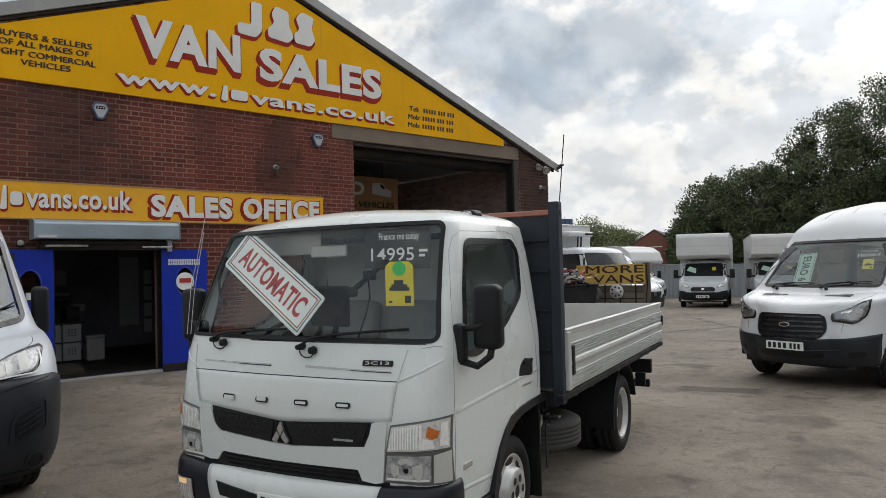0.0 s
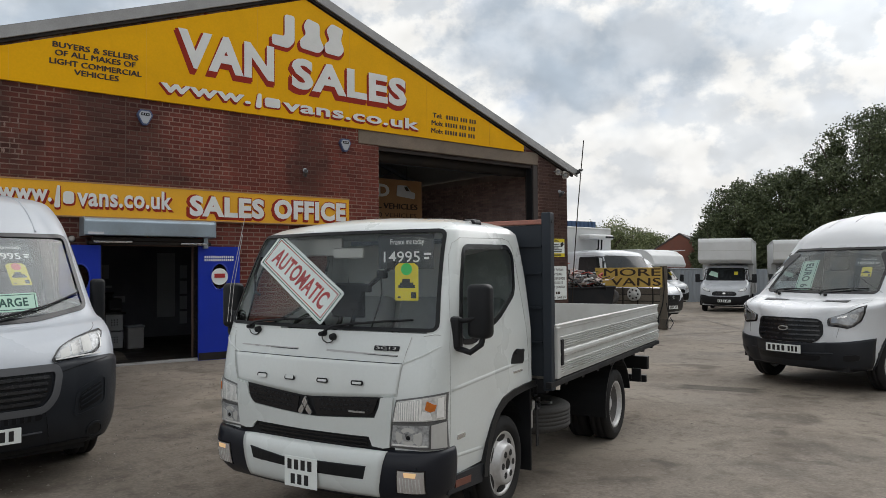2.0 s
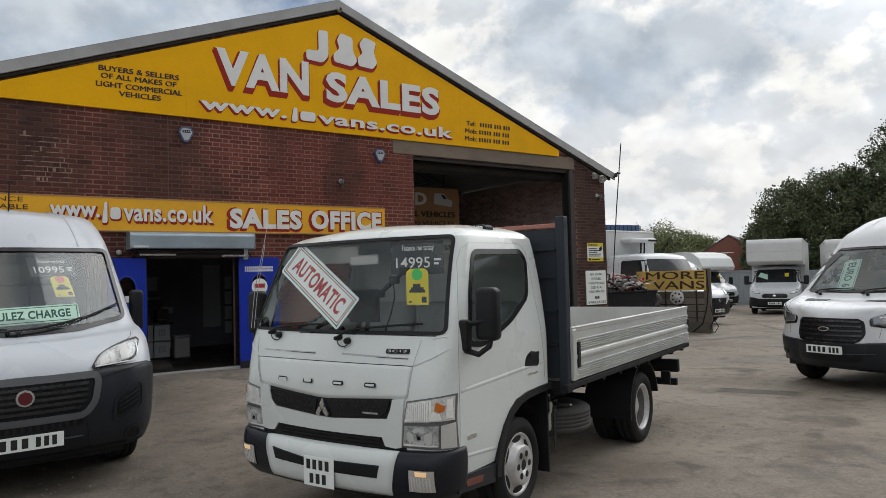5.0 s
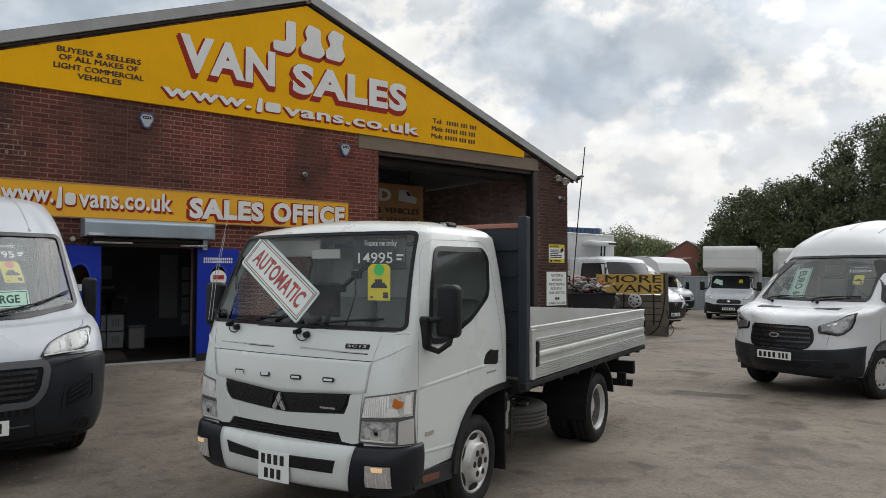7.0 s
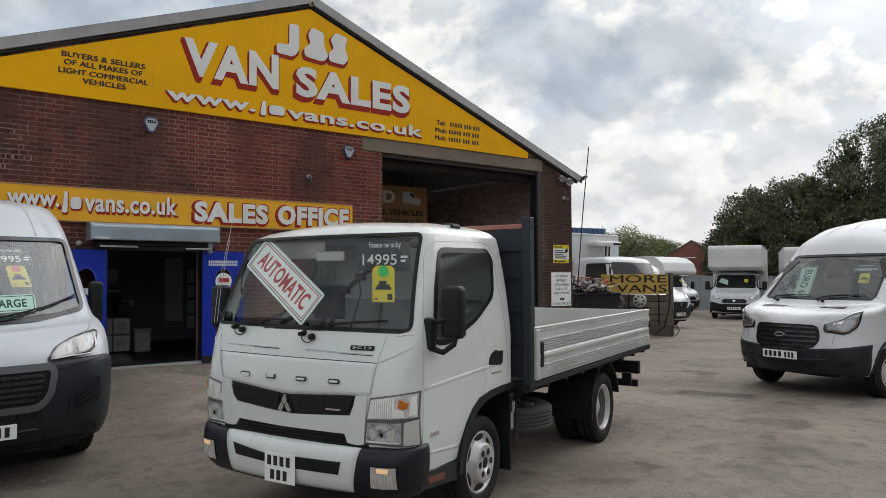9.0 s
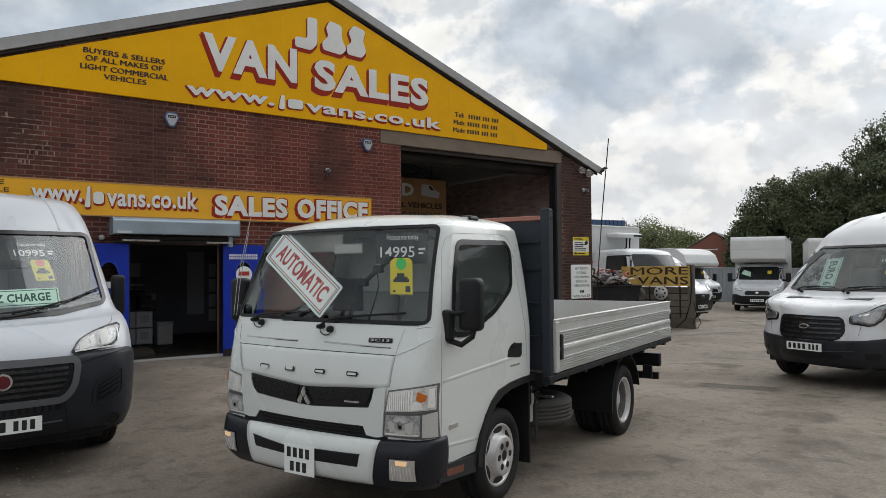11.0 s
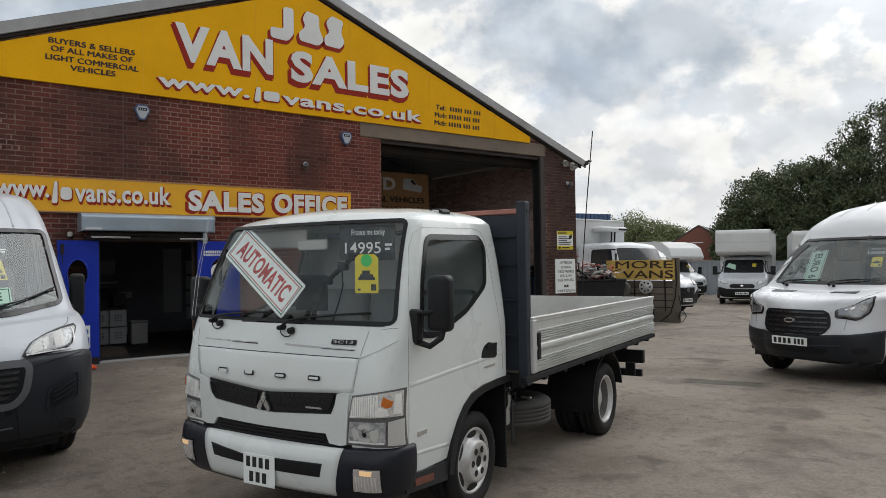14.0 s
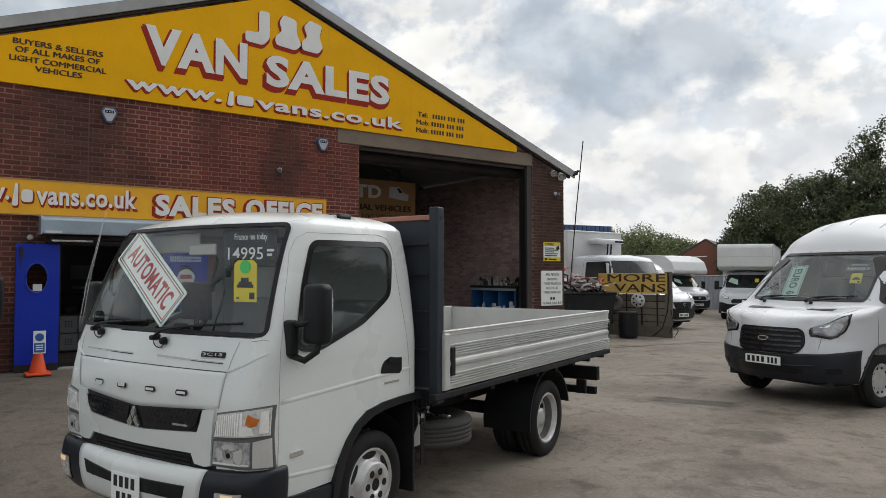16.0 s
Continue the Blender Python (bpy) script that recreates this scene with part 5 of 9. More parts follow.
# ---- vehicle helpers (local x ahead, y to the left, z up; the origin lies on the ground under the front axle) ----
def loft(rows, nrow, nf=22, nc=10, ns=70, nr=14, close_top=True, rr=0.06):
    """A closed body from rows (xf, zf, bow, rad, w, zs, xr): front centre, how far the front bows back, corner radius, half width, side height, rear."""
    rows = np.array(rows, float)
    k = len(rows)
    t = np.linspace(0, k - 1, nrow)
    i = np.clip(t.astype(int), 0, k - 2)
    u = (t - i)[:, None]
    p0, p1, p2, p3 = rows[np.maximum(i - 1, 0)], rows[i], rows[i + 1], rows[np.minimum(i + 2, k - 1)]
    cr = 0.5 * (2 * p1 + (p2 - p0) * u + (2 * p0 - 5 * p1 + 4 * p2 - p3) * u ** 2 + (3 * p1 - p0 - 3 * p2 + p3) * u ** 3)
    vs, ring = [], 0
    for xf, zf, bow, rad, w, zs, xr in cr:
        half = []
        wf = max(w - rad, 0.01)
        for a in range(nf):
            s = a / nf
            half.append((xf - bow * s * s, wf * s, zf + (zs - zf) * 0.6 * s * s))
        for a in range(nc):
            th = a / nc * math.pi / 2
            half.append((xf - bow - rad + rad * math.cos(th), wf + (w - wf) * math.sin(th), zf + (zs - zf) * (0.6 + 0.4 * a / nc)))
        x0 = xf - bow - rad
        for a in range(ns):
            half.append((x0 + (xr + rr - x0) * a / ns, w, zs))
        for a in range(nr):
            th = a / nr * math.pi / 2
            half.append((xr + rr - rr * math.sin(th), w - rr + rr * math.cos(th), zs))
        half.append((xr, 0.0, zs))
        full = half + [(x, -y, z) for x, y, z in half[-2:0:-1]]
        ring = len(full)
        vs += full
    fs = []
    for j in range(nrow - 1):
        for a in range(ring):
            b = (a + 1) % ring
            fs.append((j * ring + a, j * ring + b, (j + 1) * ring + b, (j + 1) * ring + a))
    if close_top:
        top_ring = list(range((nrow - 1) * ring, nrow * ring))
        h = ring // 2
        for a in range(h):                 # bridge left to right across the roof
            l0, l1, r1, r0 = top_ring[a], top_ring[a + 1], top_ring[(ring - a - 1) % ring], top_ring[(ring - a) % ring]
            q = [l0, l1, r1, r0]
            q = [v for n, v in enumerate(q) if v not in q[:n]]
            if len(q) >= 3:
                fs.append(tuple(q))
    return np.array(vs), fs


class Skin:
    """A body's surface, on to which panels, panes and seals are laid."""

    def __init__(self, vs, fs):
        self.vs, self.fs = vs, fs
        self.tree = BVHTree.FromPolygons([tuple(v) for v in vs], fs)
        self.centres = np.array([vs[list(f)].mean(0) for f in fs])
        e1 = np.array([vs[f[1]] - vs[f[0]] for f in fs])
        e2 = np.array([vs[f[2]] - vs[f[0]] for f in fs])
        self.normals = np.cross(e1, e2)
        self.keep = np.ones(len(fs), bool)

    def at(self, side, a, b, off=0.0):
        start, way = {"F": ((6, a, b), (-1, 0, 0)), "L": ((a, 6, b), (0, -1, 0)), "R": ((a, -6, b), (0, 1, 0)), "T": ((a, b, 6), (0, 0, -1)), "B": ((-9, a, b), (1, 0, 0))}[side]
        p, n, _, _ = self.tree.ray_cast(start, way)
        if p is None:
            p, n, _, _ = self.tree.find_nearest((start[0] if side not in "FB" else 0.6, start[1] if side not in "LR" else (1.0 if side == "L" else -1.0), start[2]))
        if n.dot(Vector(way)) > 0:
            n = -n
        return p + n * off

    def inside(self, side, poly):
        ax = {"F": (1, 2), "B": (1, 2), "L": (0, 2), "R": (0, 2), "T": (0, 1)}[side]
        c = self.centres
        px, py = c[:, ax[0]], c[:, ax[1]]
        hit = np.zeros(len(c), bool)
        n = len(poly)
        for i in range(n):
            x0, y0 = poly[i]
            x1, y1 = poly[(i + 1) % n]
            if y0 == y1:
                continue
            cross = (y0 > py) != (y1 > py)
            hit ^= cross & (px < (x1 - x0) * (py - y0) / (y1 - y0) + x0)
        face = {"F": c[:, 0] > -1.4, "B": c[:, 0] < -1.4, "L": c[:, 1] > 0.25, "R": c[:, 1] < -0.25, "T": c[:, 2] > 1.0}[side]
        return hit & face

    def cut(self, side, poly):
        self.keep &= ~self.inside(side, poly)

    def body(self):
        return self.vs, [f for f, k in zip(self.fs, self.keep) if k]

    def patch(self, side, poly, off=0.004, thick=0.012, rows=14, cols=14):
        """A panel of the outline poly (a, b) laid on the skin, standing off by off, with a turned-in edge."""
        bs = [p[1] for p in poly]
        lo, hi = min(bs) + 1e-5, max(bs) - 1e-5
        vs, fs, grid = [], [], []
        for j in range(rows + 1):
            b = lo + (hi - lo) * j / rows
            xs = []
            for i in range(len(poly)):
                (x0, y0), (x1, y1) = poly[i], poly[(i + 1) % len(poly)]
                if (y0 <= b < y1) or (y1 <= b < y0):
                    xs.append(x0 + (x1 - x0) * (b - y0) / (y1 - y0))
            a0, a1 = (min(xs), max(xs)) if xs else (0, 0)
            row = []
            for i in range(cols + 1):
                row.append(len(vs))
                vs.append(self.at(side, a0 + (a1 - a0) * i / cols, b, off))
            grid.append(row)
        flip = side in "LB"
        def quad(a, b, c, d):
            fs.append((d, c, b, a) if flip else (a, b, c, d))
        for j in range(rows):
            for i in range(cols):
                quad(grid[j][i], grid[j][i + 1], grid[j + 1][i + 1], grid[j + 1][i])
        if thick:
            edge = grid[0] + [g[-1] for g in grid[1:]] + grid[-1][-2::-1] + [g[0] for g in grid[-2:0:-1]]
            inner = []
            out = {"F": Vector((1, 0, 0)), "B": Vector((-1, 0, 0)), "L": Vector((0, 1, 0)), "R": Vector((0, -1, 0)), "T": Vector((0, 0, 1))}[side]
            for e in edge:
                inner.append(len(vs))
                vs.append(Vector(vs[e]) - out * thick)
            for i in range(len(edge)):
                k = (i + 1) % len(edge)
                fs.append((edge[i], inner[i], inner[k], edge[k]))
        return vs, fs

    def quad(self, side, bl, br, tr, tl, off=0.004, thick=0.012, rows=8, cols=8):
        """A four-cornered panel laid on the skin, with straight edges and a turned-in rim."""
        vs, fs, grid = [], [], []
        for j in range(rows + 1):
            v = j / rows
            row = []
            for i in range(cols + 1):
                u = i / cols
                p = [(1 - u) * (1 - v) * bl[k] + u * (1 - v) * br[k] + u * v * tr[k] + (1 - u) * v * tl[k] for k in (0, 1)]
                row.append(len(vs))
                vs.append(self.at(side, p[0], p[1], off))
            grid.append(row)
        for j in range(rows):
            for i in range(cols):
                fs.append((grid[j][i], grid[j][i + 1], grid[j + 1][i + 1], grid[j + 1][i]))
        edge = grid[0] + [g[-1] for g in grid[1:]] + grid[-1][-2::-1] + [g[0] for g in grid[-2:0:-1]]
        out = {"F": Vector((1, 0, 0)), "L": Vector((0, 1, 0)), "R": Vector((0, -1, 0)), "T": Vector((0, 0, 1))}[side]
        inner = []
        for e in edge:
            inner.append(len(vs))
            vs.append(Vector(vs[e]) - out * thick)
        for i in range(len(edge)):
            k = (i + 1) % len(edge)
            fs.append((edge[i], inner[i], inner[k], edge[k]))
        return vs, fs

    def strip(self, side, low, up, off=0.004, thick=0.012, rows=4, sub=3):
        """A panel between two lines of as many points each, laid on the skin, with a turned-in rim."""
        def fine(line):
            return [(a0 + (a1 - a0) * k / sub, b0 + (b1 - b0) * k / sub) for (a0, b0), (a1, b1) in zip(line, line[1:]) for k in range(sub)] + [line[-1]]
        low, up = fine(low), fine(up)
        cols = len(low)
        vs, fs = [], []
        for j in range(rows + 1):
            v = j / rows
            vs += [self.at(side, l[0] + (u[0] - l[0]) * v, l[1] + (u[1] - l[1]) * v, off) for l, u in zip(low, up)]
        fs = [(j * cols + i, j * cols + i + 1, (j + 1) * cols + i + 1, (j + 1) * cols + i) for j in range(rows) for i in range(cols - 1)]
        edge = list(range(cols)) + [j * cols + cols - 1 for j in range(1, rows + 1)] + [rows * cols + i for i in range(cols - 2, -1, -1)] + [j * cols for j in range(rows - 1, 0, -1)]
        out = {"F": Vector((1, 0, 0)), "L": Vector((0, 1, 0)), "R": Vector((0, -1, 0)), "T": Vector((0, 0, 1))}[side]
        k = len(vs)
        vs += [Vector(vs[e]) - out * thick for e in edge]
        fs += [(edge[i], k + i, k + (i + 1) % len(edge), edge[(i + 1) % len(edge)]) for i in range(len(edge))]
        return vs, fs

    def wrap(self, nrow, knots, low, top, xback, off, rows=14, rim=0.02):
        """A shell round the front and its corners: its lower and upper edges run over knots, the way round from the front's centre."""
        grid = np.array(self.vs).reshape(nrow, -1, 3)
        ring = grid.shape[1]
        mid = int(np.argmin(np.abs(grid[:nrow // 2, 0, 2] - 0.6)))
        k = max(i for i in range(ring // 2) if grid[mid, i, 0] > xback)
        order = [ring - i for i in range(k, 0, -1)] + list(range(k + 1))
        xm = grid[mid, 0, 0]
        g = np.zeros((len(order), rows + 1, 3))
        for c, i in enumerate(order):
            way = abs(grid[mid, i, 1]) + xm - grid[mid, i, 0]
            z = np.linspace(np.interp(way, knots, low), np.interp(way, knots, top), rows + 1)
            n = int(np.argmax(grid[:, i, 2] > 1.2))
            g[c, :, 0] = np.interp(z, grid[:n, i, 2], grid[:n, i, 0])
            g[c, :, 1] = np.interp(z, grid[:n, i, 2], grid[:n, i, 1])
            g[c, :, 2] = z
        nrm = np.cross(np.gradient(g, axis=0), np.gradient(g, axis=1))
        nrm /= np.linalg.norm(nrm, axis=2)[:, :, None]
        out = g + nrm * off
        m, w = len(order), rows + 1
        vs = [tuple(p) for p in out.reshape(-1, 3)]
        fs = [(c * w + j, (c + 1) * w + j, (c + 1) * w + j + 1, c * w + j + 1) for c in range(m - 1) for j in range(rows)]
        edge = [c * w for c in range(m)] + [(m - 1) * w + j for j in range(1, w)] + [c * w + rows for c in range(m - 2, -1, -1)] + [j for j in range(rows - 1, 0, -1)]
        flat = (out - nrm * rim).reshape(-1, 3)
        b = len(vs)
        vs += [tuple(flat[e]) for e in edge]
        fs += [(edge[i], b + i, b + (i + 1) % len(edge), edge[(i + 1) % len(edge)]) for i in range(len(edge))]
        return vs, fs

    def seal(self, side, poly, inner=0.02, outer=0.02, off=0.006):
        """A flat rubber band along the outline."""
        pts = []
        n = len(poly)
        for i in range(n):
            a, b = Vector(poly[i]), Vector(poly[(i + 1) % n])
            m = max(1, int((b - a).length / 0.04))
            pts += [a.lerp(b, j / m) for j in range(m)]
        n = len(pts)
        area = sum(pts[i].x * pts[(i + 1) % n].y - pts[(i + 1) % n].x * pts[i].y for i in range(n))
        sgn = 1 if area > 0 else -1
        vs, fs = [], []
        for i in range(n):
            d = (pts[(i + 1) % n] - pts[i - 1]).normalized()
            nrm = Vector((d.y, -d.x)) * sgn
            for w, o in ((-inner, off - 0.006), (-inner, off), (outer, off), (outer, off - 0.006)):
                q = pts[i] + nrm * w
                vs.append(self.at(side, q.x, q.y, o))
        for i in range(n):
            k = (i + 1) % n
            for c in range(3):
                fs.append((4 * i + c, 4 * k + c, 4 * k + c + 1, 4 * i + c + 1))
        return vs, fs


def liner(r, y0, y1, n=20):
    """(verts, faces) of the upper half of a wheel housing."""
    vs = [(r * math.cos(radians(-12 + 204 * i / n)), y, r * math.sin(radians(-12 + 204 * i / n))) for y in (y0, y1) for i in range(n + 1)]
    return vs, [(i, i + 1, i + n + 2, i + n + 1) for i in range(n)]


def ring_poly(cx, cz, r, a0=0, a1=180, n=24):
    return [(cx + r * math.cos(radians(a0 + (a1 - a0) * i / n)), cz + r * math.sin(radians(a0 + (a1 - a0) * i / n))) for i in range(n + 1)]


def wheel(parent, x, y, side, r=0.345, w=0.2, rim=0.215, kind="hub", group="", zc=None):
    """A road wheel; its face looks to side (+1 left, -1 right)."""
    ob = new("wheel")
    ob.empty_display_size = 0.1
    ob.parent = parent
    ob.matrix_basis = pose(x, y, r if zc is None else zc, 0, 0, 0 if side > 0 else 180)
    h = w / 2
    tp = [(rim, -h * 0.75), (rim + 0.02, -h * 0.95), (r - 0.05, -h), (r - 0.015, -h * 0.86), (r, -h * 0.7), (r, -h * 0.35), (r - 0.009, -h * 0.33), (r - 0.009, -h * 0.25), (r, -h * 0.23), (r, h * 0.23), (r - 0.009, h * 0.25), (r - 0.009, h * 0.33), (r, h * 0.35), (r, h * 0.7), (r - 0.015, h * 0.86), (r - 0.05, h), (r - 0.06, h * 1.02), (rim + 0.03, h * 0.98), (rim + 0.015, h * 0.92), (rim, h * 0.75)]
    part("tyre", lathe(tp, 56), "rubber", ob, smooth=True)
    if kind == "hub":       # raised steel wheel with slots and a flanged hub
        part("rim", lathe([(rim, -h * 0.7), (rim + 0.012, h * 0.78), (rim - 0.004, h * 0.86), (rim - 0.012, h * 0.78), (rim - 0.018, h * 0.64), (0.150, h * 0.68), (0.140, h * 0.76), (0.132, h * 1.16), (0.118, h * 1.22), (0.040, h * 1.22), (0.038, h * 0.95), (0.001, h * 0.95)], 48), "steel_wheel", ob, "painted silver steel wheel", smooth=True)
        for k in range(6):
            a = 2 * math.pi * (k + 0.5) / 6
            part("slot", lathe([(0.001, 0.004), (0.027, 0.004), (0.027, -0.012), (0.001, -0.012)], 14), "black", ob, "", Matrix.Translation((0.172 * math.cos(a), h * 0.67, 0.172 * math.sin(a))) @ Matrix.Rotation(-a, 4, "Y") @ Matrix.Diagonal((1.0, 1, 2.3, 1)))
        for k in range(6):
            a = 2 * math.pi * k / 6
            part("hub_hole", lathe([(0.001, 0.001), (0.022, 0.001), (0.022, -0.01)], 14), "black", ob, "", pose(0.078 * math.cos(a), h * 1.222, 0.078 * math.sin(a)))
        part("hub_bore", lathe([(0.001, 0.0), (0.036, 0.0), (0.036, -0.02)], 20), "black", ob, "", pose(0, h * 1.18, 0))
    elif kind == "dual":    # dished rear wheel
        part("rim", lathe([(rim, -h * 0.7), (rim + 0.012, h * 0.80), (rim - 0.006, h * 0.88), (rim - 0.016, h * 0.78), (rim - 0.026, h * 0.42)], 48), "steel_wheel", ob, "deep dished silver steel wheel", smooth=True)
        # the barrel is a darker grey than the rim
        part("barrel", lathe([(rim - 0.026, h * 0.42), (rim - 0.034, h * 0.1), (rim - 0.036, -h * 0.2)], 48), "dish", ob, "darker grey inside of the wheel", smooth=True)
        part("disc", lathe([(rim - 0.036, -h * 0.2), (0.16, -h * 0.32), (0.10, -h * 0.4)], 48), "steel_wheel", ob, "grimy wheel disc", smooth=True)
        part("hub", lathe([(0.105, -h * 0.5), (0.085, -h * 0.3), (0.078, h * 0.2), (0.05, h * 0.32), (0.001, h * 0.34)], 30), "steel_wheel", ob, "", smooth=True)
        for k in range(6):
            a = 2 * math.pi * (k + 0.5) / 6
            part("slot", lathe([(0.001, 0.006), (0.030, 0.006), (0.030, -0.01), (0.001, -0.01)], 12), "black", ob, "", pose(0.14 * math.cos(a), -h * 0.33, 0.14 * math.sin(a)))
    else:                   # van steel wheel with a black cover
        part("rim", lathe([(rim, -h * 0.7), (rim + 0.01, h * 0.8), (rim - 0.008, h * 0.86), (rim - 0.03, h * 0.5), (0.12, h * 0.62), (0.07, h * 0.72), (0.001, h * 0.74)], 40), "steel_wheel", ob, "grey steel wheel", smooth=True)
        for k in range(10):
            a = 2 * math.pi * k / 10
            part("slot", lathe([(0.001, 0.0), (0.016, 0.0), (0.016, -0.01), (0.001, -0.01)], 10), "black", ob, "", pose(0.155 * math.cos(a), h * 0.62, 0.155 * math.sin(a)))
    return ob


def quad_mark(skin, side, a0, a1, b0, b1, off=0.006, r=0.006, rows=3, cols=3, thick=0.004):
    return skin.patch(side, rpoly([(a0, b0), (a1, b0), (a1, b1), (a0, b1)], r), off, thick, rows, cols)


def mirror_arm(parent, x, y, z, side, w=0.2, h=0.36):
    """A door mirror: housing on two arms."""
    ob = new("door_mirror")
    ob.empty_display_size = 0.1
    ob.parent = parent
    ob.matrix_basis = pose(x, y, z) @ Matrix.Diagonal((1, side, 1, 1))
    b = boxes((-0.05, 0.05, 0, w, -h / 2, h / 2), bevel=0.035, seg=4)
    part("housing", b, "black", ob, smooth=True)
    part("mirror_glass", boxes((-0.058, -0.052, 0.02, w - 0.02, -h / 2 + 0.03, h / 2 - 0.03)), "chrome", ob)
    return ob


def plate(parent, m, w=0.52, h=0.111, two=False, name="number_plate"):
    """A number plate: white with plain dark bars."""
    ob = new(name, bpy.data.meshes.new("plate"))
    bm = boxes((-w / 2, w / 2, -h / 2, h / 2, 0, 0.006), bevel=0.003)
    bm.to_mesh(ob.data)
    bm.free()
    ob.data.materials.append(M["card"])
    ob.parent = parent
    ob.matrix_basis = m
    ob["label"] = "white number plate with dark bars"
    if two:
        rows = word_bars(-w * 0.40, w * 0.42, h * 0.07, h * 0.40, 4, 0.38) + word_bars(-w * 0.30, w * 0.32, -h * 0.40, -h * 0.07, 3, 0.38)
    else:
        rows = word_bars(-w * 0.44, w * 0.10, -h * 0.33, h * 0.33, 4, 0.4) + word_bars(w * 0.14, w * 0.45, -h * 0.33, h * 0.33, 3, 0.4)
    for r in rows:
        bars([r], "black_ink", "plate_bar", ob, pose(0, 0, 0.0062), 0.001)
    return ob


FRONT = Matrix(((0, 0, 1, 0), (1, 0, 0, 0), (0, 1, 0, 0), (0, 0, 0, 1)))    # a plane that faces ahead: x to the vehicle's left, y up


def seat(parent, x, y, w=0.46, high=True, cloth="seat"):
    s = new("seat")
    s.empty_display_size = 0.1
    s.parent = parent
    s.matrix_basis = pose(x, y, 0)
    part("cushion", boxes((-0.22, 0.25, -w / 2, w / 2, 0.92, 1.06), bevel=0.05, seg=3), cloth, s, smooth=True)
    part("backrest", boxes((-0.07, 0.07, -w / 2, w / 2, 0, 0.55 if high else 0.42), bevel=0.05, seg=3), cloth, s, "", pose(-0.24, 0, 1.02, 0, -12, 0), True)
    if high:
        part("headrest", boxes((-0.05, 0.05, -0.14, 0.14, 0, 0.2), bevel=0.04, seg=3), "seat", s, "", pose(-0.36, 0, 1.58, 0, -12, 0), True)
    return s


def steering(parent, x, y, z):
    s = part("steering_wheel", tube([(0, 0.2 * math.cos(2 * math.pi * k / 28), 0.2 * math.sin(2 * math.pi * k / 28)) for k in range(29)], 0.016, 8), "black", parent, "black steering wheel", pose(x, y, z, 0, -58, 0))
    part("spoke", boxes((-0.02, 0.0, -0.19, 0.19, -0.02, 0.02), (-0.02, 0.0, -0.02, 0.02, -0.19, 0.0), (-0.04, 0.01, -0.06, 0.06, -0.06, 0.06), bevel=0.008), "black", s)


def window_card(parent, centre, w, h, tilt, spin, text, ink, border, name="window_sign"):
    """A white card with a border and a word, leaning behind the windscreen."""
    ob = new(name)
    ob.empty_display_size = 0.1
    ob.parent = parent
    ob.matrix_basis = pose(*centre) @ Matrix.Rotation(radians(tilt), 4, "Y") @ FRONT @ Matrix.Rotation(radians(spin), 4, "Z")
    ob["label"] = "white card with a coloured border and a printed word"
    part("card", prism(rpoly([(-w / 2, -h / 2), (w / 2, -h / 2), (w / 2, h / 2), (-w / 2, h / 2)], 0.02), 0, 0.004, "xy"), "card" if ink == "red_ink" else "mint", ob)
    for k, (ins, mm) in enumerate(border):
        a, b = w / 2 - ins, h / 2 - ins
        t = 0.006
        bars([(-a, a, b - t, b), (-a, a, -b, -b + t), (-a, -a + t, -b, b), (a - t, a, -b, b)], mm, "border", ob, pose(0, 0, 0.0042), 0.001)
    lettering(text, (-w * 0.40, w * 0.40, -h * 0.24, h * 0.24), ink, "letters", ob, "", 0.03, pose(0, 0, 0.0045), 0.001)
    return ob


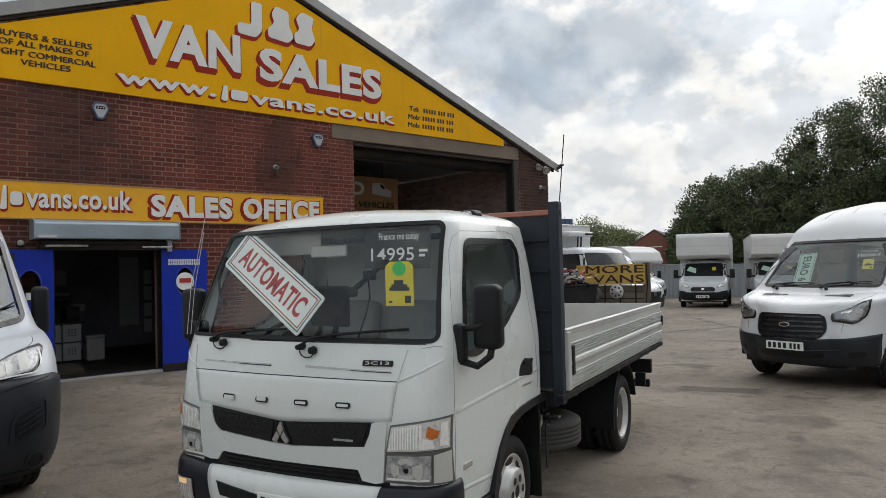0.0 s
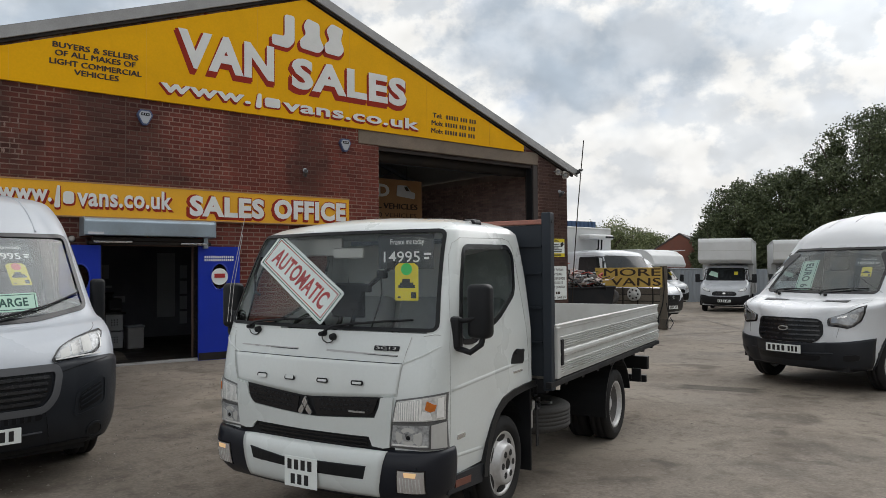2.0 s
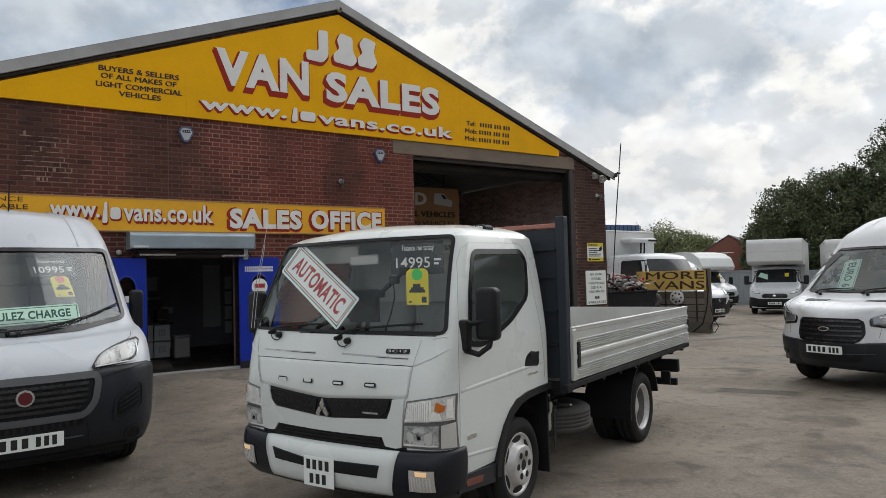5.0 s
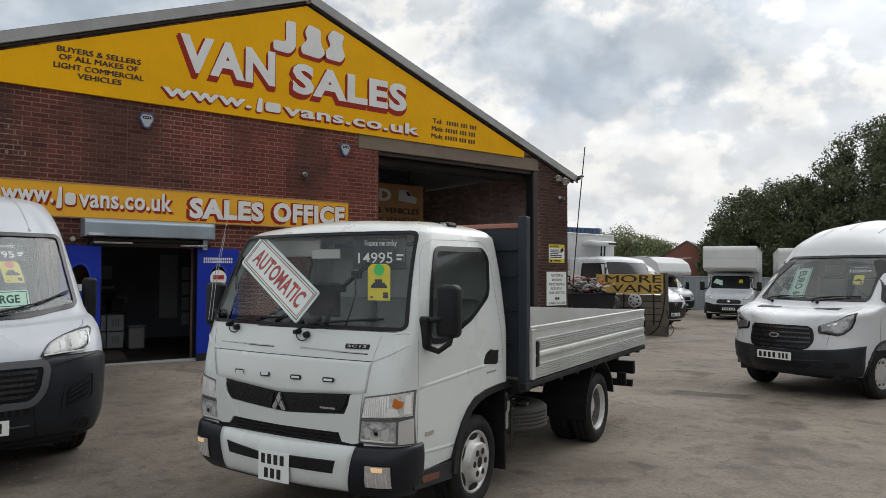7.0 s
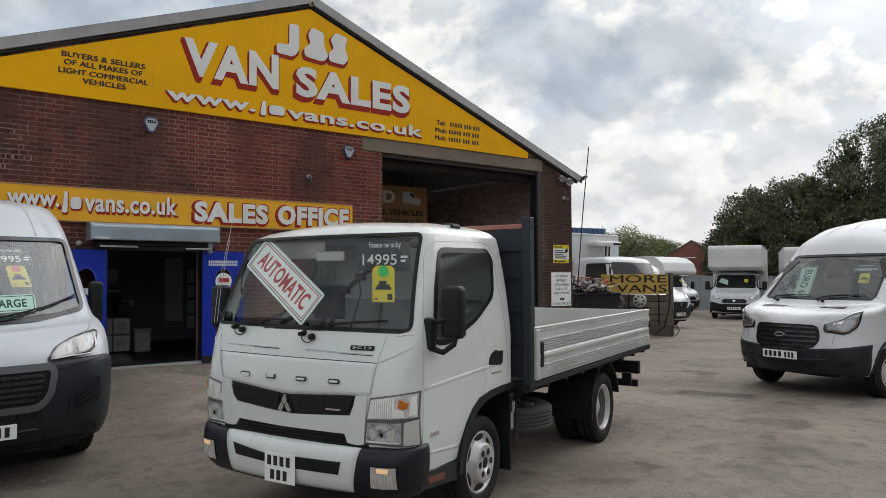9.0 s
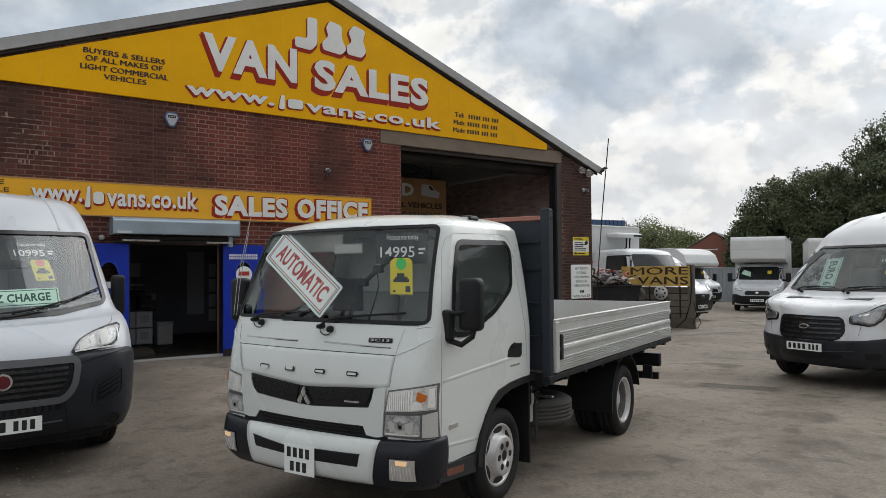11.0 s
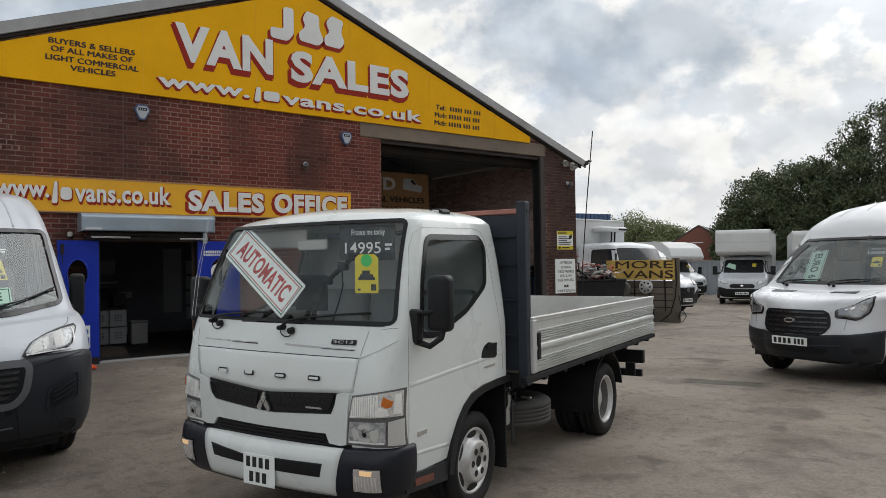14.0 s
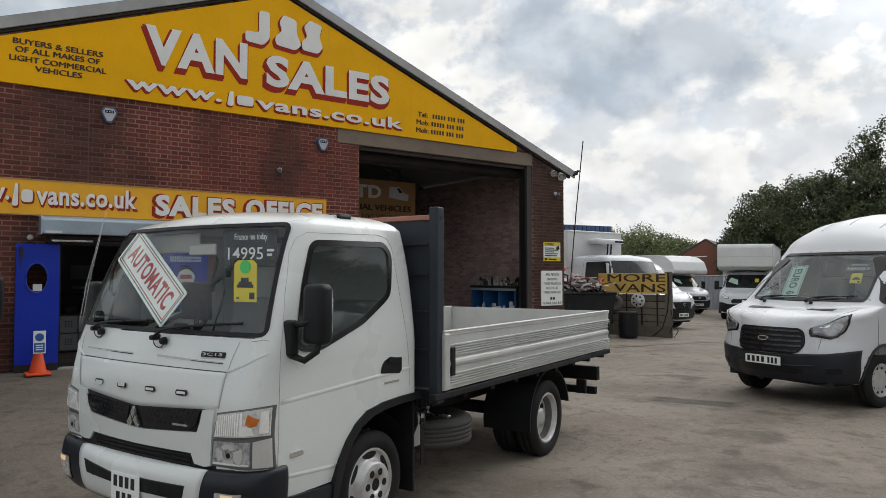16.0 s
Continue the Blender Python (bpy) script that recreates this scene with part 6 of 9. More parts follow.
def price_set(parent, skin, a, z, price, sticker, s=1.0, inset=0.035, upright=False):
    """The finance panel with the price, and the yellow tag under it, behind the windscreen."""
    def lie(a0, b0):
        p = skin.at("F", a0, b0, -inset)
        q = skin.at("F", a0, b0 + 0.1, -inset)
        u = (skin.at("F", a0 + 0.12, b0, -inset) - skin.at("F", a0 - 0.12, b0, -inset)).normalized()
        n = u.cross(Vector((0, 0, 1)) if upright else q - p).normalized()
        v = n.cross(u)
        m = Matrix((u, v, n)).transposed().to_4x4()
        m.translation = p
        return m
    panel = new("price_panel")
    panel.empty_display_size = 0.1
    panel.parent = parent
    panel.matrix_basis = lie(a, z) @ Matrix.Scale(s, 4)
    panel["label"] = "grey price panel with white figures in the windscreen"
    part("backing", boxes((-0.20, 0.20, -0.075, 0.15, -0.003, 0), bevel=0.001), "price_grey", panel)
    lettering("Finance me today", (-0.11, 0.13, 0.075, 0.125), "white_ink", "letters", panel, "", 0.0, pose(0, 0, 0.001), 0.001)
    lettering(price, (-0.16, 0.10, -0.032, 0.042), "white_ink", "figures", panel, "", 0.005, pose(0, 0, 0.001), 0.001)
    bars([(0.13, 0.18, 0.015, 0.03), (0.13, 0.165, -0.012, 0.003)], "white_ink", "small_bars", panel, pose(0, 0, 0.001))
    tag = new("price_tag")
    tag.empty_display_size = 0.1
    tag.parent = parent
    tag.matrix_basis = lie(a + 0.05, z - 0.165 * s) @ Matrix.Scale(s * 0.78, 4) @ pose(0, 0, 0.02)
    tag["label"] = "yellow card tag with a round sticker"
    part("card", prism(rpoly([(-0.105, -0.15), (0.105, -0.15), (0.105, 0.13), (0.07, 0.16), (-0.07, 0.16), (-0.105, 0.13)], 0.01), 0, 0.003, "xy"), "tag_yellow", tag)
    part("sticker", lathe([(0.001, 0.004), (0.05, 0.004), (0.05, 0.0)], 18, "z"), sticker, tag, "", pose(0.0, 0.11, 0.003))
    bars([(-0.06, 0.06, -0.02, 0.0), (-0.075, 0.075, -0.045, -0.02), (-0.04, 0.03, 0.0, 0.03), (-0.08, -0.055, -0.13, -0.115), (0.04, 0.085, -0.13, -0.08)], "price_grey", "picture_bars", tag, pose(0, 0, 0.0032))


def wiper(parent, skin, a0, z0, a1, z1, bow=0.35):
    """A wiper from its spindle to the blade along the glass."""
    ob = new("wiper")
    ob.empty_display_size = 0.1
    ob.parent = parent
    ob["label"] = "black windscreen wiper"
    part("spindle", lathe([(0.001, 0.03), (0.013, 0.03), (0.017, 0.0), (0.017, -0.03)], 12, "x"), "black", ob, "", Matrix.Translation(skin.at("F", a0, z0, 0.02)))

    c = skin.at("F", a0, z0, 0.03)
    part("washer_hose", tube([c + Vector((0, 0.045 + 0.045 * math.cos(q), -0.02 + 0.035 * math.sin(q))) for q in [math.pi + math.pi * k / 10 for k in range(11)]], 0.0035, 5), "black", ob)
    part("pivot_cap", lathe([(0.001, 0.03), (0.018, 0.026), (0.022, 0.0)], 14, "x"), "black", ob, "", Matrix.Translation(skin.at("F", a0 + 0.075, z0 - 0.012, 0.008)))

    def along(t, off, up=0.0):
        return skin.at("F", a0 + (a1 - a0) * t, z0 + (z1 - z0) * t ** bow + up, off)
    part("arm", tube([along(0.62 * k / 6, 0.035) for k in range(7)], 0.008, 6), "black", ob)
    part("blade", tube([along(0.2 + 0.8 * k / 10, 0.012, 0.008) for k in range(11)], 0.007, 6), "black", ob)


# ---- the dropside truck ----
def make_truck():
    T = empty("dropside_truck", pose(2.687, 3.387, 0, 0, 0, 201.3), "white cab-over truck with a grey aluminium dropside bed", "truck")
    rows = [(0.93, 0.46, 0.04, 0.15, 0.85, 0.46, -0.485), (0.945, 0.62, 0.05, 0.16, 0.865, 0.62, -0.485), (0.955, 0.80, 0.05, 0.17, 0.87, 0.80, -0.485), (0.95, 0.95, 0.05, 0.17, 0.87, 0.95, -0.485),
            (0.93, 1.10, 0.06, 0.16, 0.87, 1.09, -0.485), (0.885, 1.26, 0.07, 0.13, 0.865, 1.25, -0.485), (0.76, 1.60, 0.08, 0.11, 0.825, 1.60, -0.475), (0.645, 1.86, 0.08, 0.11, 0.785, 1.85, -0.45),
            (0.60, 1.915, 0.09, 0.13, 0.76, 1.90, -0.44), (0.50, 1.96, 0.11, 0.15, 0.70, 1.94, -0.40), (0.30, 1.992, 0.12, 0.15, 0.54, 1.98, -0.31), (0.05, 2.0, 0.10, 0.10, 0.27, 1.995, -0.15)]
    S = Skin(*loft(rows, 120, 30, 10, 60, 6))
    wind = rpoly([(-0.80, 1.298), (0.81, 1.290), (0.732, 1.882), (-0.728, 1.882)], 0.045)
    S.cut("F", [(a * 0.985, b) for a, b in wind])
    win = rpoly([(0.625, 1.215), (0.545, 1.55), (0.445, 1.785), (-0.20, 1.795), (-0.262, 1.73), (-0.208, 1.475), (0.07, 1.325), (0.46, 1.20)], 0.06)
    win_in = [((a - 0.2) * 0.97 + 0.2, (b - 1.5) * 0.97 + 1.5) for a, b in win]
    a_out = [(0.350, 0.37), (0.335, 0.449), (0.29, 0.57), (0.231, 0.667), (0.15, 0.748), (0.05, 0.805), (-0.10, 0.832), (-0.289, 0.843), (-0.487, 0.845)]
    a_in = [(0.300, 0.36), (0.281, 0.436), (0.238, 0.555), (0.176, 0.650), (0.10, 0.718), (-0.008, 0.765), (-0.12, 0.785), (-0.286, 0.796), (-0.487, 0.800)]
    arch = [(a, b - 0.03) for a, b in a_out] + [(-0.6, 0.82), (-0.6, 0.2), (0.34, 0.2)]
    for sd in "LR":
        S.cut(sd, win_in)
        S.cut(sd, arch)
    body = part("cab_shell", S.body(), "white", T, smooth=True)
    part("windscreen_seal", S.seal("F", wind, 0.014, 0.006), "black", T)
    part("windscreen", S.patch("F", wind, -0.004, 0, 16, 20), "glass_clear", T, "clear curved windscreen", smooth=True).visible_shadow = False
    for sd in "LR":
        d = new("cab_door")
        d.empty_display_size = 0.1
        d.parent = T
        part("window_seal", S.seal(sd, win, 0.022, 0.012), "gloss_black", d)
        part("window", S.patch(sd, win, -0.004, 0, 8, 8), "glass_side", d, "tinted side window", smooth=True).visible_shadow = False
        part("handle_recess", S.patch(sd, rpoly([(-0.08, 1.0), (-0.30, 0.985), (-0.30, 1.09), (-0.16, 1.10), (-0.10, 1.06)], 0.025), 0.003, 0.004, 6, 6), "black", d)
        part("handle", quad_mark(S, sd, -0.29, -0.15, 1.065, 1.088, 0.012, 0.008), "black", d)
        line = [(0.75, 0.47), (0.748, 0.80), (0.745, 1.0), (0.735, 1.20), (0.665, 1.50), (0.595, 1.72), (0.545, 1.80), (0.47, 1.835), (-0.15, 1.85), (-0.24, 1.835), (-0.285, 1.78), (-0.315, 1.5), (-0.36, 1.2), (-0.385, 1.0), (-0.385, 0.86)]
        part("shut_line", tube([S.at(sd, a, b, 0.0005) for (a0, b0), (a1, b1) in zip(line, line[1:]) for a, b in [(a0 + (a1 - a0) * k / 4, b0 + (b1 - b0) * k / 4) for k in range(4)]], 0.0015, 5), "lamp_frame", d)
        part("crease", tube([S.at(sd, a, b, -0.027) for a, b in [(0.735 - 1.19 * k / 14, 0.955 + 0.055 * k / 14) for k in range(15)]], 0.030, 20), "white", d, "", None, True)
        part("model_badge", quad_mark(S, sd, -0.27, -0.12, 0.937, 0.950, 0.004, 0.003), "silver", d)
        part("model_badge", quad_mark(S, sd, 0.57, 0.67, 0.662, 0.688, 0.004, 0.003), "silver", d)
        sg = 1 if sd == "L" else -1
        part("wheel_arch_flare", prism(a_out + a_in[::-1], sg * 0.70, sg * 0.882), "black", d, "black plastic wheel arch")
        part("sill_step", prism([(0.775, 0.375), (0.765, 0.468), (0.335, 0.449), (0.352, 0.34)], sg * 0.70, sg * 0.868), "grey_plastic", d)
        part("amber_reflector", prism([(0.695, 0.397), (0.70, 0.437), (0.505, 0.422), (0.512, 0.384)], sg * 0.868, sg * 0.873), "dull_amber", d)
        part("lower_crease", tube([S.at(sd, a, b, -0.0205) for a, b in [(0.735 - 0.43 * k / 8, 0.575 - 0.004 * k) for k in range(9)]], 0.024, 18), "white", d, "", None, True)
        part("inner_arch", liner(0.42, -0.16, 0.13), "chassis", d, "", pose(-0.08, sg * 0.66, 0.35))
    # front: the lift-up panel, its gaps, marks
    h_low = [(-0.62, 0.945), (-0.507, 0.932), (-0.25, 0.911), (-0.03, 0.893), (0.04, 0.893), (0.28, 0.906), (0.521, 0.918), (0.615, 0.928)]
    h_up = [(-0.69, 1.112), (-0.54, 1.114), (-0.27, 1.114), (-0.03, 1.113), (0.04, 1.113), (0.30, 1.11), (0.52, 1.107), (0.632, 1.105)]
    lift = part("lift_panel", S.strip("F", h_low, h_up, 0.0035, 0.008, 8, 5), "white", T, "white lift-up front panel", smooth=False)
    for p in lift.data.polygons[:8 * 35]:
        p.use_smooth = True
    def groove(pts, name="panel_gap", r=0.0024, off=0.002, mtl="grey_plastic", n=8):
        fine = [(a0 + (a1 - a0) * k / n, b0 + (b1 - b0) * k / n) for (a0, b0), (a1, b1) in zip(pts, pts[1:]) for k in range(n)] + [pts[-1]]
        part(name, tube([S.at("F", a, b, off) for a, b in fine], r, 5), mtl, T)
    groove([(a, b + 0.003) for a, b in h_up], off=0.0025, r=0.0022)
    groove([(-0.735, 1.245), (-0.695, 1.115), (-0.665, 1.03), (-0.625, 0.945)], off=0.002, r=0.0015, mtl="lamp_frame")
    groove([(0.668, 1.258), (0.648, 1.165), (0.637, 1.105), (0.619, 0.928)], off=0.002, r=0.0014, mtl="lamp_frame")
    for sg in (1, -1):
        groove([(sg * 0.64, 1.11), (sg * 0.75, 1.155), (sg * 0.835, 1.205)], "corner_crease", 0.007, -0.002, "white")
        groove([(sg * 0.825, 1.268), (sg * 0.80, 1.272), (sg * 0.74, 1.262)], r=0.0015, mtl="lamp_frame")
    # flat grey strips draw the shade inside the shallow grab recesses
    for bl, br, tr, tl in (((-0.63, 1.162), (-0.105, 1.158), (-0.105, 1.170), (-0.63, 1.170)), ((0.115, 1.160), (0.60, 1.146), (0.60, 1.154), (0.115, 1.172))):
        part("grab_recess", S.quad("F", bl, br, tr, tl, 0.0015, 0.003, 2, 14), "lamp_frame", T)
        part("grab_shadow_lip", S.quad("F", (bl[0] * 0.45 + br[0] * 0.55, bl[1] * 0.45 + br[1] * 0.55), br, (br[0], (br[1] + tr[1]) / 2), (bl[0] * 0.45 + br[0] * 0.55, bl[1] * 0.45 + br[1] * 0.55 + 0.003), 0.003, 0.002, 2, 8), "grey_plastic", T)
    for a, sh in ((-0.380, 0), (-0.140, 1), (0.115, 2), (0.361, 3)):
        part("maker_badge", quad_mark(S, "F", a - 0.041, a + 0.041, 0.976, 1.003, 0.014, 0.006, 3, 4), "black", T, "plain dark badge")
        part("badge_inset", quad_mark(S, "F", a - 0.031, a + (0.042 if sh == 0 else 0.031), (0.983 if sh else 0.975), (1.004 if sh == 1 else 0.996), 0.0165, 0.003), "white", T)
    part("model_badge", quad_mark(S, "F", 0.445, 0.605, 1.176, 1.203, 0.007, 0.003), "black", T, "dark model badge")
    lettering("3C13", (-0.062, 0.062, -0.008, 0.008), "lamp_frame", "letters", T, "", 0.02, Matrix.Translation(S.at("F", 0.525, 1.19, 0.012)) @ Matrix.Rotation(radians(13), 4, "Z") @ Matrix.Rotation(radians(-16), 4, "Y") @ FRONT, 0.001)
    # grilles in a proud white frame
    gr = part("grille", S.strip("F", [(-0.47, 0.80), (-0.03, 0.765), (0.04, 0.765), (0.47, 0.79)], [(-0.52, 0.935), (-0.03, 0.897), (0.04, 0.897), (0.53, 0.92)], 0.002, 0.01, 6, 8), "black", T, "black grille in two wings with a plain badge")
    for sg in (1, -1):
        wl, wu = [(sg * 0.075, 0.787), (sg * 0.25, 0.798), (sg * 0.44, 0.813), (sg * 0.475, 0.835)], [(sg * 0.055, 0.884), (sg * 0.25, 0.896), (sg * 0.44, 0.909), (sg * 0.503, 0.907)]
        part("grille_wing", S.strip("F", wl, wu, 0.011, 0.012, 6, 5), "gloss_black", gr, "satin black honeycomb wing")
        for r in range(3):
            for c in range(11):
                a = sg * (0.10 + c * 0.033 + (r % 2) * 0.016)
                b = 0.812 + r * 0.028 + 0.022 * abs(a) / 0.45
                part("grille_cell", quad_mark(S, "F", min(a, a + sg * 0.024), max(a, a + sg * 0.024), b, b + 0.013, 0.0125, 0.004, 2, 2, 0.001), "black", gr)
    for poly in ([(0, 0.890), (0.020, 0.856), (0, 0.822), (-0.020, 0.856)], [(-0.003, 0.818), (-0.022, 0.846), (-0.056, 0.796), (-0.034, 0.784)], [(0.003, 0.818), (0.022, 0.846), (0.056, 0.796), (0.034, 0.784)]):
        part("badge", S.patch("F", poly, 0.026, 0.012, 4, 3), "silver", gr, "silver badge of plain shapes")
    part("model_strip", quad_mark(S, "F", 0.31, 0.42, 0.822, 0.832, 0.014, 0.003), "lamp_frame", gr)
    lg = part("lower_grille", S.strip("F", [(-0.60, 0.60), (-0.30, 0.595), (0.30, 0.595), (0.60, 0.60)], [(-0.60, 0.67), (-0.44, 0.70), (0.46, 0.695), (0.60, 0.66)], 0.002, 0.01, 6, 8), "black", T, "black lower intake with slats")
    for b in (0.628, 0.650, 0.672):
        part("slat", quad_mark(S, "F", -0.41, 0.43, b, b + 0.009, 0.010, 0.003, 2, 20), "gloss_black", lg)
    f_low = [(-0.590, 0.655), (-0.535, 0.645), (-0.470, 0.650), (-0.425, 0.700), (-0.03, 0.692), (0.04, 0.692), (0.442, 0.692), (0.462, 0.640), (0.53, 0.632), (0.572, 0.640)]
    f_up = [(-0.612, 0.940), (-0.515, 0.929), (-0.487, 0.85), (-0.440, 0.808), (-0.05, 0.780), (0.06, 0.776), (0.487, 0.801), (0.507, 0.85), (0.522, 0.915), (0.600, 0.921)]
    part("grille_frame", S.strip("F", f_low, f_up, 0.014, 0.016, 4, 4), "white", T, "white moulded frame round the grilles")
    for sg in (1, -1):
        hl = new("headlight")
        hl.empty_display_size = 0.1
        hl.parent = T
        flip = lambda pts: [(sg * a, b) for a, b in pts]
        def lay(name, bl, br, tr, tl, off, mtl, label="", thick=0.004, n=8):
            return part(name, S.quad("F", *flip([bl, br, tr, tl]), off, thick, n, n), mtl, hl, label)
        lay("surround", (0.589, 0.780), (0.862, 0.798), (0.864, 0.952), (0.615, 0.909), 0.006, "lamp_edge", "dark grey headlamp frame", 0.014)
        lay("surround", (0.570, 0.642), (0.862, 0.637), (0.862, 0.797), (0.590, 0.778), 0.006, "lamp_edge", "dark grey headlamp frame", 0.014)
        lay("lens_upper", (0.598, 0.789), (0.856, 0.806), (0.858, 0.942), (0.624, 0.901), 0.012, "lens", "clear headlamp lens", 0.008)
        lay("ribbed_reflector", (0.606, 0.797), (0.768, 0.806), (0.768, 0.918), (0.632, 0.893), 0.0135, "lens_bright", "ribbed pale reflector")
        for k in range(11):
            a = 0.622 + k * 0.0132
            lay("lens_rib", (a - 0.004, 0.803), (a + 0.0005, 0.803), (a + 0.0035, 0.889 + k * 0.0026), (a - 0.001, 0.889 + k * 0.0026), 0.0155, "lens", "", 0.003, 3)
        lay("indicator", (0.782, 0.866), (0.806, 0.850), (0.820, 0.893), (0.792, 0.912), 0.0165, "amber", "amber indicator", 0.003, 4)
        lay("indicator_tail", (0.806, 0.852), (0.822, 0.856), (0.830, 0.888), (0.820, 0.893), 0.0160, "amber", "", 0.003, 4)
        lay("white_reflector", (0.766, 0.806), (0.814, 0.812), (0.806, 0.848), (0.772, 0.858), 0.0165, "lens_bright", "", 0.003, 4)
        lay("white_reflector", (0.830, 0.818), (0.853, 0.820), (0.853, 0.930), (0.836, 0.925), 0.0150, "lens_bright", "", 0.003, 5)
        lay("lens_lower", (0.582, 0.652), (0.796, 0.656), (0.801, 0.776), (0.600, 0.768), 0.0115, "lens_mid", "clear lower lamp lens", 0.008)
        for a0, a1, r0, r1 in ((35, 145, 0.034, 0.052), (160, 215, 0.036, 0.075), (225, 320, 0.034, 0.050), (-40, 22, 0.036, 0.080)):
            ring = ring_poly(0.690, 0.712, r1, a0, a1, 10) + ring_poly(0.690, 0.712, r0, a1, a0, 10)
            part("reflector_facet", S.patch("F", flip(ring), 0.0140, 0.003, 5, 5), "pale_lamp", hl, "bright curved reflector")
        lay("reflector_foot", (0.590, 0.656), (0.790, 0.660), (0.790, 0.668), (0.592, 0.666), 0.0140, "lens_bright", "", 0.003, 4)
        part("bulb_ring", S.patch("F", ring_poly(sg * 0.690, 0.712, 0.030, 0, 345, 18), 0.0150, 0.004, 6, 6), "lens_mid", hl)
        part("bulb_shade", S.patch("F", ring_poly(sg * 0.692, 0.706, 0.013, 0, 345, 14), 0.018, 0.004, 5, 5), "black", hl)
        lay("side_panel", (0.806, 0.650), (0.858, 0.648), (0.859, 0.792), (0.811, 0.778), 0.0125, "pale_lamp", "plain grey lamp panel", 0.008)
    # bumper
    B = Skin(*loft([(0.945, 0.335, 0.05, 0.2, 0.825, 0.335, 0.66), (0.985, 0.40, 0.05, 0.2, 0.87, 0.40, 0.66), (1.0, 0.52, 0.05, 0.2, 0.888, 0.52, 0.66), (0.985, 0.592, 0.05, 0.2, 0.884, 0.62, 0.66), (0.945, 0.612, 0.05, 0.18, 0.85, 0.645, 0.66)], 24, 30, 14, 8, 4))
    bump = part("bumper", B.body(), "bumper_black", T, "black plastic bumper with a white middle", smooth=True)
    w_low = [(-0.470, 0.365), (-0.30, 0.362), (0.0, 0.362), (0.30, 0.362), (0.512, 0.365)]
    w_up = [(-0.515, 0.612), (-0.30, 0.611), (0.0, 0.609), (0.30, 0.609), (0.565, 0.612)]
    part("white_middle", B.strip("F", w_low, w_up, 0.010, 0.02, 12, 6), "white", bump, "white painted bumper middle", smooth=True)
    for sg, h in ((-1, [(-0.405, 0.482), (-0.12, 0.470), (-0.12, 0.522), (-0.430, 0.552)]), (1, [(0.11, 0.460), (0.432, 0.462), (0.452, 0.536), (0.11, 0.531)])):
        sl = part("air_slot", B.quad("F", *h, 0.0125, 0.004, 6, 10), "black", bump, "dark air slot")
        part("slot_lip", B.quad("F", (h[3][0], h[3][1] - 0.006), (h[2][0], h[2][1] - 0.006), h[2], h[3], 0.016, 0.006, 2, 10), "grey_plastic", sl)
        for k in range(3):
            a = h[0][0] + (h[1][0] - h[0][0]) * (0.25 + 0.25 * k)
            part("slot_web", B.quad("F", (a - 0.004, 0.475), (a + 0.004, 0.475), (a + 0.004, 0.522), (a - 0.004, 0.522), 0.0135, 0.003, 2, 2), "chassis", sl)
    for sg in (1, -1):
        part("fog_surround", B.quad("F", (sg * 0.632, 0.398), (sg * 0.798, 0.403), (sg * 0.802, 0.538), (sg * 0.640, 0.536), 0.004, 0.01, 8, 8), "gloss_black", bump)
        fl = part("fog_lamp", B.quad("F", (sg * 0.640, 0.406), (sg * 0.790, 0.411), (sg * 0.794, 0.530), (sg * 0.648, 0.528), 0.008, 0.010, 8, 8), "lens_rosy", bump, "clear fog lamp")
        for k in range(7):
            a = 0.660 + k * 0.018
            part("lens_rib", B.quad("F", (sg * a, 0.414), (sg * (a + 0.004), 0.414), (sg * (a + 0.004), 0.492), (sg * a, 0.492), 0.0105, 0.003, 3, 2), "lens", fl)
        part("lamp_bulb", B.quad("F", (sg * 0.690, 0.498), (sg * 0.752, 0.499), (sg * 0.756, 0.524), (sg * 0.686, 0.523), 0.0105, 0.003, 4, 4), "lit", bump, "lit side lamp")
    plate(T, Matrix.Translation((1.014, 0.0, 0.448)) @ FRONT, 0.25, 0.18, True)
    # interior
    part("cab_floor", boxes((-0.44, 0.72, -0.8, 0.8, 0.78, 0.82)), "dash", T)
    part("cab_back", boxes((-0.44, -0.42, -0.74, 0.74, 0.82, 1.84)), "pale_trim", T)
    part("headlining", boxes((-0.42, 0.46, -0.70, 0.70, 1.88, 1.895)), "pale_trim", T)
    part("dashboard", prism(rpoly([(0.42, 0.85), (0.80, 0.9), (0.83, 1.24), (0.70, 1.27), (0.50, 1.18), (0.42, 1.02)], 0.04), -0.68, 0.68, "xz"), "dash", T, "dark dashboard")
    for y in (-0.48, 0.05, 0.48):
        seat(T, -0.05, y, 0.44, False, "pale_cloth")
    steering(T, 0.40, -0.42, 1.25)
    part("rear_mirror", boxes((0.5, 0.52, -0.15, 0.1, 1.72, 1.79), bevel=0.01), "pale_lamp", T)
    ph = part("phone_holder", tube([(0.66, 0.10, 1.27), (0.69, 0.17, 1.42), (0.685, 0.22, 1.51), (0.655, 0.31, 1.59), (0.635, 0.40, 1.665)], 0.015, 8), "black", T, "black jointed bracket on the dashboard")
    for y, z, x in ((0.17, 1.42, 0.69), (0.24, 1.53, 0.68), (0.34, 1.615, 0.65), (0.41, 1.67, 0.635)):
        part("joint", boxes((x - 0.022, x + 0.022, y - 0.032, y + 0.032, z - 0.026, z + 0.026), bevel=0.010), "black", ph)
    part("cable", tube([(0.65, 0.33, 1.60), (0.66, 0.345, 1.50), (0.67, 0.32, 1.40), (0.68, 0.28, 1.29)], 0.005, 6), "black", ph)
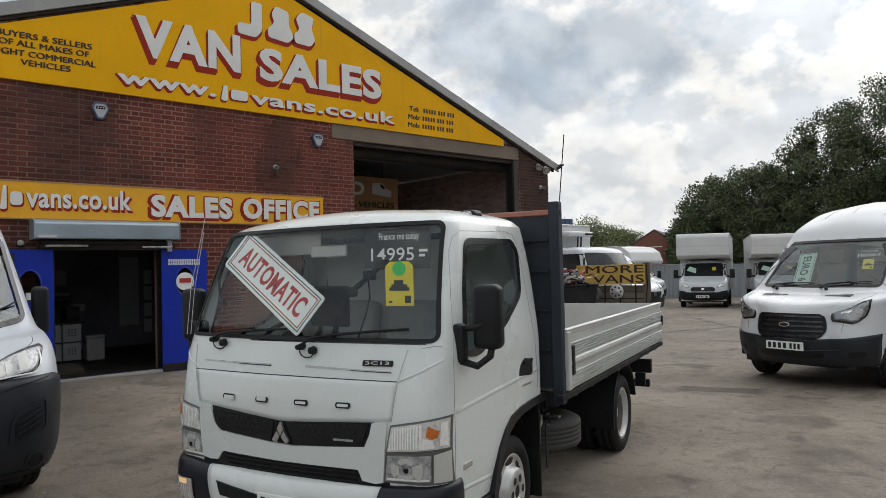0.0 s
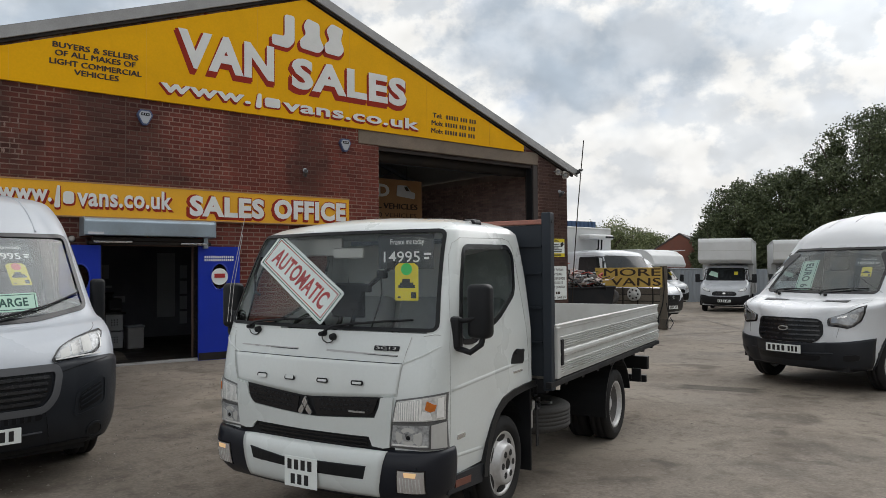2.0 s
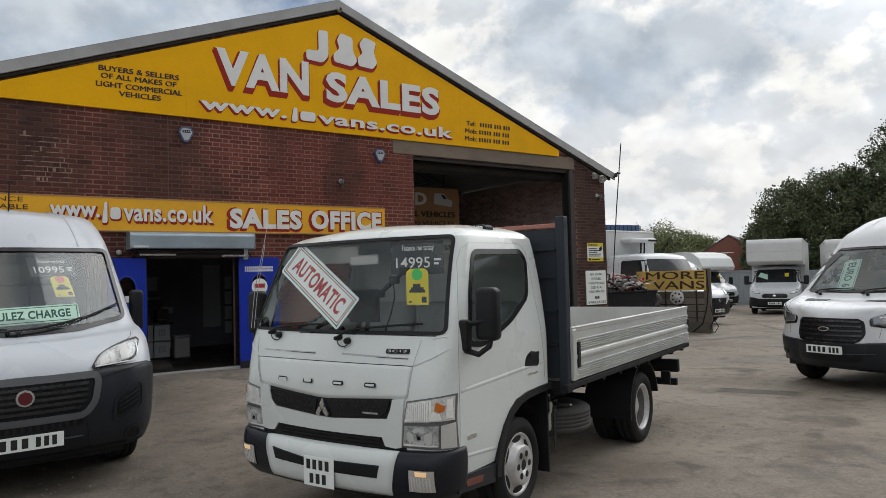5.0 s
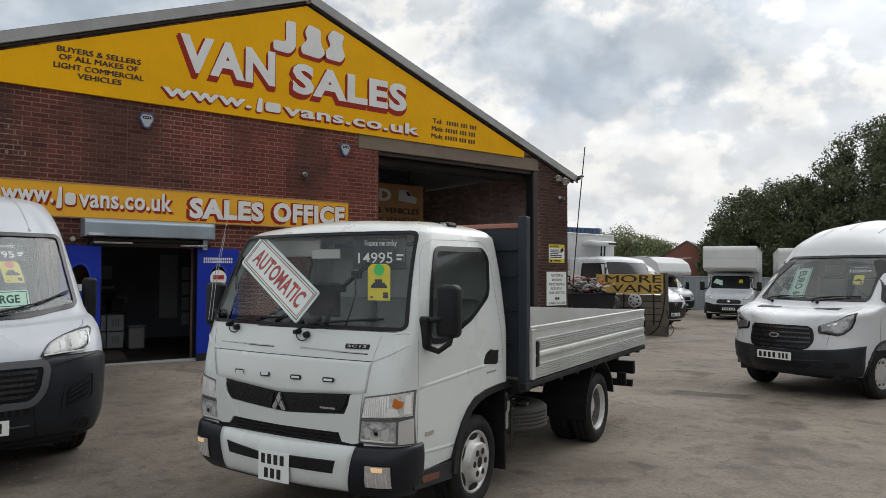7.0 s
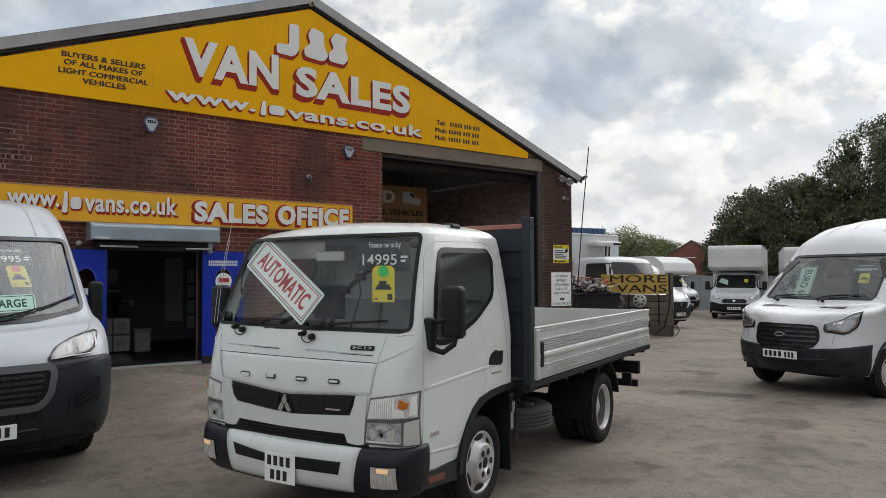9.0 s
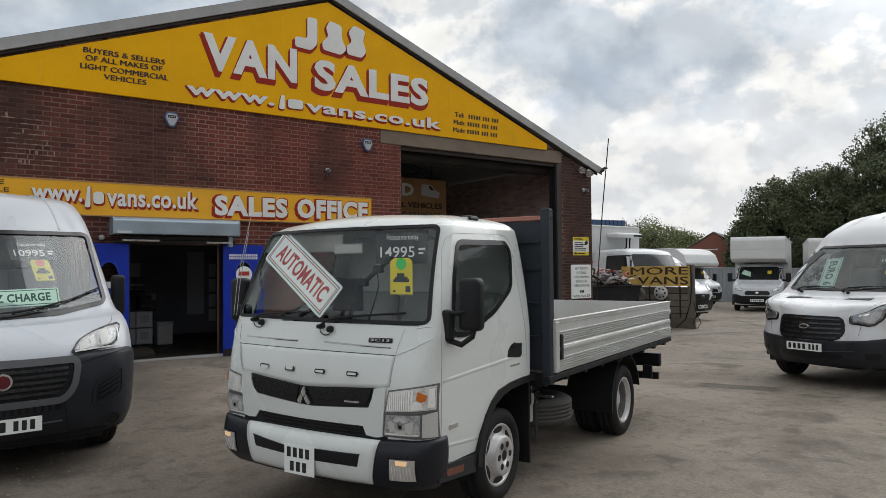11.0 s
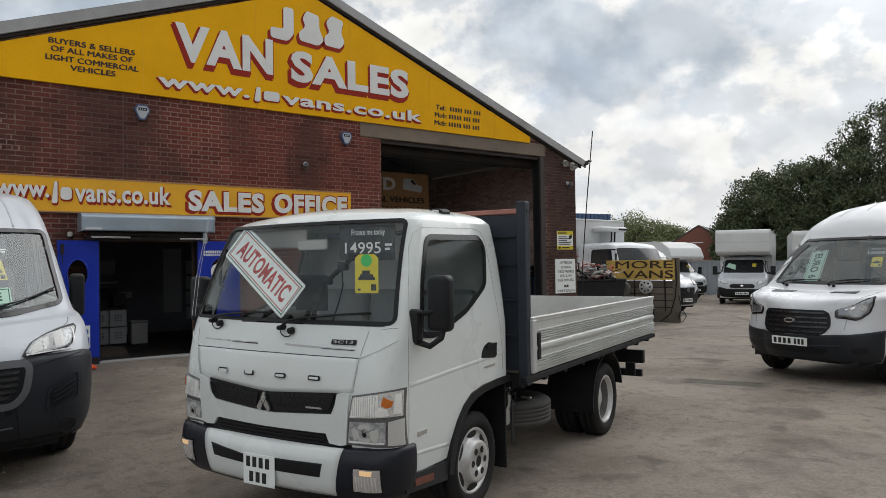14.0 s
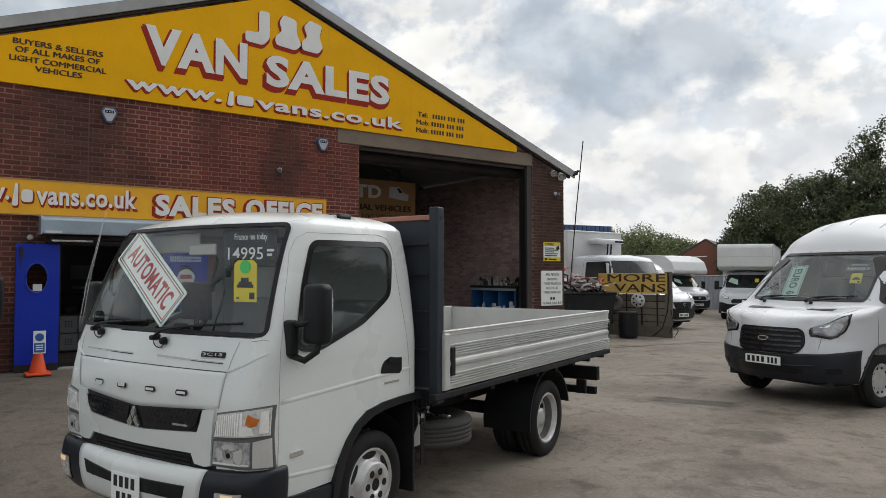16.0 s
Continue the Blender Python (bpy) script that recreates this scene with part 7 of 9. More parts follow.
    part("dash_screen", boxes((0.60, 0.625, -0.08, 0.18, 1.34, 1.56), bevel=0.012), "black", T, "black screen on the dashboard")
    part("sun_visor", boxes((0.44, 0.46, -0.62, -0.12, 1.74, 1.86), bevel=0.008), "pale_lamp", T)
    part("grab_strap", tube([(0.62, -0.70, 1.74), (0.66, -0.72, 1.62), (0.68, -0.70, 1.50), (0.70, -0.64, 1.48)], 0.010, 6), "black", T)
    tr = [(0.017, "dark_ink"), (0.032, "red_ink")]
    window_card(T, (0.675, -0.298, 1.597), 0.78, 0.255, -20, -33, "AUTOMATIC", "red_ink", tr)
    price_set(T, S, 0.495, 1.742, "14995", "tag_green", 0.93, 0.06, True)
    wiper(T, S, -0.56, 1.275, -0.04, 1.335)
    wiper(T, S, 0.08, 1.255, 0.66, 1.34)
    for dy, top in ((0.0, (0.62, -0.86, 2.02)), (0.03, (0.66, -0.84, 1.90))):
        part("whip_aerial", tube([(0.80, -0.84 + dy, 1.30), (0.74, -0.87 + dy, 1.55), top], 0.0022, 6), "lamp_frame", T, "thin grey whip aerial")
    # roof light, mirrors
    part("marker_lamp", boxes((-0.02, 0.11, 0.61, 0.70, 1.92, 1.975), bevel=0.02), "black", T)
    part("marker_lens", boxes((0.085, 0.122, 0.625, 0.685, 1.932, 1.964), bevel=0.012), "pale_lamp", T)
    for sg in (1, -1):
        mr = mirror_arm(T, 0.60, sg * 0.92, 1.40, sg, 0.145, 0.315)
        part("arm", tube([(0.0, 0.10, -0.10), (0.02, 0.085, -0.19), (0.05, 0.03, -0.235), (0.07, -0.05, -0.21)], 0.018, 10), "black", mr, "", None, True)
        part("arm", tube([(0.02, 0.10, -0.02), (0.05, 0.02, -0.05), (0.07, -0.06, -0.06)], 0.015, 10), "black", mr, "", None, True)
        part("foot", boxes((0.03, 0.10, -0.09, -0.02, -0.22, -0.03), bevel=0.02), "black", mr)
    # chassis, wheels
    for y in (0.33, -0.33):
        part("chassis_rail", boxes((-3.6, 0.6, y - 0.03, y + 0.03, 0.52, 0.70)), "chassis", T)
    part("cross_axle", tube([(-2.5, -0.8, 0.36), (-2.5, 0.8, 0.36)], 0.06), "chassis", T)
    part("engine_block", boxes((-0.5, 0.5, -0.32, 0.32, 0.3, 0.75), bevel=0.05), "chassis", T)
    for sg in (1, -1):
        wheel(T, -0.08, sg * 0.722, sg, r=0.312, rim=0.205, kind="hub", zc=0.340)
        wheel(T, -2.52, sg * 0.785, sg, r=0.332, kind="dual", w=0.195, zc=0.325)
        wheel(T, -2.52, sg * 0.56, sg, r=0.332, kind="dual", w=0.195, zc=0.325)
        part("mud_flap", boxes((-0.475, -0.455, sg * 0.71 - 0.14, sg * 0.71 + 0.14, 0.2, 0.78), bevel=0.006), "black", T)
        arc = [(-2.52 + 0.425 * math.cos(radians(a)), 0.345 + 0.425 * math.sin(radians(a))) for a in range(-10, 171, 10)]
        arc2 = [(-2.52 + 0.41 * math.cos(radians(a)), 0.345 + 0.41 * math.sin(radians(a))) for a in range(170, -11, -10)]
        part("rear_mudguard", prism(arc + arc2, sg * 0.45, sg * 0.898), "black", T)
    tread = [(0.10, -0.07), (0.22, -0.09), (0.29, -0.1), (0.318, -0.085)]
    for k in range(5):
        z = -0.066 + k * 0.029
        tread += [(0.330, z), (0.330, z + 0.021), (0.327, z + 0.023), (0.327, z + 0.027)]
    tread += [(0.318, 0.085), (0.29, 0.1), (0.22, 0.09), (0.10, 0.07)]
    spare = part("spare_wheel", lathe(tread, 44, "z"), "dusty_rubber", T, "dusty spare wheel slung under the bed", pose(-0.95, 0.62, 0.50), True)
    part("spare_hanger", boxes((-0.02, 0.02, -0.20, 0.20, 0.085, 0.105), (-0.02, 0.02, -0.02, 0.02, 0.10, 0.25), bevel=0.006), "silver", spare, "bright steel hanger")
    part("spare_disc", lathe([(0.001, 0.03), (0.15, 0.03), (0.21, 0.07)], 30, "z"), "steel_wheel", spare)
    part("battery_box", boxes((-0.72, -0.52, 0.48, 0.78, 0.45, 0.66), bevel=0.015), "pale_lamp", T)
    part("hose", tube([(-0.48, 0.8, 0.80), (-0.52, 0.82, 0.70), (-0.56, 0.8, 0.62), (-0.54, 0.76, 0.5)], 0.018), "black", T)
    for x, z in ((-0.50, 0.80), (-0.54, 0.70)):
        part("strap_buckle", tube([(x - 0.03, 0.87, z), (x + 0.03, 0.87, z), (x + 0.03, 0.87, z - 0.07), (x - 0.03, 0.87, z - 0.07), (x - 0.03, 0.87, z)], 0.008, 6), "black", T, "black strap buckle")
    part("strap", boxes((-0.56, -0.52, 0.862, 0.868, 0.36, 0.66), bevel=0.001), "chassis", T)
    part("hose", tube([(-0.47, 0.72, 0.82), (-0.55, 0.75, 0.72), (-0.50, 0.78, 0.6)], 0.012), "black", T)
    # bed
    bed = new("bed")
    bed.empty_display_size = 0.1
    bed.parent = T
    bed.location = (0, 0.02, 0)
    part("deck", boxes((-3.80, -0.60, -0.95, 0.95, 0.835, 0.87)), "ply", bed, "grey plywood load deck")
    part("side_rail", boxes((-3.82, -0.50, 0.93, 0.975, 0.785, 0.828), bevel=0.006), "chassis", bed)
    part("side_rail", boxes((-3.82, -0.50, -0.975, -0.93, 0.785, 0.828), bevel=0.006), "chassis", bed)
    for k in range(9):
        part("cross_member", boxes((-0.62 - k * 0.4, -0.56 - k * 0.4, -0.91, 0.91, 0.74, 0.834)), "chassis", bed)

    def ribbed():
        """A dropside: two groups of fine ribs either side of a broad rounded one, extruded."""
        prof = [(0.0, 0.84)]
        for zc in (0.872, 0.889, 0.906, 0.923, 0.940):
            prof += [(0.0, zc - 0.007), (0.011, zc - 0.004), (0.011, zc + 0.004), (0.0, zc + 0.007)]
        prof += [(0.0, 0.985), (0.012, 0.995), (0.016, 1.012), (0.012, 1.03), (0.0, 1.04)]
        for zc in (1.064, 1.081, 1.098, 1.115, 1.132):
            prof += [(0.0, zc - 0.007), (0.011, zc - 0.004), (0.011, zc + 0.004), (0.0, zc + 0.007)]
        prof += [(0.0, 1.195), (0.006, 1.20), (0.006, 1.222), (-0.028, 1.222), (-0.028, 0.84)]
        return prof
    prof = ribbed()
    for sg in (1, -1):
        db = part("dropside_board", prism([(sg * (0.972 + a), z) for a, z in prof], -3.78, -0.60, "yz"), "alu", bed, "ribbed silver-grey aluminium dropside")
        # a strip of paler colour carries the highlight along the board's top
        part("top_edge", boxes((-3.78, -0.60, sg * 0.962 - 0.021, sg * 0.962 + 0.021, 1.2225, 1.232), bevel=0.003), "alu_bright", db, "pale top edge with its highlight in the colour")
        part("corner_post", boxes((-0.66, -0.595, sg * 0.945, sg * 0.99, 0.84, 1.215) if sg > 0 else (-0.66, -0.595, -0.99, -0.945, 0.84, 1.215), bevel=0.008), "alu", db)
        part("latch", boxes((-0.72, -0.67, sg * 0.975, sg * 0.995, 0.93, 1.12) if sg > 0 else (-0.72, -0.67, -0.995, -0.975, 0.93, 1.12), bevel=0.006), "black", db)
        part("latch", boxes((-3.775, -3.745, sg * 0.975, sg * 0.995, 1.0, 1.10) if sg > 0 else (-3.775, -3.745, -0.995, -0.975, 1.0, 1.10), bevel=0.006), "black", db)
    part("tailboard", prism([(-3.81 - a + 0.0, z) for a, z in prof], -0.94, 0.94, "xz"), "alu", bed, "ribbed silver-grey aluminium tailboard")
    hb = new("headboard")
    hb.empty_display_size = 0.1
    hb.parent = T
    hb.location = (0, 0.02, 0)
    for sg in (1, -1):
        part("post", boxes((-0.62, -0.54, sg * 0.93 - 0.035, sg * 0.93 + 0.035, 0.76, 2.05), bevel=0.008), "headboard", hb, "tall charcoal steel post")
        part("post_hole", lathe([(0.001, 0.002), (0.014, 0.002), (0.014, -0.002)], 12), "black", hb, "", pose(-0.58, sg * 0.966, 1.98))
    part("plate", boxes((-0.60, -0.57, -0.90, 0.90, 0.86, 1.96)), "headboard", hb, "charcoal steel headboard plate")
    part("top_rail", boxes((-0.61, -0.55, -0.90, 0.90, 1.965, 2.0), bevel=0.006), "red_rail", hb, "faded red top rail")
    for z in (1.1, 1.35, 1.6, 1.8):
        part("stiffener", boxes((-0.57, -0.545, -0.89, 0.89, z, z + 0.012)), "headboard", hb)
    part("front_board", boxes((-0.66, -0.62, -0.94, 0.94, 0.87, 1.21)), "alu", hb)
    # rear lamps and under-run bars
    part("under_run_bar", boxes((-3.82, -3.74, -0.88, 0.88, 0.50, 0.645), bevel=0.008), "black", T)
    part("under_run_bar", boxes((-3.80, -3.74, -0.86, 0.86, 0.355, 0.435), bevel=0.008), "black", T)
    for y in (0.4, -0.4):
        part("bar_bracket", boxes((-3.74, -3.62, y - 0.03, y + 0.03, 0.36, 0.72)), "chassis", T)
    part("tail_lamp", boxes((-3.4, -3.36, 0.80, 0.9, 0.42, 0.56), bevel=0.01), "black", T)
    return T


make_truck()

# ---- panel vans ----
def make_van(name, m, label, rows, P):
    """A panel van: shell, plastic bumper, grille, lamps, panes, doors and wheels from the sizes in P."""
    V = empty(name, m, label, "van", P.get("group", ""))
    near = P.get("near", True)
    S = Skin(*loft(rows, 110 if near else 60, 26 if near else 14, 12 if near else 8, 70 if near else 40, 6))
    wind = rpoly(P["wind"], 0.06)
    sidewin = rpoly(P["sidewin"], 0.05)
    if near:
        S.cut("F", [(a * 0.98, b) for a, b in wind])
        for sd in "LR":
            cx, cz = sum(p[0] for p in sidewin) / len(sidewin), sum(p[1] for p in sidewin) / len(sidewin)
            S.cut(sd, [((a - cx) * 0.96 + cx, (b - cz) * 0.96 + cz) for a, b in sidewin])
    xr = rows[0][6]
    wb = P["wb"]
    for sd in "LR":
        for x in (0.0, -wb):
            S.cut(sd, ring_poly(x, 0.33, 0.40, -30, 210, 30))
    part("body_shell", S.body(), P.get("paint", "van_white"), V, smooth=True)
    part("windscreen_seal", S.seal("F", wind, 0.022, 0.012), "gloss_black", V)
    ws = part("windscreen", S.patch("F", wind, -0.004 if near else 0.006, 0, 14, 16), P.get("pane", "glass_clear") if near else "glass_dark", V, smooth=True)
    ws.visible_shadow = not near
    for sd in "LR":
        d = new("front_door")
        d.empty_display_size = 0.1
        d.parent = V
        part("window_seal", S.seal(sd, sidewin, 0.025, 0.015), "gloss_black", d)
        part("window", S.patch(sd, sidewin, -0.004 if near else 0.006, 0, 6, 8), "glass_side" if near else "glass_dark", d, smooth=True).visible_shadow = not near
        part("handle", quad_mark(S, sd, P["door_x"][1] + 0.12, P["door_x"][1] + 0.30, 1.08, 1.12, 0.015, 0.01), "black", d)
        x0, x1 = P["door_x"]
        line = [(x0, 0.45), (x0 + 0.02, 1.15), (x0 - 0.45, P["top_z"]), (x1 + 0.02, P["top_z"]), (x1, 1.3), (x1, 0.45)]
        part("shut_line", tube([S.at(sd, a0 + (a1 - a0) * k / 6, b0 + (b1 - b0) * k / 6, 0.0005) for (a0, b0), (a1, b1) in zip(line, line[1:]) for k in range(6)], 0.0025, 5), "grey_plastic", d)
        part("rubbing_strip", S.patch(sd, rpoly([(-0.45, 0.52), (-wb + 0.45, 0.52), (-wb + 0.45, 0.66), (-0.45, 0.66)], 0.02), 0.012, 0.01, 3, 24), P["trim"], d)
        for x in (0.0, -wb):
            part("wheel_arch_lip", tube([S.at(sd, a, b, 0.006) for a, b in ring_poly(x, 0.33, 0.40, -8, 188, 24)], 0.016, 6), P["trim"], d)
            part("inner_arch", liner(0.41, -0.2, 0.12), "chassis", d, "", pose(x, (1 if sd == "L" else -1) * (rows[2][4] - 0.16), 0.34))
    # bumper and grille
    mirror = lambda half: [(a, b) for a, b in half] + [(-a, b) for a, b in half[::-1]]
    if "wrap" in P:
        bump = part("bumper", S.wrap(110, *P["wrap"], 0.42, 0.014), P["trim"], V, "dark plastic bumper", smooth=True)
    else:
        bump = part("bumper", S.patch("F", mirror(P["bumper"]), 0.014, 0.03, 18, 36), P["trim"], V, "dark plastic bumper", smooth=True)
        for sg in (1, -1):
            part("bumper_corner", S.patch("F", [(sg * a, b) for a, b in P["corner"]], 0.014, 0.02, 8, 10), P["trim"], bump, smooth=True)
        for sd in "LR":
            part("bumper_side", S.patch(sd, rpoly(P["bumper_side"], 0.03), 0.013, 0.02, 10, 8), P["trim"], bump, smooth=True)
    gr = part("grille", S.patch("F", rpoly(mirror(P["grille"]), 0.04), 0.020, 0.02, 12, 24), "black", V, "black slatted grille")
    z0, z1 = min(p[1] for p in P["grille"]), max(p[1] for p in P["grille"])
    for k in range(P["slats"]):
        z = z0 + (z1 - z0) * (k + 0.6) / (P["slats"] + 0.2)
        wdt = np.interp(z, [p[1] for p in sorted(P["grille"], key=lambda p: p[1])], [p[0] for p in sorted(P["grille"], key=lambda p: p[1])]) * 0.94
        part("slat", S.patch("F", [(-wdt, z - 0.012), (wdt, z - 0.012), (wdt, z + 0.010), (-wdt, z + 0.010)], 0.034, 0.012, 2, 24), "slat", gr)
    bx, bz, bw, bh = P["badge"]
    part("badge_rim", S.patch("F", [(bx + (bw + 0.014) * math.cos(2 * math.pi * k / 24), bz + (bh + 0.014) * math.sin(2 * math.pi * k / 24)) for k in range(24)], 0.042, 0.02, 10, 8), "lamp_frame", gr, "silver ring of a plain badge")
    part("badge", S.patch("F", [(bx + bw * math.cos(2 * math.pi * k / 24), bz + bh * math.sin(2 * math.pi * k / 24)) for k in range(24)], 0.046, 0.004, 10, 8), P["badge_mat"], gr, "plain coloured badge")
    if "intake" in P:
        part("lower_intake", S.patch("F", rpoly(mirror(P["intake"]), 0.03), 0.022, 0.01, 6, 24), "black", bump)
    for a0, b0, a1, b1 in P.get("ridges", ()):
        for sg in (1, -1):
            part("bumper_ridge", tube([S.at("F", sg * (a0 + (a1 - a0) * k / 10), b0 + (b1 - b0) * (k / 10) ** 1.5, 0.014) for k in range(11)], 0.012, 6), P["trim"], bump)
    if "fog" in P:
        for sg in (1, -1):
            part("fog_recess", S.patch("F", rpoly([(sg * a, b) for a, b in P["fog"]], 0.03), 0.021, 0.008, 8, 8), "black", bump)
    for sg in (1, -1):
        hl = new("headlight")
        hl.empty_display_size = 0.1
        hl.parent = V
        lamp = [(sg * a, b) for a, b in P["lamp"]]
        part("housing", S.patch("F", rpoly(lamp, 0.03), 0.010, 0.02, 12, 14), "gloss_black", hl)
        cx, cz = sum(p[0] for p in lamp) / len(lamp), sum(p[1] for p in lamp) / len(lamp)
        part("lens", S.patch("F", rpoly([((a - cx) * 0.90 + cx, (b - cz) * 0.82 + cz) for a, b in lamp], 0.02), 0.015, 0.004, 12, 12), P.get("lens", "lens"), hl, "clear faceted headlamp", smooth=True)
        if P.get("bare"):
            continue
        part("reflector", S.patch("F", [(cx + 0.045 * sg + 0.035 * math.cos(2 * math.pi * k / 16), cz + 0.01 + 0.035 * math.sin(2 * math.pi * k / 16)) for k in range(16)], 0.018, 0.004, 6, 6), "lamp_frame", hl)
        part("inner_bar", S.patch("F", [(cx - 0.12 * sg, cz - 0.03), (cx - 0.02 * sg, cz - 0.01), (cx - 0.02 * sg, cz + 0.015), (cx - 0.12 * sg, cz - 0.01)], 0.018, 0.003, 3, 4), "chrome", hl)
    for sg in (1, -1):
        if near:
            part("bonnet_gap", tube([S.at("T", P["cowl"] + 0.14 + (0.50 if P["cowl"] < 0.2 else 0.28) * k / 8, sg * (0.86 - 0.22 * (k / 8) ** 2), 0.0002) for k in range(9)], 0.0022, 5), "grey_plastic", V)
    if "bonnet_vents" in P:
        for (a0, a1, x) in P["bonnet_vents"]:
            part("bonnet_vent", S.patch("T", [(x - 0.05, a0), (x + 0.05, a0), (x + 0.05, a1), (x - 0.05, a1)], 0.006, 0.004, 10, 3), "black", V)
    plate(V, Matrix.Translation(S.at("F", 0, P["plate_z"], 0.03)) @ FRONT, 0.52, 0.111)
    for a in P.get("wipers", ()):
        wiper(V, S, *a)
    # cab inside
    if near:
        c = P["cowl"]
        part("dashboard", prism(rpoly([(c - 0.45, 0.8), (c, 0.85), (c + 0.03, 1.20), (c - 0.15, 1.27), (c - 0.38, 1.2)], 0.04), -0.84, 0.84, "xz"), "dash", V)
        part("bulkhead", boxes((c - 1.75, c - 1.72, -0.9, 0.9, 0.4, 2.1)), "dash", V)
        part("cab_floor", boxes((c - 1.7, c + 0.1, -0.9, 0.9, 0.5, 0.55)), "dash", V)
        for y in (-0.5, 0.1, 0.5):
            seat(V, c - 1.1, y, 0.46)
        steering(V, c - 0.52, -0.45, 1.2)
        wx, zt, zb = min(p[0] for p in P["sidewin"]), max(p[1] for p in P["sidewin"]) + 0.01, min(p[1] for p in P["sidewin"]) - 0.01
        for sd in "LR":
            for a0, a1, b0, b1 in ((wx - 0.02, c - 1.74, zb, zt), (-0.40, c - 1.74, zt, zt + 0.14), (0.15, c - 1.74, 0.6, zb)):
                part("cab_lining", S.patch(sd, [(a0, b0), (a0, b1), (a1, b1), (a1, b0)], -0.03, 0.006, 8, 8), "seat", V, "dark grey cab lining")
        part("rear_mirror", boxes((c - 0.72, c - 0.70, -0.12, 0.12, 1.80, 1.87), bevel=0.01), "black", V)
    for sg in (1, -1):
        if P.get("mirrors", True):
            mr = mirror_arm(V, P["mirror"][0], sg * P["mirror"][1], P["mirror"][2], sg, P.get("mirror_w", 0.2), 0.38)
            part("arm", boxes((-0.02, 0.06, -0.14, 0.03, -0.16, -0.08), bevel=0.015), "black", mr)
        for x in (0.0, -wb):
            wheel(V, x, sg * (rows[2][4] - 0.125), sg, r=0.34, w=0.21, rim=0.205, kind="van", zc=0.34 - P.get("drop", 0))
    part("under_tray", boxes((xr + 0.2, 0.7, -0.75, 0.75, 0.22, 0.32)), "chassis", V)
    for sg in (1, -1):
        part("tail_lamp", boxes((xr - 0.01, xr + 0.06, sg * 0.9 - 0.05, sg * 0.9 + 0.05, 0.95, 1.5), bevel=0.01), "red_rail", V)
    if "aerial" in P:
        ax, ay, az = P["aerial"]
        part("roof_aerial", tube([S.at("T", ax, ay, 0.0), S.at("T", ax, ay, 0.0) + Vector((0.05, 0, 0.28))], 0.006, 6), "black", V)
    return V, S


TRANSIT = [(0.84, 0.25, 0.12, 0.40, 0.90, 0.25, -4.3), (0.93, 0.38, 0.14, 0.46, 0.96, 0.38, -4.3), (0.96, 0.58, 0.14, 0.48, 0.985, 0.58, -4.3), (0.94, 0.78, 0.14, 0.52, 0.99, 0.78, -4.3), (0.89, 0.95, 0.13, 0.50, 1.0, 0.98, -4.3),
           (0.78, 1.05, 0.12, 0.40, 1.01, 1.10, -4.3), (0.52, 1.13, 0.14, 0.32, 1.01, 1.18, -4.3), (0.30, 1.19, 0.16, 0.22, 1.0, 1.25, -4.3), (-0.06, 1.55, 0.17, 0.18, 0.96, 1.57, -4.3), (-0.40, 1.88, 0.18, 0.18, 0.90, 1.90, -4.3),
           (-0.58, 2.08, 0.18, 0.2, 0.88, 2.08, -4.3), (-0.82, 2.25, 0.22, 0.25, 0.85, 2.23, -4.29), (-1.13, 2.395, 0.25, 0.3, 0.80, 2.365, -4.28), (-1.58, 2.48, 0.3, 0.25, 0.60, 2.465, -4.2), (-2.2, 2.505, 0.2, 0.2, 0.3, 2.495, -4.0)]
transit, ts = make_van("parked_van", pose(10.62, 3.77, 0, 0, 0, 172), "white high-roof van with a black slatted grille", TRANSIT, dict(
    paint="lit_white", wind=[(-0.82, 1.26), (0.82, 1.26), (0.74, 1.90), (-0.74, 1.90)], sidewin=[(0.02, 1.25), (-0.48, 1.83), (-1.12, 1.83), (-1.12, 1.25)], wb=3.3, door_x=(0.12, -1.2), top_z=1.93, trim="grey_plastic",
    wrap=((0, 0.5, 0.9, 1.3, 1.6, 1.75), (0.252, 0.252, 0.255, 0.26, 0.27, 0.27), (0.592, 0.600, 0.625, 0.665, 0.69, 0.66)), mirrors=False,
    grille=[(0.40, 0.60), (0.47, 0.70), (0.46, 0.84), (0.43, 0.92)], slats=5, badge=(0, 0.775, 0.055, 0.020), badge_mat="steel_dark", drop=0.06, lens="lens_grey", pane="glass_van", lamp=[(0.53, 0.825), (0.78, 0.80), (0.87, 0.90), (0.90, 1.02), (0.905, 1.115), (0.86, 1.10), (0.72, 1.0), (0.52, 0.93)],
    intake=[(0.42, 0.36), (0.46, 0.43)], ridges=[(0.02, 0.445, 0.60, 0.47)], fog=[(0.70, 0.37), (0.85, 0.39), (0.86, 0.47), (0.71, 0.46)], plate_z=0.505, bonnet_vents=[(0.28, 0.62, 0.42), (-0.62, -0.28, 0.42)], cowl=0.15, mirror=(-0.05, 1.10, 1.42),
    wipers=[(0.12, 1.235, 0.70, 1.31), (-0.62, 1.235, -0.06, 1.30)]))
window_card(transit, (-0.11, -0.30, 1.50), 0.60, 0.25, -42, -82, "EURO 6", "dark_ink", [(0.015, "dark_ink")])
for y in (-0.42, 0.0, 0.42):
    part("roof_rib", tube([ts.at("T", -0.95 - 0.1 * k, y, 0.001) for k in range(12)], 0.009, 6), "lit_white", transit)
price_set(transit, ts, 0.50, 1.70, "10500", "tag_yellow", 0.8)

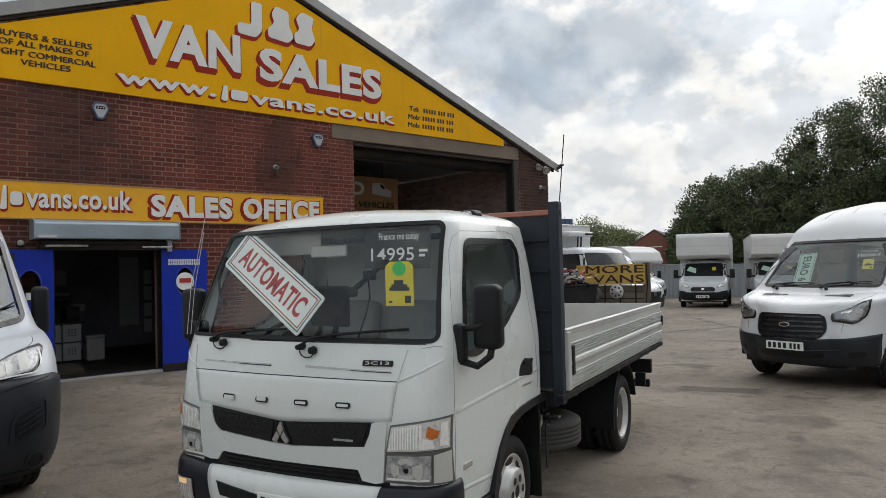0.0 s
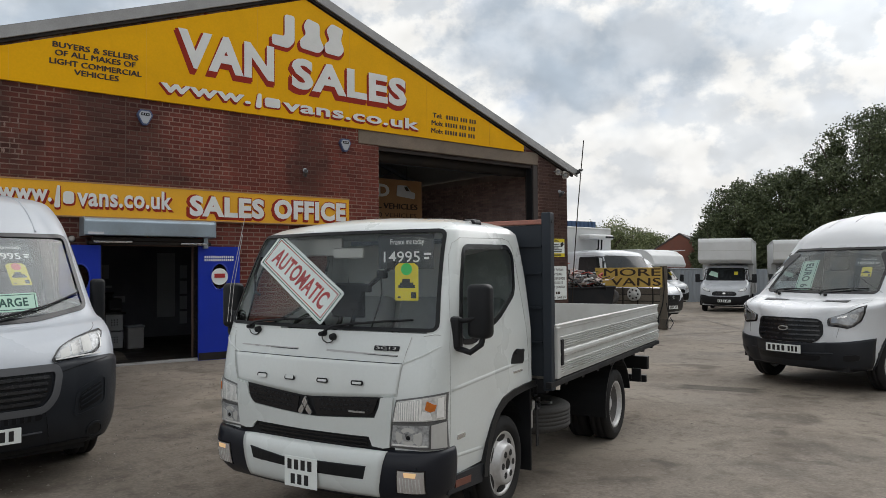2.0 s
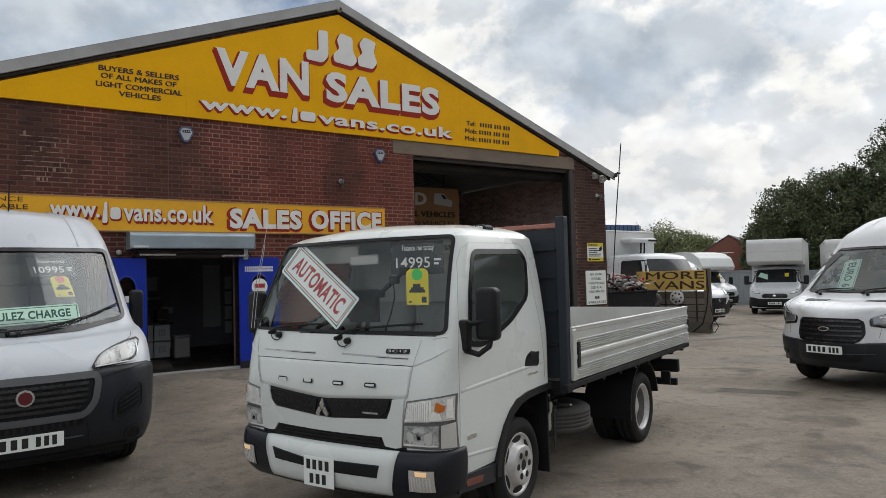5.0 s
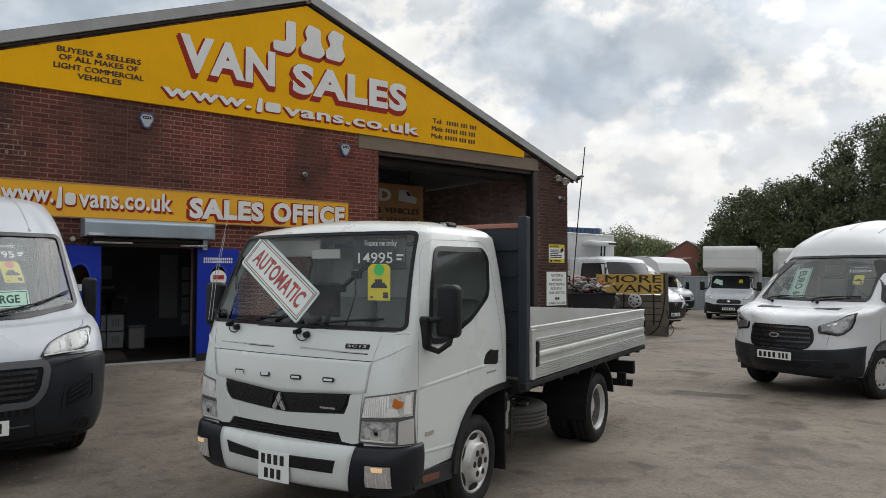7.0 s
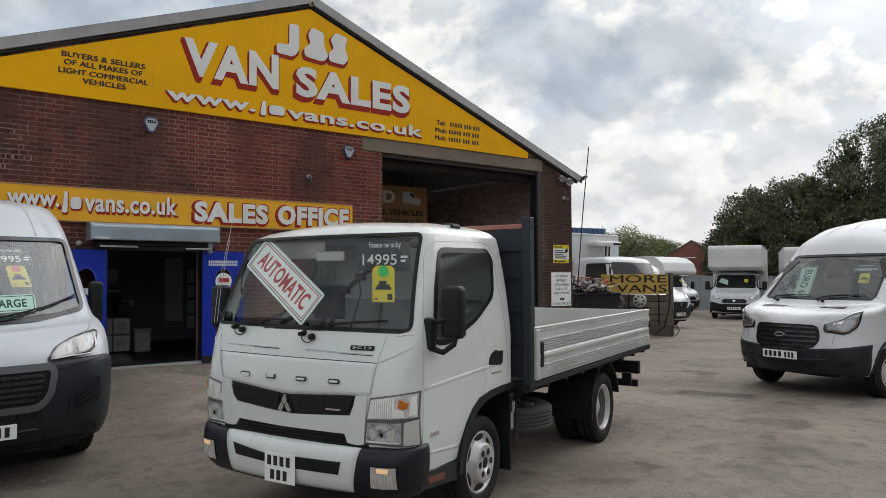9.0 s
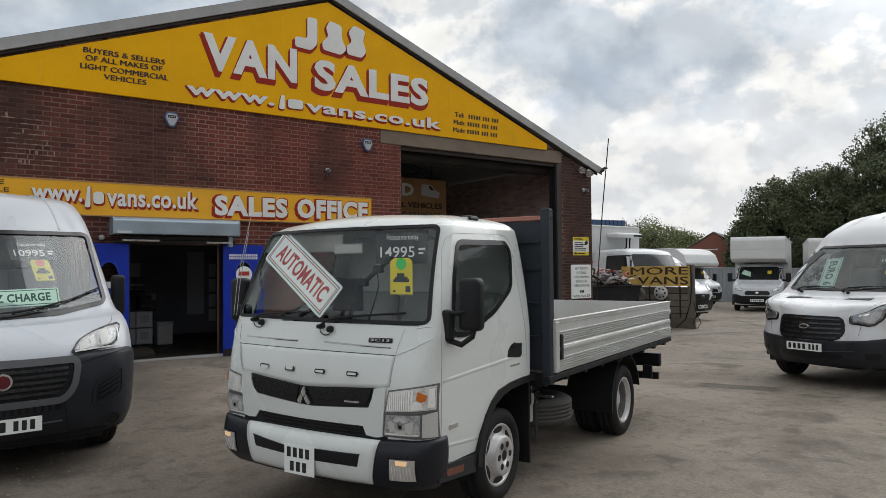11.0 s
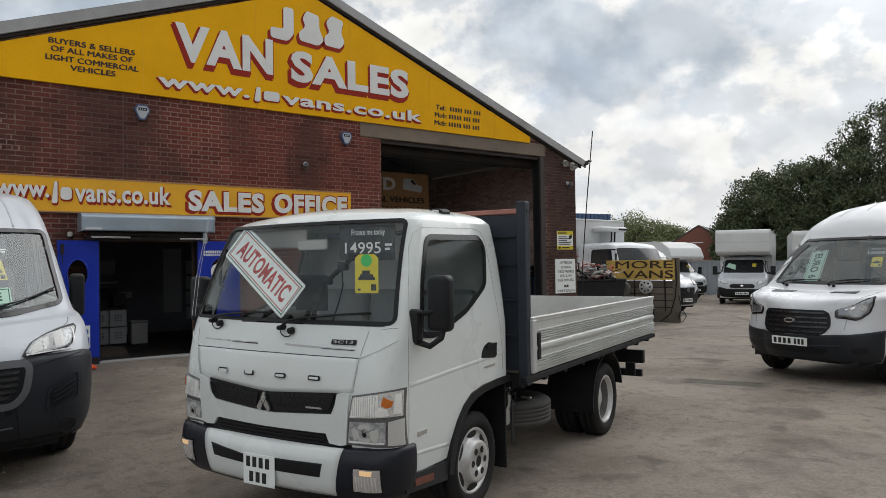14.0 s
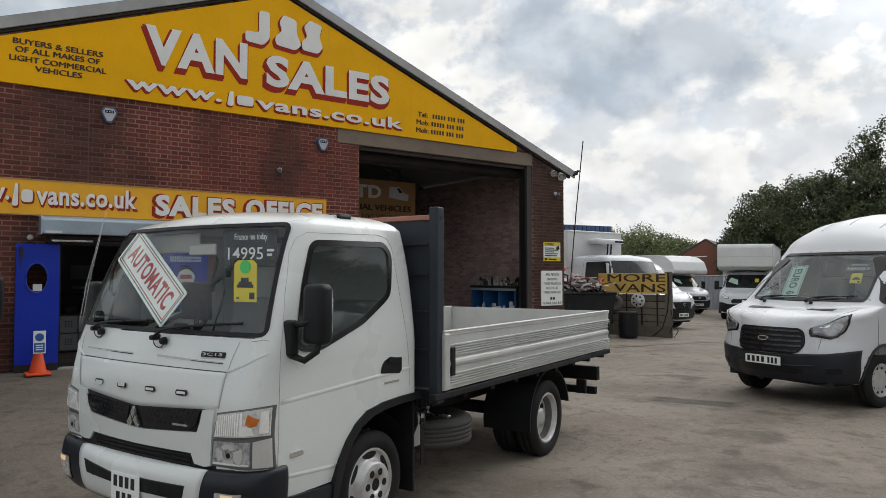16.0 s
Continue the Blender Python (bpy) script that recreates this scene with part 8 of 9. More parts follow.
DUCATO = [(0.82, 0.28, 0.06, 0.25, 0.93, 0.28, -4.4), (0.92, 0.42, 0.08, 0.32, 0.985, 0.42, -4.4), (0.96, 0.62, 0.08, 0.36, 1.005, 0.62, -4.4), (0.955, 0.82, 0.08, 0.36, 1.01, 0.82, -4.4), (0.92, 0.95, 0.09, 0.36, 1.01, 0.98, -4.4),
          (0.82, 1.06, 0.11, 0.34, 1.01, 1.11, -4.4), (0.66, 1.14, 0.13, 0.28, 0.995, 1.19, -4.4), (0.48, 1.20, 0.16, 0.22, 0.97, 1.26, -4.4), (0.17, 1.54, 0.17, 0.18, 0.94, 1.56, -4.4), (-0.10, 1.87, 0.18, 0.18, 0.90, 1.89, -4.4),
          (-0.24, 2.02, 0.18, 0.2, 0.88, 2.03, -4.4), (-0.42, 2.16, 0.2, 0.22, 0.86, 2.15, -4.4), (-0.62, 2.25, 0.22, 0.25, 0.82, 2.24, -4.38), (-1.0, 2.31, 0.25, 0.25, 0.68, 2.30, -4.3), (-1.6, 2.33, 0.2, 0.2, 0.35, 2.33, -4.1)]
ducato, ds = make_van("parked_van", park(0.27, 6.02, 273.5), "white panel van with a dark grey bumper and slatted grille", DUCATO, dict(
    paint="shaded_white", wind=[(-0.88, 1.29), (-0.47, 1.215), (0.0, 1.20), (0.47, 1.215), (0.88, 1.29), (0.845, 1.905), (-0.845, 1.905)], sidewin=[(-0.02, 1.36), (-0.42, 1.85), (-1.0, 1.85), (-1.0, 1.30), (-0.02, 1.30)], wb=3.45, door_x=(0.02, -1.08), top_z=1.89, trim="grey_plastic",
    wrap=((0, 0.45, 0.62, 0.94, 1.10, 1.25, 1.42, 1.56, 1.7), (0.283, 0.283, 0.285, 0.295, 0.30, 0.30, 0.30, 0.30, 0.30), (0.912, 0.915, 0.938, 0.945, 0.945, 0.92, 0.85, 0.70, 0.60)), mirror_w=0.12,
    grille=[(0.375, 0.640), (0.435, 0.705), (0.462, 0.835), (0.455, 0.862)], slats=5, badge=(0, 0.775, 0.046, 0.046), badge_mat="red_badge", lens="lens_mid", bare=True, pane="glass_van", lamp=[(0.45, 0.925), (0.74, 0.953), (0.82, 0.985), (0.905, 1.135), (0.80, 1.125), (0.64, 1.078), (0.53, 1.028)],
    intake=[(0.395, 0.528), (0.395, 0.578)], ridges=[(0.02, 0.432, 0.40, 0.432)], fog=[(0.655, 0.544), (0.82, 0.615), (0.824, 0.763), (0.668, 0.679)], plate_z=0.452, cowl=0.34, mirror=(-0.08, 1.0, 1.33), aerial=(-0.75, 0.1, 2.2),
    wipers=[(-0.75, 1.225, -0.05, 1.235), (-0.05, 1.215, 0.84, 1.40, 1.9)]))
# moulded bumper: a raised band round the grille, the lamp's eyebrow, scoops, a round blank and panel joints
d_trim = [o for o in ducato.children if o.name.startswith("bumper") and not o.name.startswith("bumper_")][0]
g_out = [(0.395, 0.622), (0.458, 0.700), (0.482, 0.838), (0.474, 0.872)]
part("grille_band", ds.seal("F", rpoly(g_out + [(-a, b) for a, b in g_out[::-1]], 0.04), 0.004, 0.046, 0.034), "band_grey", d_trim, "raised grey band round the grille")
for k in range(15):
    a = -0.37 + k * 0.0495
    part("intake_web", ds.quad("F", (a, 0.530), (a + 0.022, 0.530), (a + 0.022, 0.576), (a, 0.576), 0.026, 0.006, 2, 2), "grey_plastic", d_trim)
for sg in (1, -1):
    part("scoop_lip", ds.seal("F", rpoly([(sg * a, b) for a, b in ((0.635, 0.512), (0.845, 0.585), (0.848, 0.800), (0.650, 0.690))], 0.05), 0.002, 0.020, 0.022), "grey_plastic", d_trim)
    for k in range(3):
        part("scoop_slat", tube([ds.at("F", sg * (0.672 + 0.145 * t / 4), 0.585 + 0.036 * k + 0.075 * t / 4, 0.024) for t in range(5)], 0.006, 5), "grey_plastic", d_trim)
    part("round_blank", ds.patch("F", ring_poly(sg * 0.785, 0.385, 0.052, 0, 345, 22), 0.019, 0.004, 8, 8), "black", d_trim)
    part("blank_rim", ds.seal("F", ring_poly(sg * 0.785, 0.385, 0.052, 0, 345, 22), 0.004, 0.012, 0.024), "grey_plastic", d_trim)
    part("bumper_joint", tube([ds.at("F", sg * (0.415 + 0.05 * t / 6), 0.600 - 0.30 * t / 6, 0.0155) for t in range(7)], 0.003, 5), "black", d_trim)
    part("bumper_joint", tube([ds.at("F", sg * (0.50 + 0.38 * t / 10), 0.842 + 0.085 * (t / 10) ** 0.7, 0.0155) for t in range(11)], 0.0035, 5), "black", d_trim)
    for a0, b0, a1, b1, mtl in ((0.53, 0.952, 0.60, 1.012, "pale_lamp"), (0.615, 0.968, 0.685, 1.05, "lamp_frame"), (0.70, 0.978, 0.765, 1.085, "pale_lamp")):
        part("lamp_cell", ds.quad("F", (sg * a0, b0), (sg * a1, b0 + 0.012), (sg * a1, b1 + 0.014), (sg * a0, b1 - 0.01), 0.018, 0.004, 3, 3), mtl, ducato, "silver headlamp cell")
    part("lamp_brow", tube([ds.at("F", sg * (0.49 + 0.33 * t / 8), 0.943 + 0.020 * t / 8, 0.02) for t in range(9)], 0.006, 5), "lens_bright", ducato, "pale strip along the headlamp's foot")
    part("roof_ridge", tube([ds.at("T", -0.28 - 0.14 * t, sg * (0.60 - 0.012 * t), 0.001) for t in range(12)], 0.010, 6), "shaded_white", ducato)
    part("light_tube", tube([ds.at("F", sg * (0.83 + 0.015 * math.sin(t / 2)), 1.0 + 0.020 * t, 0.018) for t in range(6)], 0.006, 5), "lens_bright", ducato, "pale running light")
part("lower_lip", ds.strip("F", [(-0.80, 0.292), (-0.3, 0.288), (0.3, 0.288), (0.80, 0.292)], [(-0.86, 0.325), (-0.3, 0.325), (0.3, 0.325), (0.86, 0.325)], 0.022, 0.02, 2, 6), "black", d_trim)
window_card(ducato, (0.33, 0.16, 1.35), 0.66, 0.16, -30, 2, "ULEZ CHARGE", "dark_ink", [(0.012, "dark_ink")])
window_card(ducato, (0.17, -0.36, 1.55), 0.56, 0.16, -38, -48, "NO", "dark_ink", [(0.012, "dark_ink")])
price_set(ducato, ds, 0.36, 1.74, "10995", "tag_red", 0.95)

# ---- vehicles across the yard ----
FAR = dict(near=False, trim="black", slats=3, wb=3.0, group="stock vans", cowl=0.3)
make_van("parked_van", park(20.3, 13.55, 272), "white panel van with a dark bumper behind the scrap panel", DUCATO, dict(
    FAR, wind=[(-0.80, 1.34), (0.80, 1.34), (0.75, 1.90), (-0.75, 1.90)], sidewin=[(0.24, 1.36), (-0.24, 1.85), (-1.0, 1.85), (-1.0, 1.30), (0.1, 1.30)], door_x=(0.22, -1.08), top_z=1.95,
    bumper=[(0.20, 0.33), (0.80, 0.36), (0.95, 0.48), (0.97, 0.68)], corner=[(0.5, 0.68), (0.97, 0.68), (0.97, 0.84), (0.7, 0.80)], bumper_side=[(0.72, 0.34), (0.74, 0.82), (0.56, 0.80), (0.44, 0.66), (0.40, 0.34)],
    grille=[(0.40, 0.68), (0.46, 0.80), (0.50, 0.88)], badge=(0, 0.80, 0.05, 0.04), badge_mat="chrome", lamp=[(0.50, 0.95), (0.72, 0.98), (0.845, 1.03), (0.86, 1.15), (0.80, 1.16), (0.62, 1.07)], plate_z=0.48, mirrors=False))

CAB = [(0.86, 0.28, 0.08, 0.25, 0.92, 0.28, -1.2), (0.95, 0.45, 0.10, 0.3, 0.97, 0.45, -1.2), (0.96, 0.70, 0.10, 0.32, 1.0, 0.70, -1.2), (0.92, 0.95, 0.11, 0.3, 1.0, 0.98, -1.2), (0.78, 1.10, 0.12, 0.28, 1.0, 1.14, -1.2),
       (0.50, 1.22, 0.14, 0.24, 0.98, 1.26, -1.2), (0.34, 1.30, 0.16, 0.2, 0.96, 1.34, -1.2), (0.04, 1.62, 0.16, 0.18, 0.92, 1.63, -1.2), (-0.25, 1.92, 0.17, 0.18, 0.88, 1.93, -1.2), (-0.40, 2.02, 0.18, 0.2, 0.80, 2.02, -1.2), (-0.6, 2.08, 0.18, 0.18, 0.5, 2.08, -1.18)]
CABP = dict(FAR, wind=[(-0.80, 1.36), (0.80, 1.36), (0.74, 1.90), (-0.74, 1.90)], sidewin=[(0.10, 1.36), (-0.36, 1.85), (-1.0, 1.85), (-1.0, 1.32)], door_x=(0.2, -1.05), top_z=1.95,
            bumper=[(0.20, 0.30), (0.80, 0.33), (0.95, 0.45), (0.97, 0.66)], corner=[(0.6, 0.66), (0.97, 0.66), (0.97, 0.74), (0.8, 0.72)], bumper_side=[(0.72, 0.34), (0.74, 0.66), (0.56, 0.68), (0.44, 0.60), (0.40, 0.34)],
            grille=[(0.46, 0.70), (0.50, 0.80), (0.40, 0.88)], badge=(0, 0.80, 0.05, 0.03), badge_mat="chrome", lamp=[(0.56, 0.86), (0.82, 0.90), (0.90, 1.0), (0.86, 1.06), (0.60, 0.97)], plate_z=0.48, mirror=(0.05, 1.06, 1.45), wb=3.6)


def make_luton(m, label, w=1.08, top=3.08, pod=0.45, rounded=False, tall=2.12, cards=True):
    """A box van: cab, and a tall box whose front overhangs it."""
    V, S = make_van("luton_van", m, label, CAB, CABP)
    xf = pod
    prof = [(-4.6, 0.75), (-1.25, 0.75), (-1.25, tall - 0.02), (xf - 0.35, tall), (xf, tall + 0.12), (xf, top - 0.15), (xf - 0.1, top), (-4.6, top)]
    if rounded:
        prof = [(-4.6, 0.75), (-1.25, 0.75), (-1.25, tall), (0.35, tall - 0.05), (0.42, tall + 0.1), (0.2, top - 0.35), (-0.25, top - 0.1), (-0.9, top), (-4.6, top)]
    bx = part("box_body", prism(rpoly(prof, 0.06), -w, w), "box_white", V, "white grp box body")
    for z in (top - 0.03,):
        part("edge_trim", boxes((-4.6, xf - 0.1, w, w + 0.02, z - 0.04, z)), "alu", bx)
        part("edge_trim", boxes((-4.6, xf - 0.1, -w - 0.02, -w, z - 0.04, z)), "alu", bx)
    if not rounded:
        part("front_seam", boxes((xf + 0.001, xf + 0.006, -w, w, (tall + top) / 2 - 0.015, (tall + top) / 2 + 0.015)), "alu", bx)
        part("edge_trim", boxes((xf - 0.02, xf + 0.012, w - 0.02, w + 0.012, tall + 0.12, top - 0.12)), "alu", bx)
        part("edge_trim", boxes((xf - 0.02, xf + 0.012, -w - 0.012, -w + 0.02, tall + 0.12, top - 0.12)), "alu", bx)
    part("sub_frame", boxes((-4.5, -1.2, -0.9, 0.9, 0.6, 0.748)), "chassis", V)
    if cards:
        p = S.at("F", -0.4, 1.6, 0.012)
        part("window_card", boxes((-0.27, 0.27, -0.13, 0.13, 0, 0.006)), "mint", V, "pale card in the windscreen", Matrix.Translation(p) @ Matrix.Rotation(radians(-43), 4, "Y") @ FRONT @ pose(0, 0, 0, 0, 0, -25))
        p = S.at("F", 0.42, 1.66, 0.012)
        part("window_tag", boxes((-0.08, 0.08, -0.1, 0.1, 0, 0.006)), "tag_yellow", V, "yellow tag in the windscreen", Matrix.Translation(p) @ Matrix.Rotation(radians(-43), 4, "Y") @ FRONT)
    return V


make_luton(park(28.89, 15.52, 205), "white luton box van with a black bumper", top=3.2)
make_luton(park(30.0, 12.75, 209), "white luton box van beside the trees")
make_luton(park(31.6, 20.4, 258), "white luton van with a rounded box over the cab", rounded=True, top=2.95, tall=2.05)


CAB_UP = [(0.86, 0.28, 0.08, 0.25, 0.92, 0.28, -1.2), (0.95, 0.45, 0.10, 0.3, 0.97, 0.45, -1.2), (0.96, 0.70, 0.10, 0.32, 1.0, 0.70, -1.2), (0.92, 0.95, 0.11, 0.3, 1.0, 0.98, -1.2), (0.86, 1.14, 0.12, 0.26, 1.0, 1.16, -1.2),
          (0.78, 1.26, 0.12, 0.2, 0.99, 1.28, -1.2), (0.70, 1.38, 0.12, 0.16, 0.98, 1.40, -1.2), (0.58, 1.68, 0.12, 0.15, 0.95, 1.68, -1.2), (0.44, 1.97, 0.12, 0.16, 0.91, 1.97, -1.2), (0.32, 2.07, 0.14, 0.18, 0.84, 2.07, -1.2), (0.1, 2.13, 0.14, 0.16, 0.5, 2.13, -1.18)]


def make_box_truck(m):
    """The white truck with a tall box body behind its cab."""
    V, S = make_van("box_truck", m, "white pick-up cab with a tall white box body", CAB_UP, dict(CABP, wb=3.4, mirrors=False, wind=[(-0.86, 1.40), (0.86, 1.40), (0.80, 1.93), (-0.80, 1.93)], sidewin=[(0.50, 1.40), (0.36, 1.90), (-0.55, 1.90), (-0.55, 1.36)], door_x=(0.55, -0.7)))
    bx = part("box_body", boxes((-4.6, -1.25, -1.1, 1.1, 0.8, 2.90), bevel=0.03), "box_white", V)
    part("edge_trim", boxes((-1.249, -1.238, -1.08, 1.08, 2.83, 2.87)), "alu", bx)
    part("roof_unit", boxes((-1.24, -0.75, -0.35, 0.75, 2.50, 2.65), bevel=0.07, seg=4), "box_white", V, "pale rounded unit over the cab", smooth=True)
    part("roof_unit_vent", boxes((-0.76, -0.70, 0.35, 0.70, 2.54, 2.60), bevel=0.02), "black", V)
    for y in (0.28, 0.42):
        part("roof_unit_pipe", tube([(-1.22, y, 2.1), (-1.0, y, 2.2), (-0.98, y, 2.51)], 0.025, 8), "black", V)
    return V


make_box_truck(park(19.24, 14.11, 263) @ Matrix.Scale(1.12, 4))
store = empty("blue_roof_store", pose(21.6, 21.5, 0, 0, 0, -8), "white store building with a blue corrugated roof edge", "shed")
part("wall", boxes((-4.0, 4.7, 0, 5, -0.8, 3.32)), "box_white", store)
part("roof_edge", boxes(*[(-4.2 + k * 0.25, -4.0 + k * 0.25, -0.3, 5.2, 3.33, 3.82) for k in range(36)], (-4.2, 4.8, -0.25, 5.2, 3.34, 3.80)), "blue_sheet", store, "blue corrugated sheet")

# ---- scrap skip and the hand-lettered panel ----
skip = empty("scrap_skip", pose(14.5, 12.15, slope(14.5, 12.1), 0, 0, -12), "dark open bin heaped with scrap", "skip")
part("bin", prism([(-0.9, 0.02), (0.9, 0.02), (1.15, 1.2), (1.09, 1.2), (0.84, 0.08), (-0.84, 0.08), (-1.09, 1.2), (-1.15, 1.2)], -0.7, 0.7), "chassis", skip)
part("end_wall", prism([(-0.85, 0.06), (0.85, 0.06), (1.1, 1.2), (-1.1, 1.2)], -0.72, -0.66), "chassis", skip)
part("end_wall", prism([(-0.85, 0.06), (0.85, 0.06), (1.1, 1.2), (-1.1, 1.2)], 0.66, 0.72), "chassis", skip)
part("rim", tube([(-1.13, -0.72, 1.2), (1.13, -0.72, 1.2), (1.13, 0.72, 1.2), (-1.13, 0.72, 1.2), (-1.13, -0.72, 1.2)], 0.03), "chassis", skip)
part("fill", boxes((-1.0, 1.0, -0.64, 0.64, 0.3, 1.12)), "chassis", skip)
for k in range(124):
    a = random.uniform(-1.28, 0.85)
    b = random.uniform(-0.7, 0.5)
    L = random.uniform(0.25, 0.8)
    mt = random.choice(["scrap_red", "scrap_pink", "scrap_pink", "van_white", "paper", "steel_dark", "chassis", "verge"])
    m = skip.matrix_basis @ pose(a, b, 1.18 + random.uniform(0.0, 0.56) * (1 - 0.4 * abs(a + 0.2)), random.uniform(-35, 35), random.uniform(-30, 30), random.uniform(0, 180))
    if k % 2 == 0:
        ob = part("scrap_strip", tube([(-L / 2, 0, 0), (-L / 6, 0.05, 0.06), (L / 6, -0.04, 0.04), (L / 2, 0.03, -0.05)], random.uniform(0.012, 0.03), 6), mt, m=m)
    else:
        vs, fs = [], []
        n = 5
        for i in range(n + 1):
            z = random.uniform(-0.05, 0.05)
            wd = random.uniform(0.04, 0.13)
            vs += [(-L / 2 + L * i / n, -wd, z), (-L / 2 + L * i / n, wd, z + random.uniform(-0.04, 0.04)), (-L / 2 + L * i / n, wd, z + 0.012), (-L / 2 + L * i / n, -wd, z + 0.012)]
        for i in range(n):
            for c in range(4):
                fs.append((4 * i + c, 4 * i + (c + 1) % 4, 4 * i + 4 + (c + 1) % 4, 4 * i + 4 + c))
        fs += [(0, 1, 2, 3), (4 * n, 4 * n + 1, 4 * n + 2, 4 * n + 3)]
        ob = part("scrap_piece", (vs, fs), mt, m=m)
    tagged(ob, "crumpled scrap bodywork heaped in the dark bin", "scrap", "scrap in the skip")
PA, PB = Vector((16.45, 12.55, 0)), Vector((17.0, 10.6, 0))
pd = (PB - PA).normalized()
pm = Matrix(((pd.x, 0, pd.y, PA.x), (pd.y, 0, -pd.x, PA.y), (0, 1, 0, slope(16.8, 11.5)), (0, 0, 0, 1)))      # x along the panel, y up, z towards the yard
if (pm.to_3x3() @ Vector((0, 0, 1))).x > 0:
    pm = pm @ Matrix.Diagonal((1, 1, -1, 1))
panel = empty("timber_hoarding", pm, "weathered timber panel with a yellow lettered banner and hubcaps", "panel")
W = (PB - PA).length
part("back_sheet", boxes((0.0, W, 0.0, 1.15, -0.05, -0.03)), "chassis", panel)
for k in range(6):
    part("board", boxes((0.02, W - 0.2, 0.05 + k * 0.185, 0.05 + k * 0.185 + 0.165, -0.03, -0.005), bevel=0.004), "timber", panel)
for x in (0.28, 0.72, 1.16, 1.6):
    part("upright", boxes((x, x + 0.035, 0.1, 1.2, -0.005, 0.03), bevel=0.006), "steel_dark", panel)
part("end_board", boxes((W - 0.2, W, 0.0, 1.78, -0.04, 0.01), bevel=0.006), "timber", panel, "tall weathered end board")
part("foot_board", boxes((0.0, W, 0.0, 0.30, 0.0, 0.04), bevel=0.006), "timber", panel)
part("banner", boxes((-0.1, W - 0.12, 1.18, 1.74, 0.031, 0.045), bevel=0.004), "banner", panel, "yellow banner with black lettering")
lettering("MORE", (0.18, W - 0.17, 1.50, 1.71), "letter_dark", "letters", panel, "", 0.0, pose(0, 0, 0.0455), 0.003, 0.014)
lettering("VANS", (0.38, W - 0.17, 1.22, 1.44), "letter_dark", "letters", panel, "", 0.0, pose(0, 0, 0.0455), 0.003, 0.014)
for x, y in ((1.08, 0.98),):
    hc = part("hubcap", lathe([(0.001, 0.05), (0.06, 0.05), (0.08, 0.03), (0.17, 0.04), (0.2, 0.02), (0.2, 0.0)], 30, "z"), "alu", panel, "old silver hubcap", pose(x, y, 0.035), True)
    for k in range(7):
        a = 2 * math.pi * k / 7
        part("hubcap_slot", lathe([(0.001, 0.004), (0.028, 0.004), (0.028, 0.0)], 10, "z"), "black", hc, "", pose(0.125 * math.cos(a), 0.125 * math.sin(a), 0.036))
part("rope", tube([(W - 0.1, 1.75, 0.02), (W - 0.06, 1.2, 0.06), (W - 0.12, 0.7, 0.05), (W - 0.25, 0.25, 0.08), (W - 0.5, 0.03, 0.12)], 0.015, 6), "black", panel, "black hose hanging down")
part("hose_loop", tube([(W - 0.02, 0.75, 0.05), (W + 0.06, 0.4, 0.08), (W - 0.02, 0.12, 0.12), (W + 0.12, 0.03, 0.2), (W + 0.2, 0.2, 0.12), (W + 0.1, 0.34, 0.08)], 0.013, 6), "black", panel, "loose loop of black hose")
part("dark_wheel", lathe([(0.09, 0.0), (0.1, 0.05), (0.2, 0.06), (0.22, 0.03), (0.22, 0.0)], 24, "z"), "dish", panel, "grimy old wheel trim", pose(0.42, 0.90, 0.032), True)
crate = empty("dark_drum", pose(15.9, 11.2, slope(15.9, 11.2)), "black plastic drum beside the panel", "drum")
part("body", lathe([(0.001, 0.01), (0.24, 0.01), (0.26, 0.1), (0.27, 0.4), (0.26, 0.68), (0.24, 0.70), (0.001, 0.70)], 24, "z"), "black", crate)

# ---- distance ----
def fence(x0, y0, x1, y1, h):
    d = Vector((x1 - x0, y1 - y0))
    n = int(d.length / 0.16)
    f = empty("sheet_fence", pose(0, 0, 0), "grey corrugated sheet fence at the back of the yard", "fence", kind="structure")
    vs, fs = [], []
    nrm = Vector((-d.y, d.x)).normalized()
    for i in range(n + 1):
        p = Vector((x0, y0)) + d * i / n + nrm * (0.03 if i % 2 else -0.03)
        z = slope(p.x, p.y)
        vs += [(p.x, p.y, z - 0.1), (p.x, p.y, z + h)]
    for i in range(n):
        fs.append((2 * i, 2 * i + 2, 2 * i + 3, 2 * i + 1))
    part("sheeting", (vs, fs), "fence", f)
    part("top_rail", tube([(x0, y0, slope(x0, y0) + h), (x1, y1, slope(x1, y1) + h)], 0.04), "fence", f)


fence(22, 27, 42, 22, 2.0)
fence(42, 22, 46, 4, 2.0)
fence(46, 4, 46, -14, 2.0)

house = empty("brick_house", pose(47.5, 29.0, slope(45, 28) - 1.55, 0, 0, 25), "red brick house with a dark pitched roof", "house")
part("wall", prism([(-4.0, 0), (4.0, 0), (4.0, 3.6), (0, 6.1), (-4.0, 3.6)], -4, 4, "yz"), "house_brick", house)
part("roof", prism([(-4.3, 3.45), (0, 6.13), (0, 6.22), (-4.35, 3.52)], -4.03, 4.2, "yz"), "slate", house)
part("roof", prism([(4.3, 3.45), (0, 6.13), (0, 6.22), (4.35, 3.52)], -4.03, 4.2, "yz"), "slate", house)
part("window", boxes((-4.05, -4.0, -0.6, 0.6, 2.2, 3.4)), "glass_dark", house)


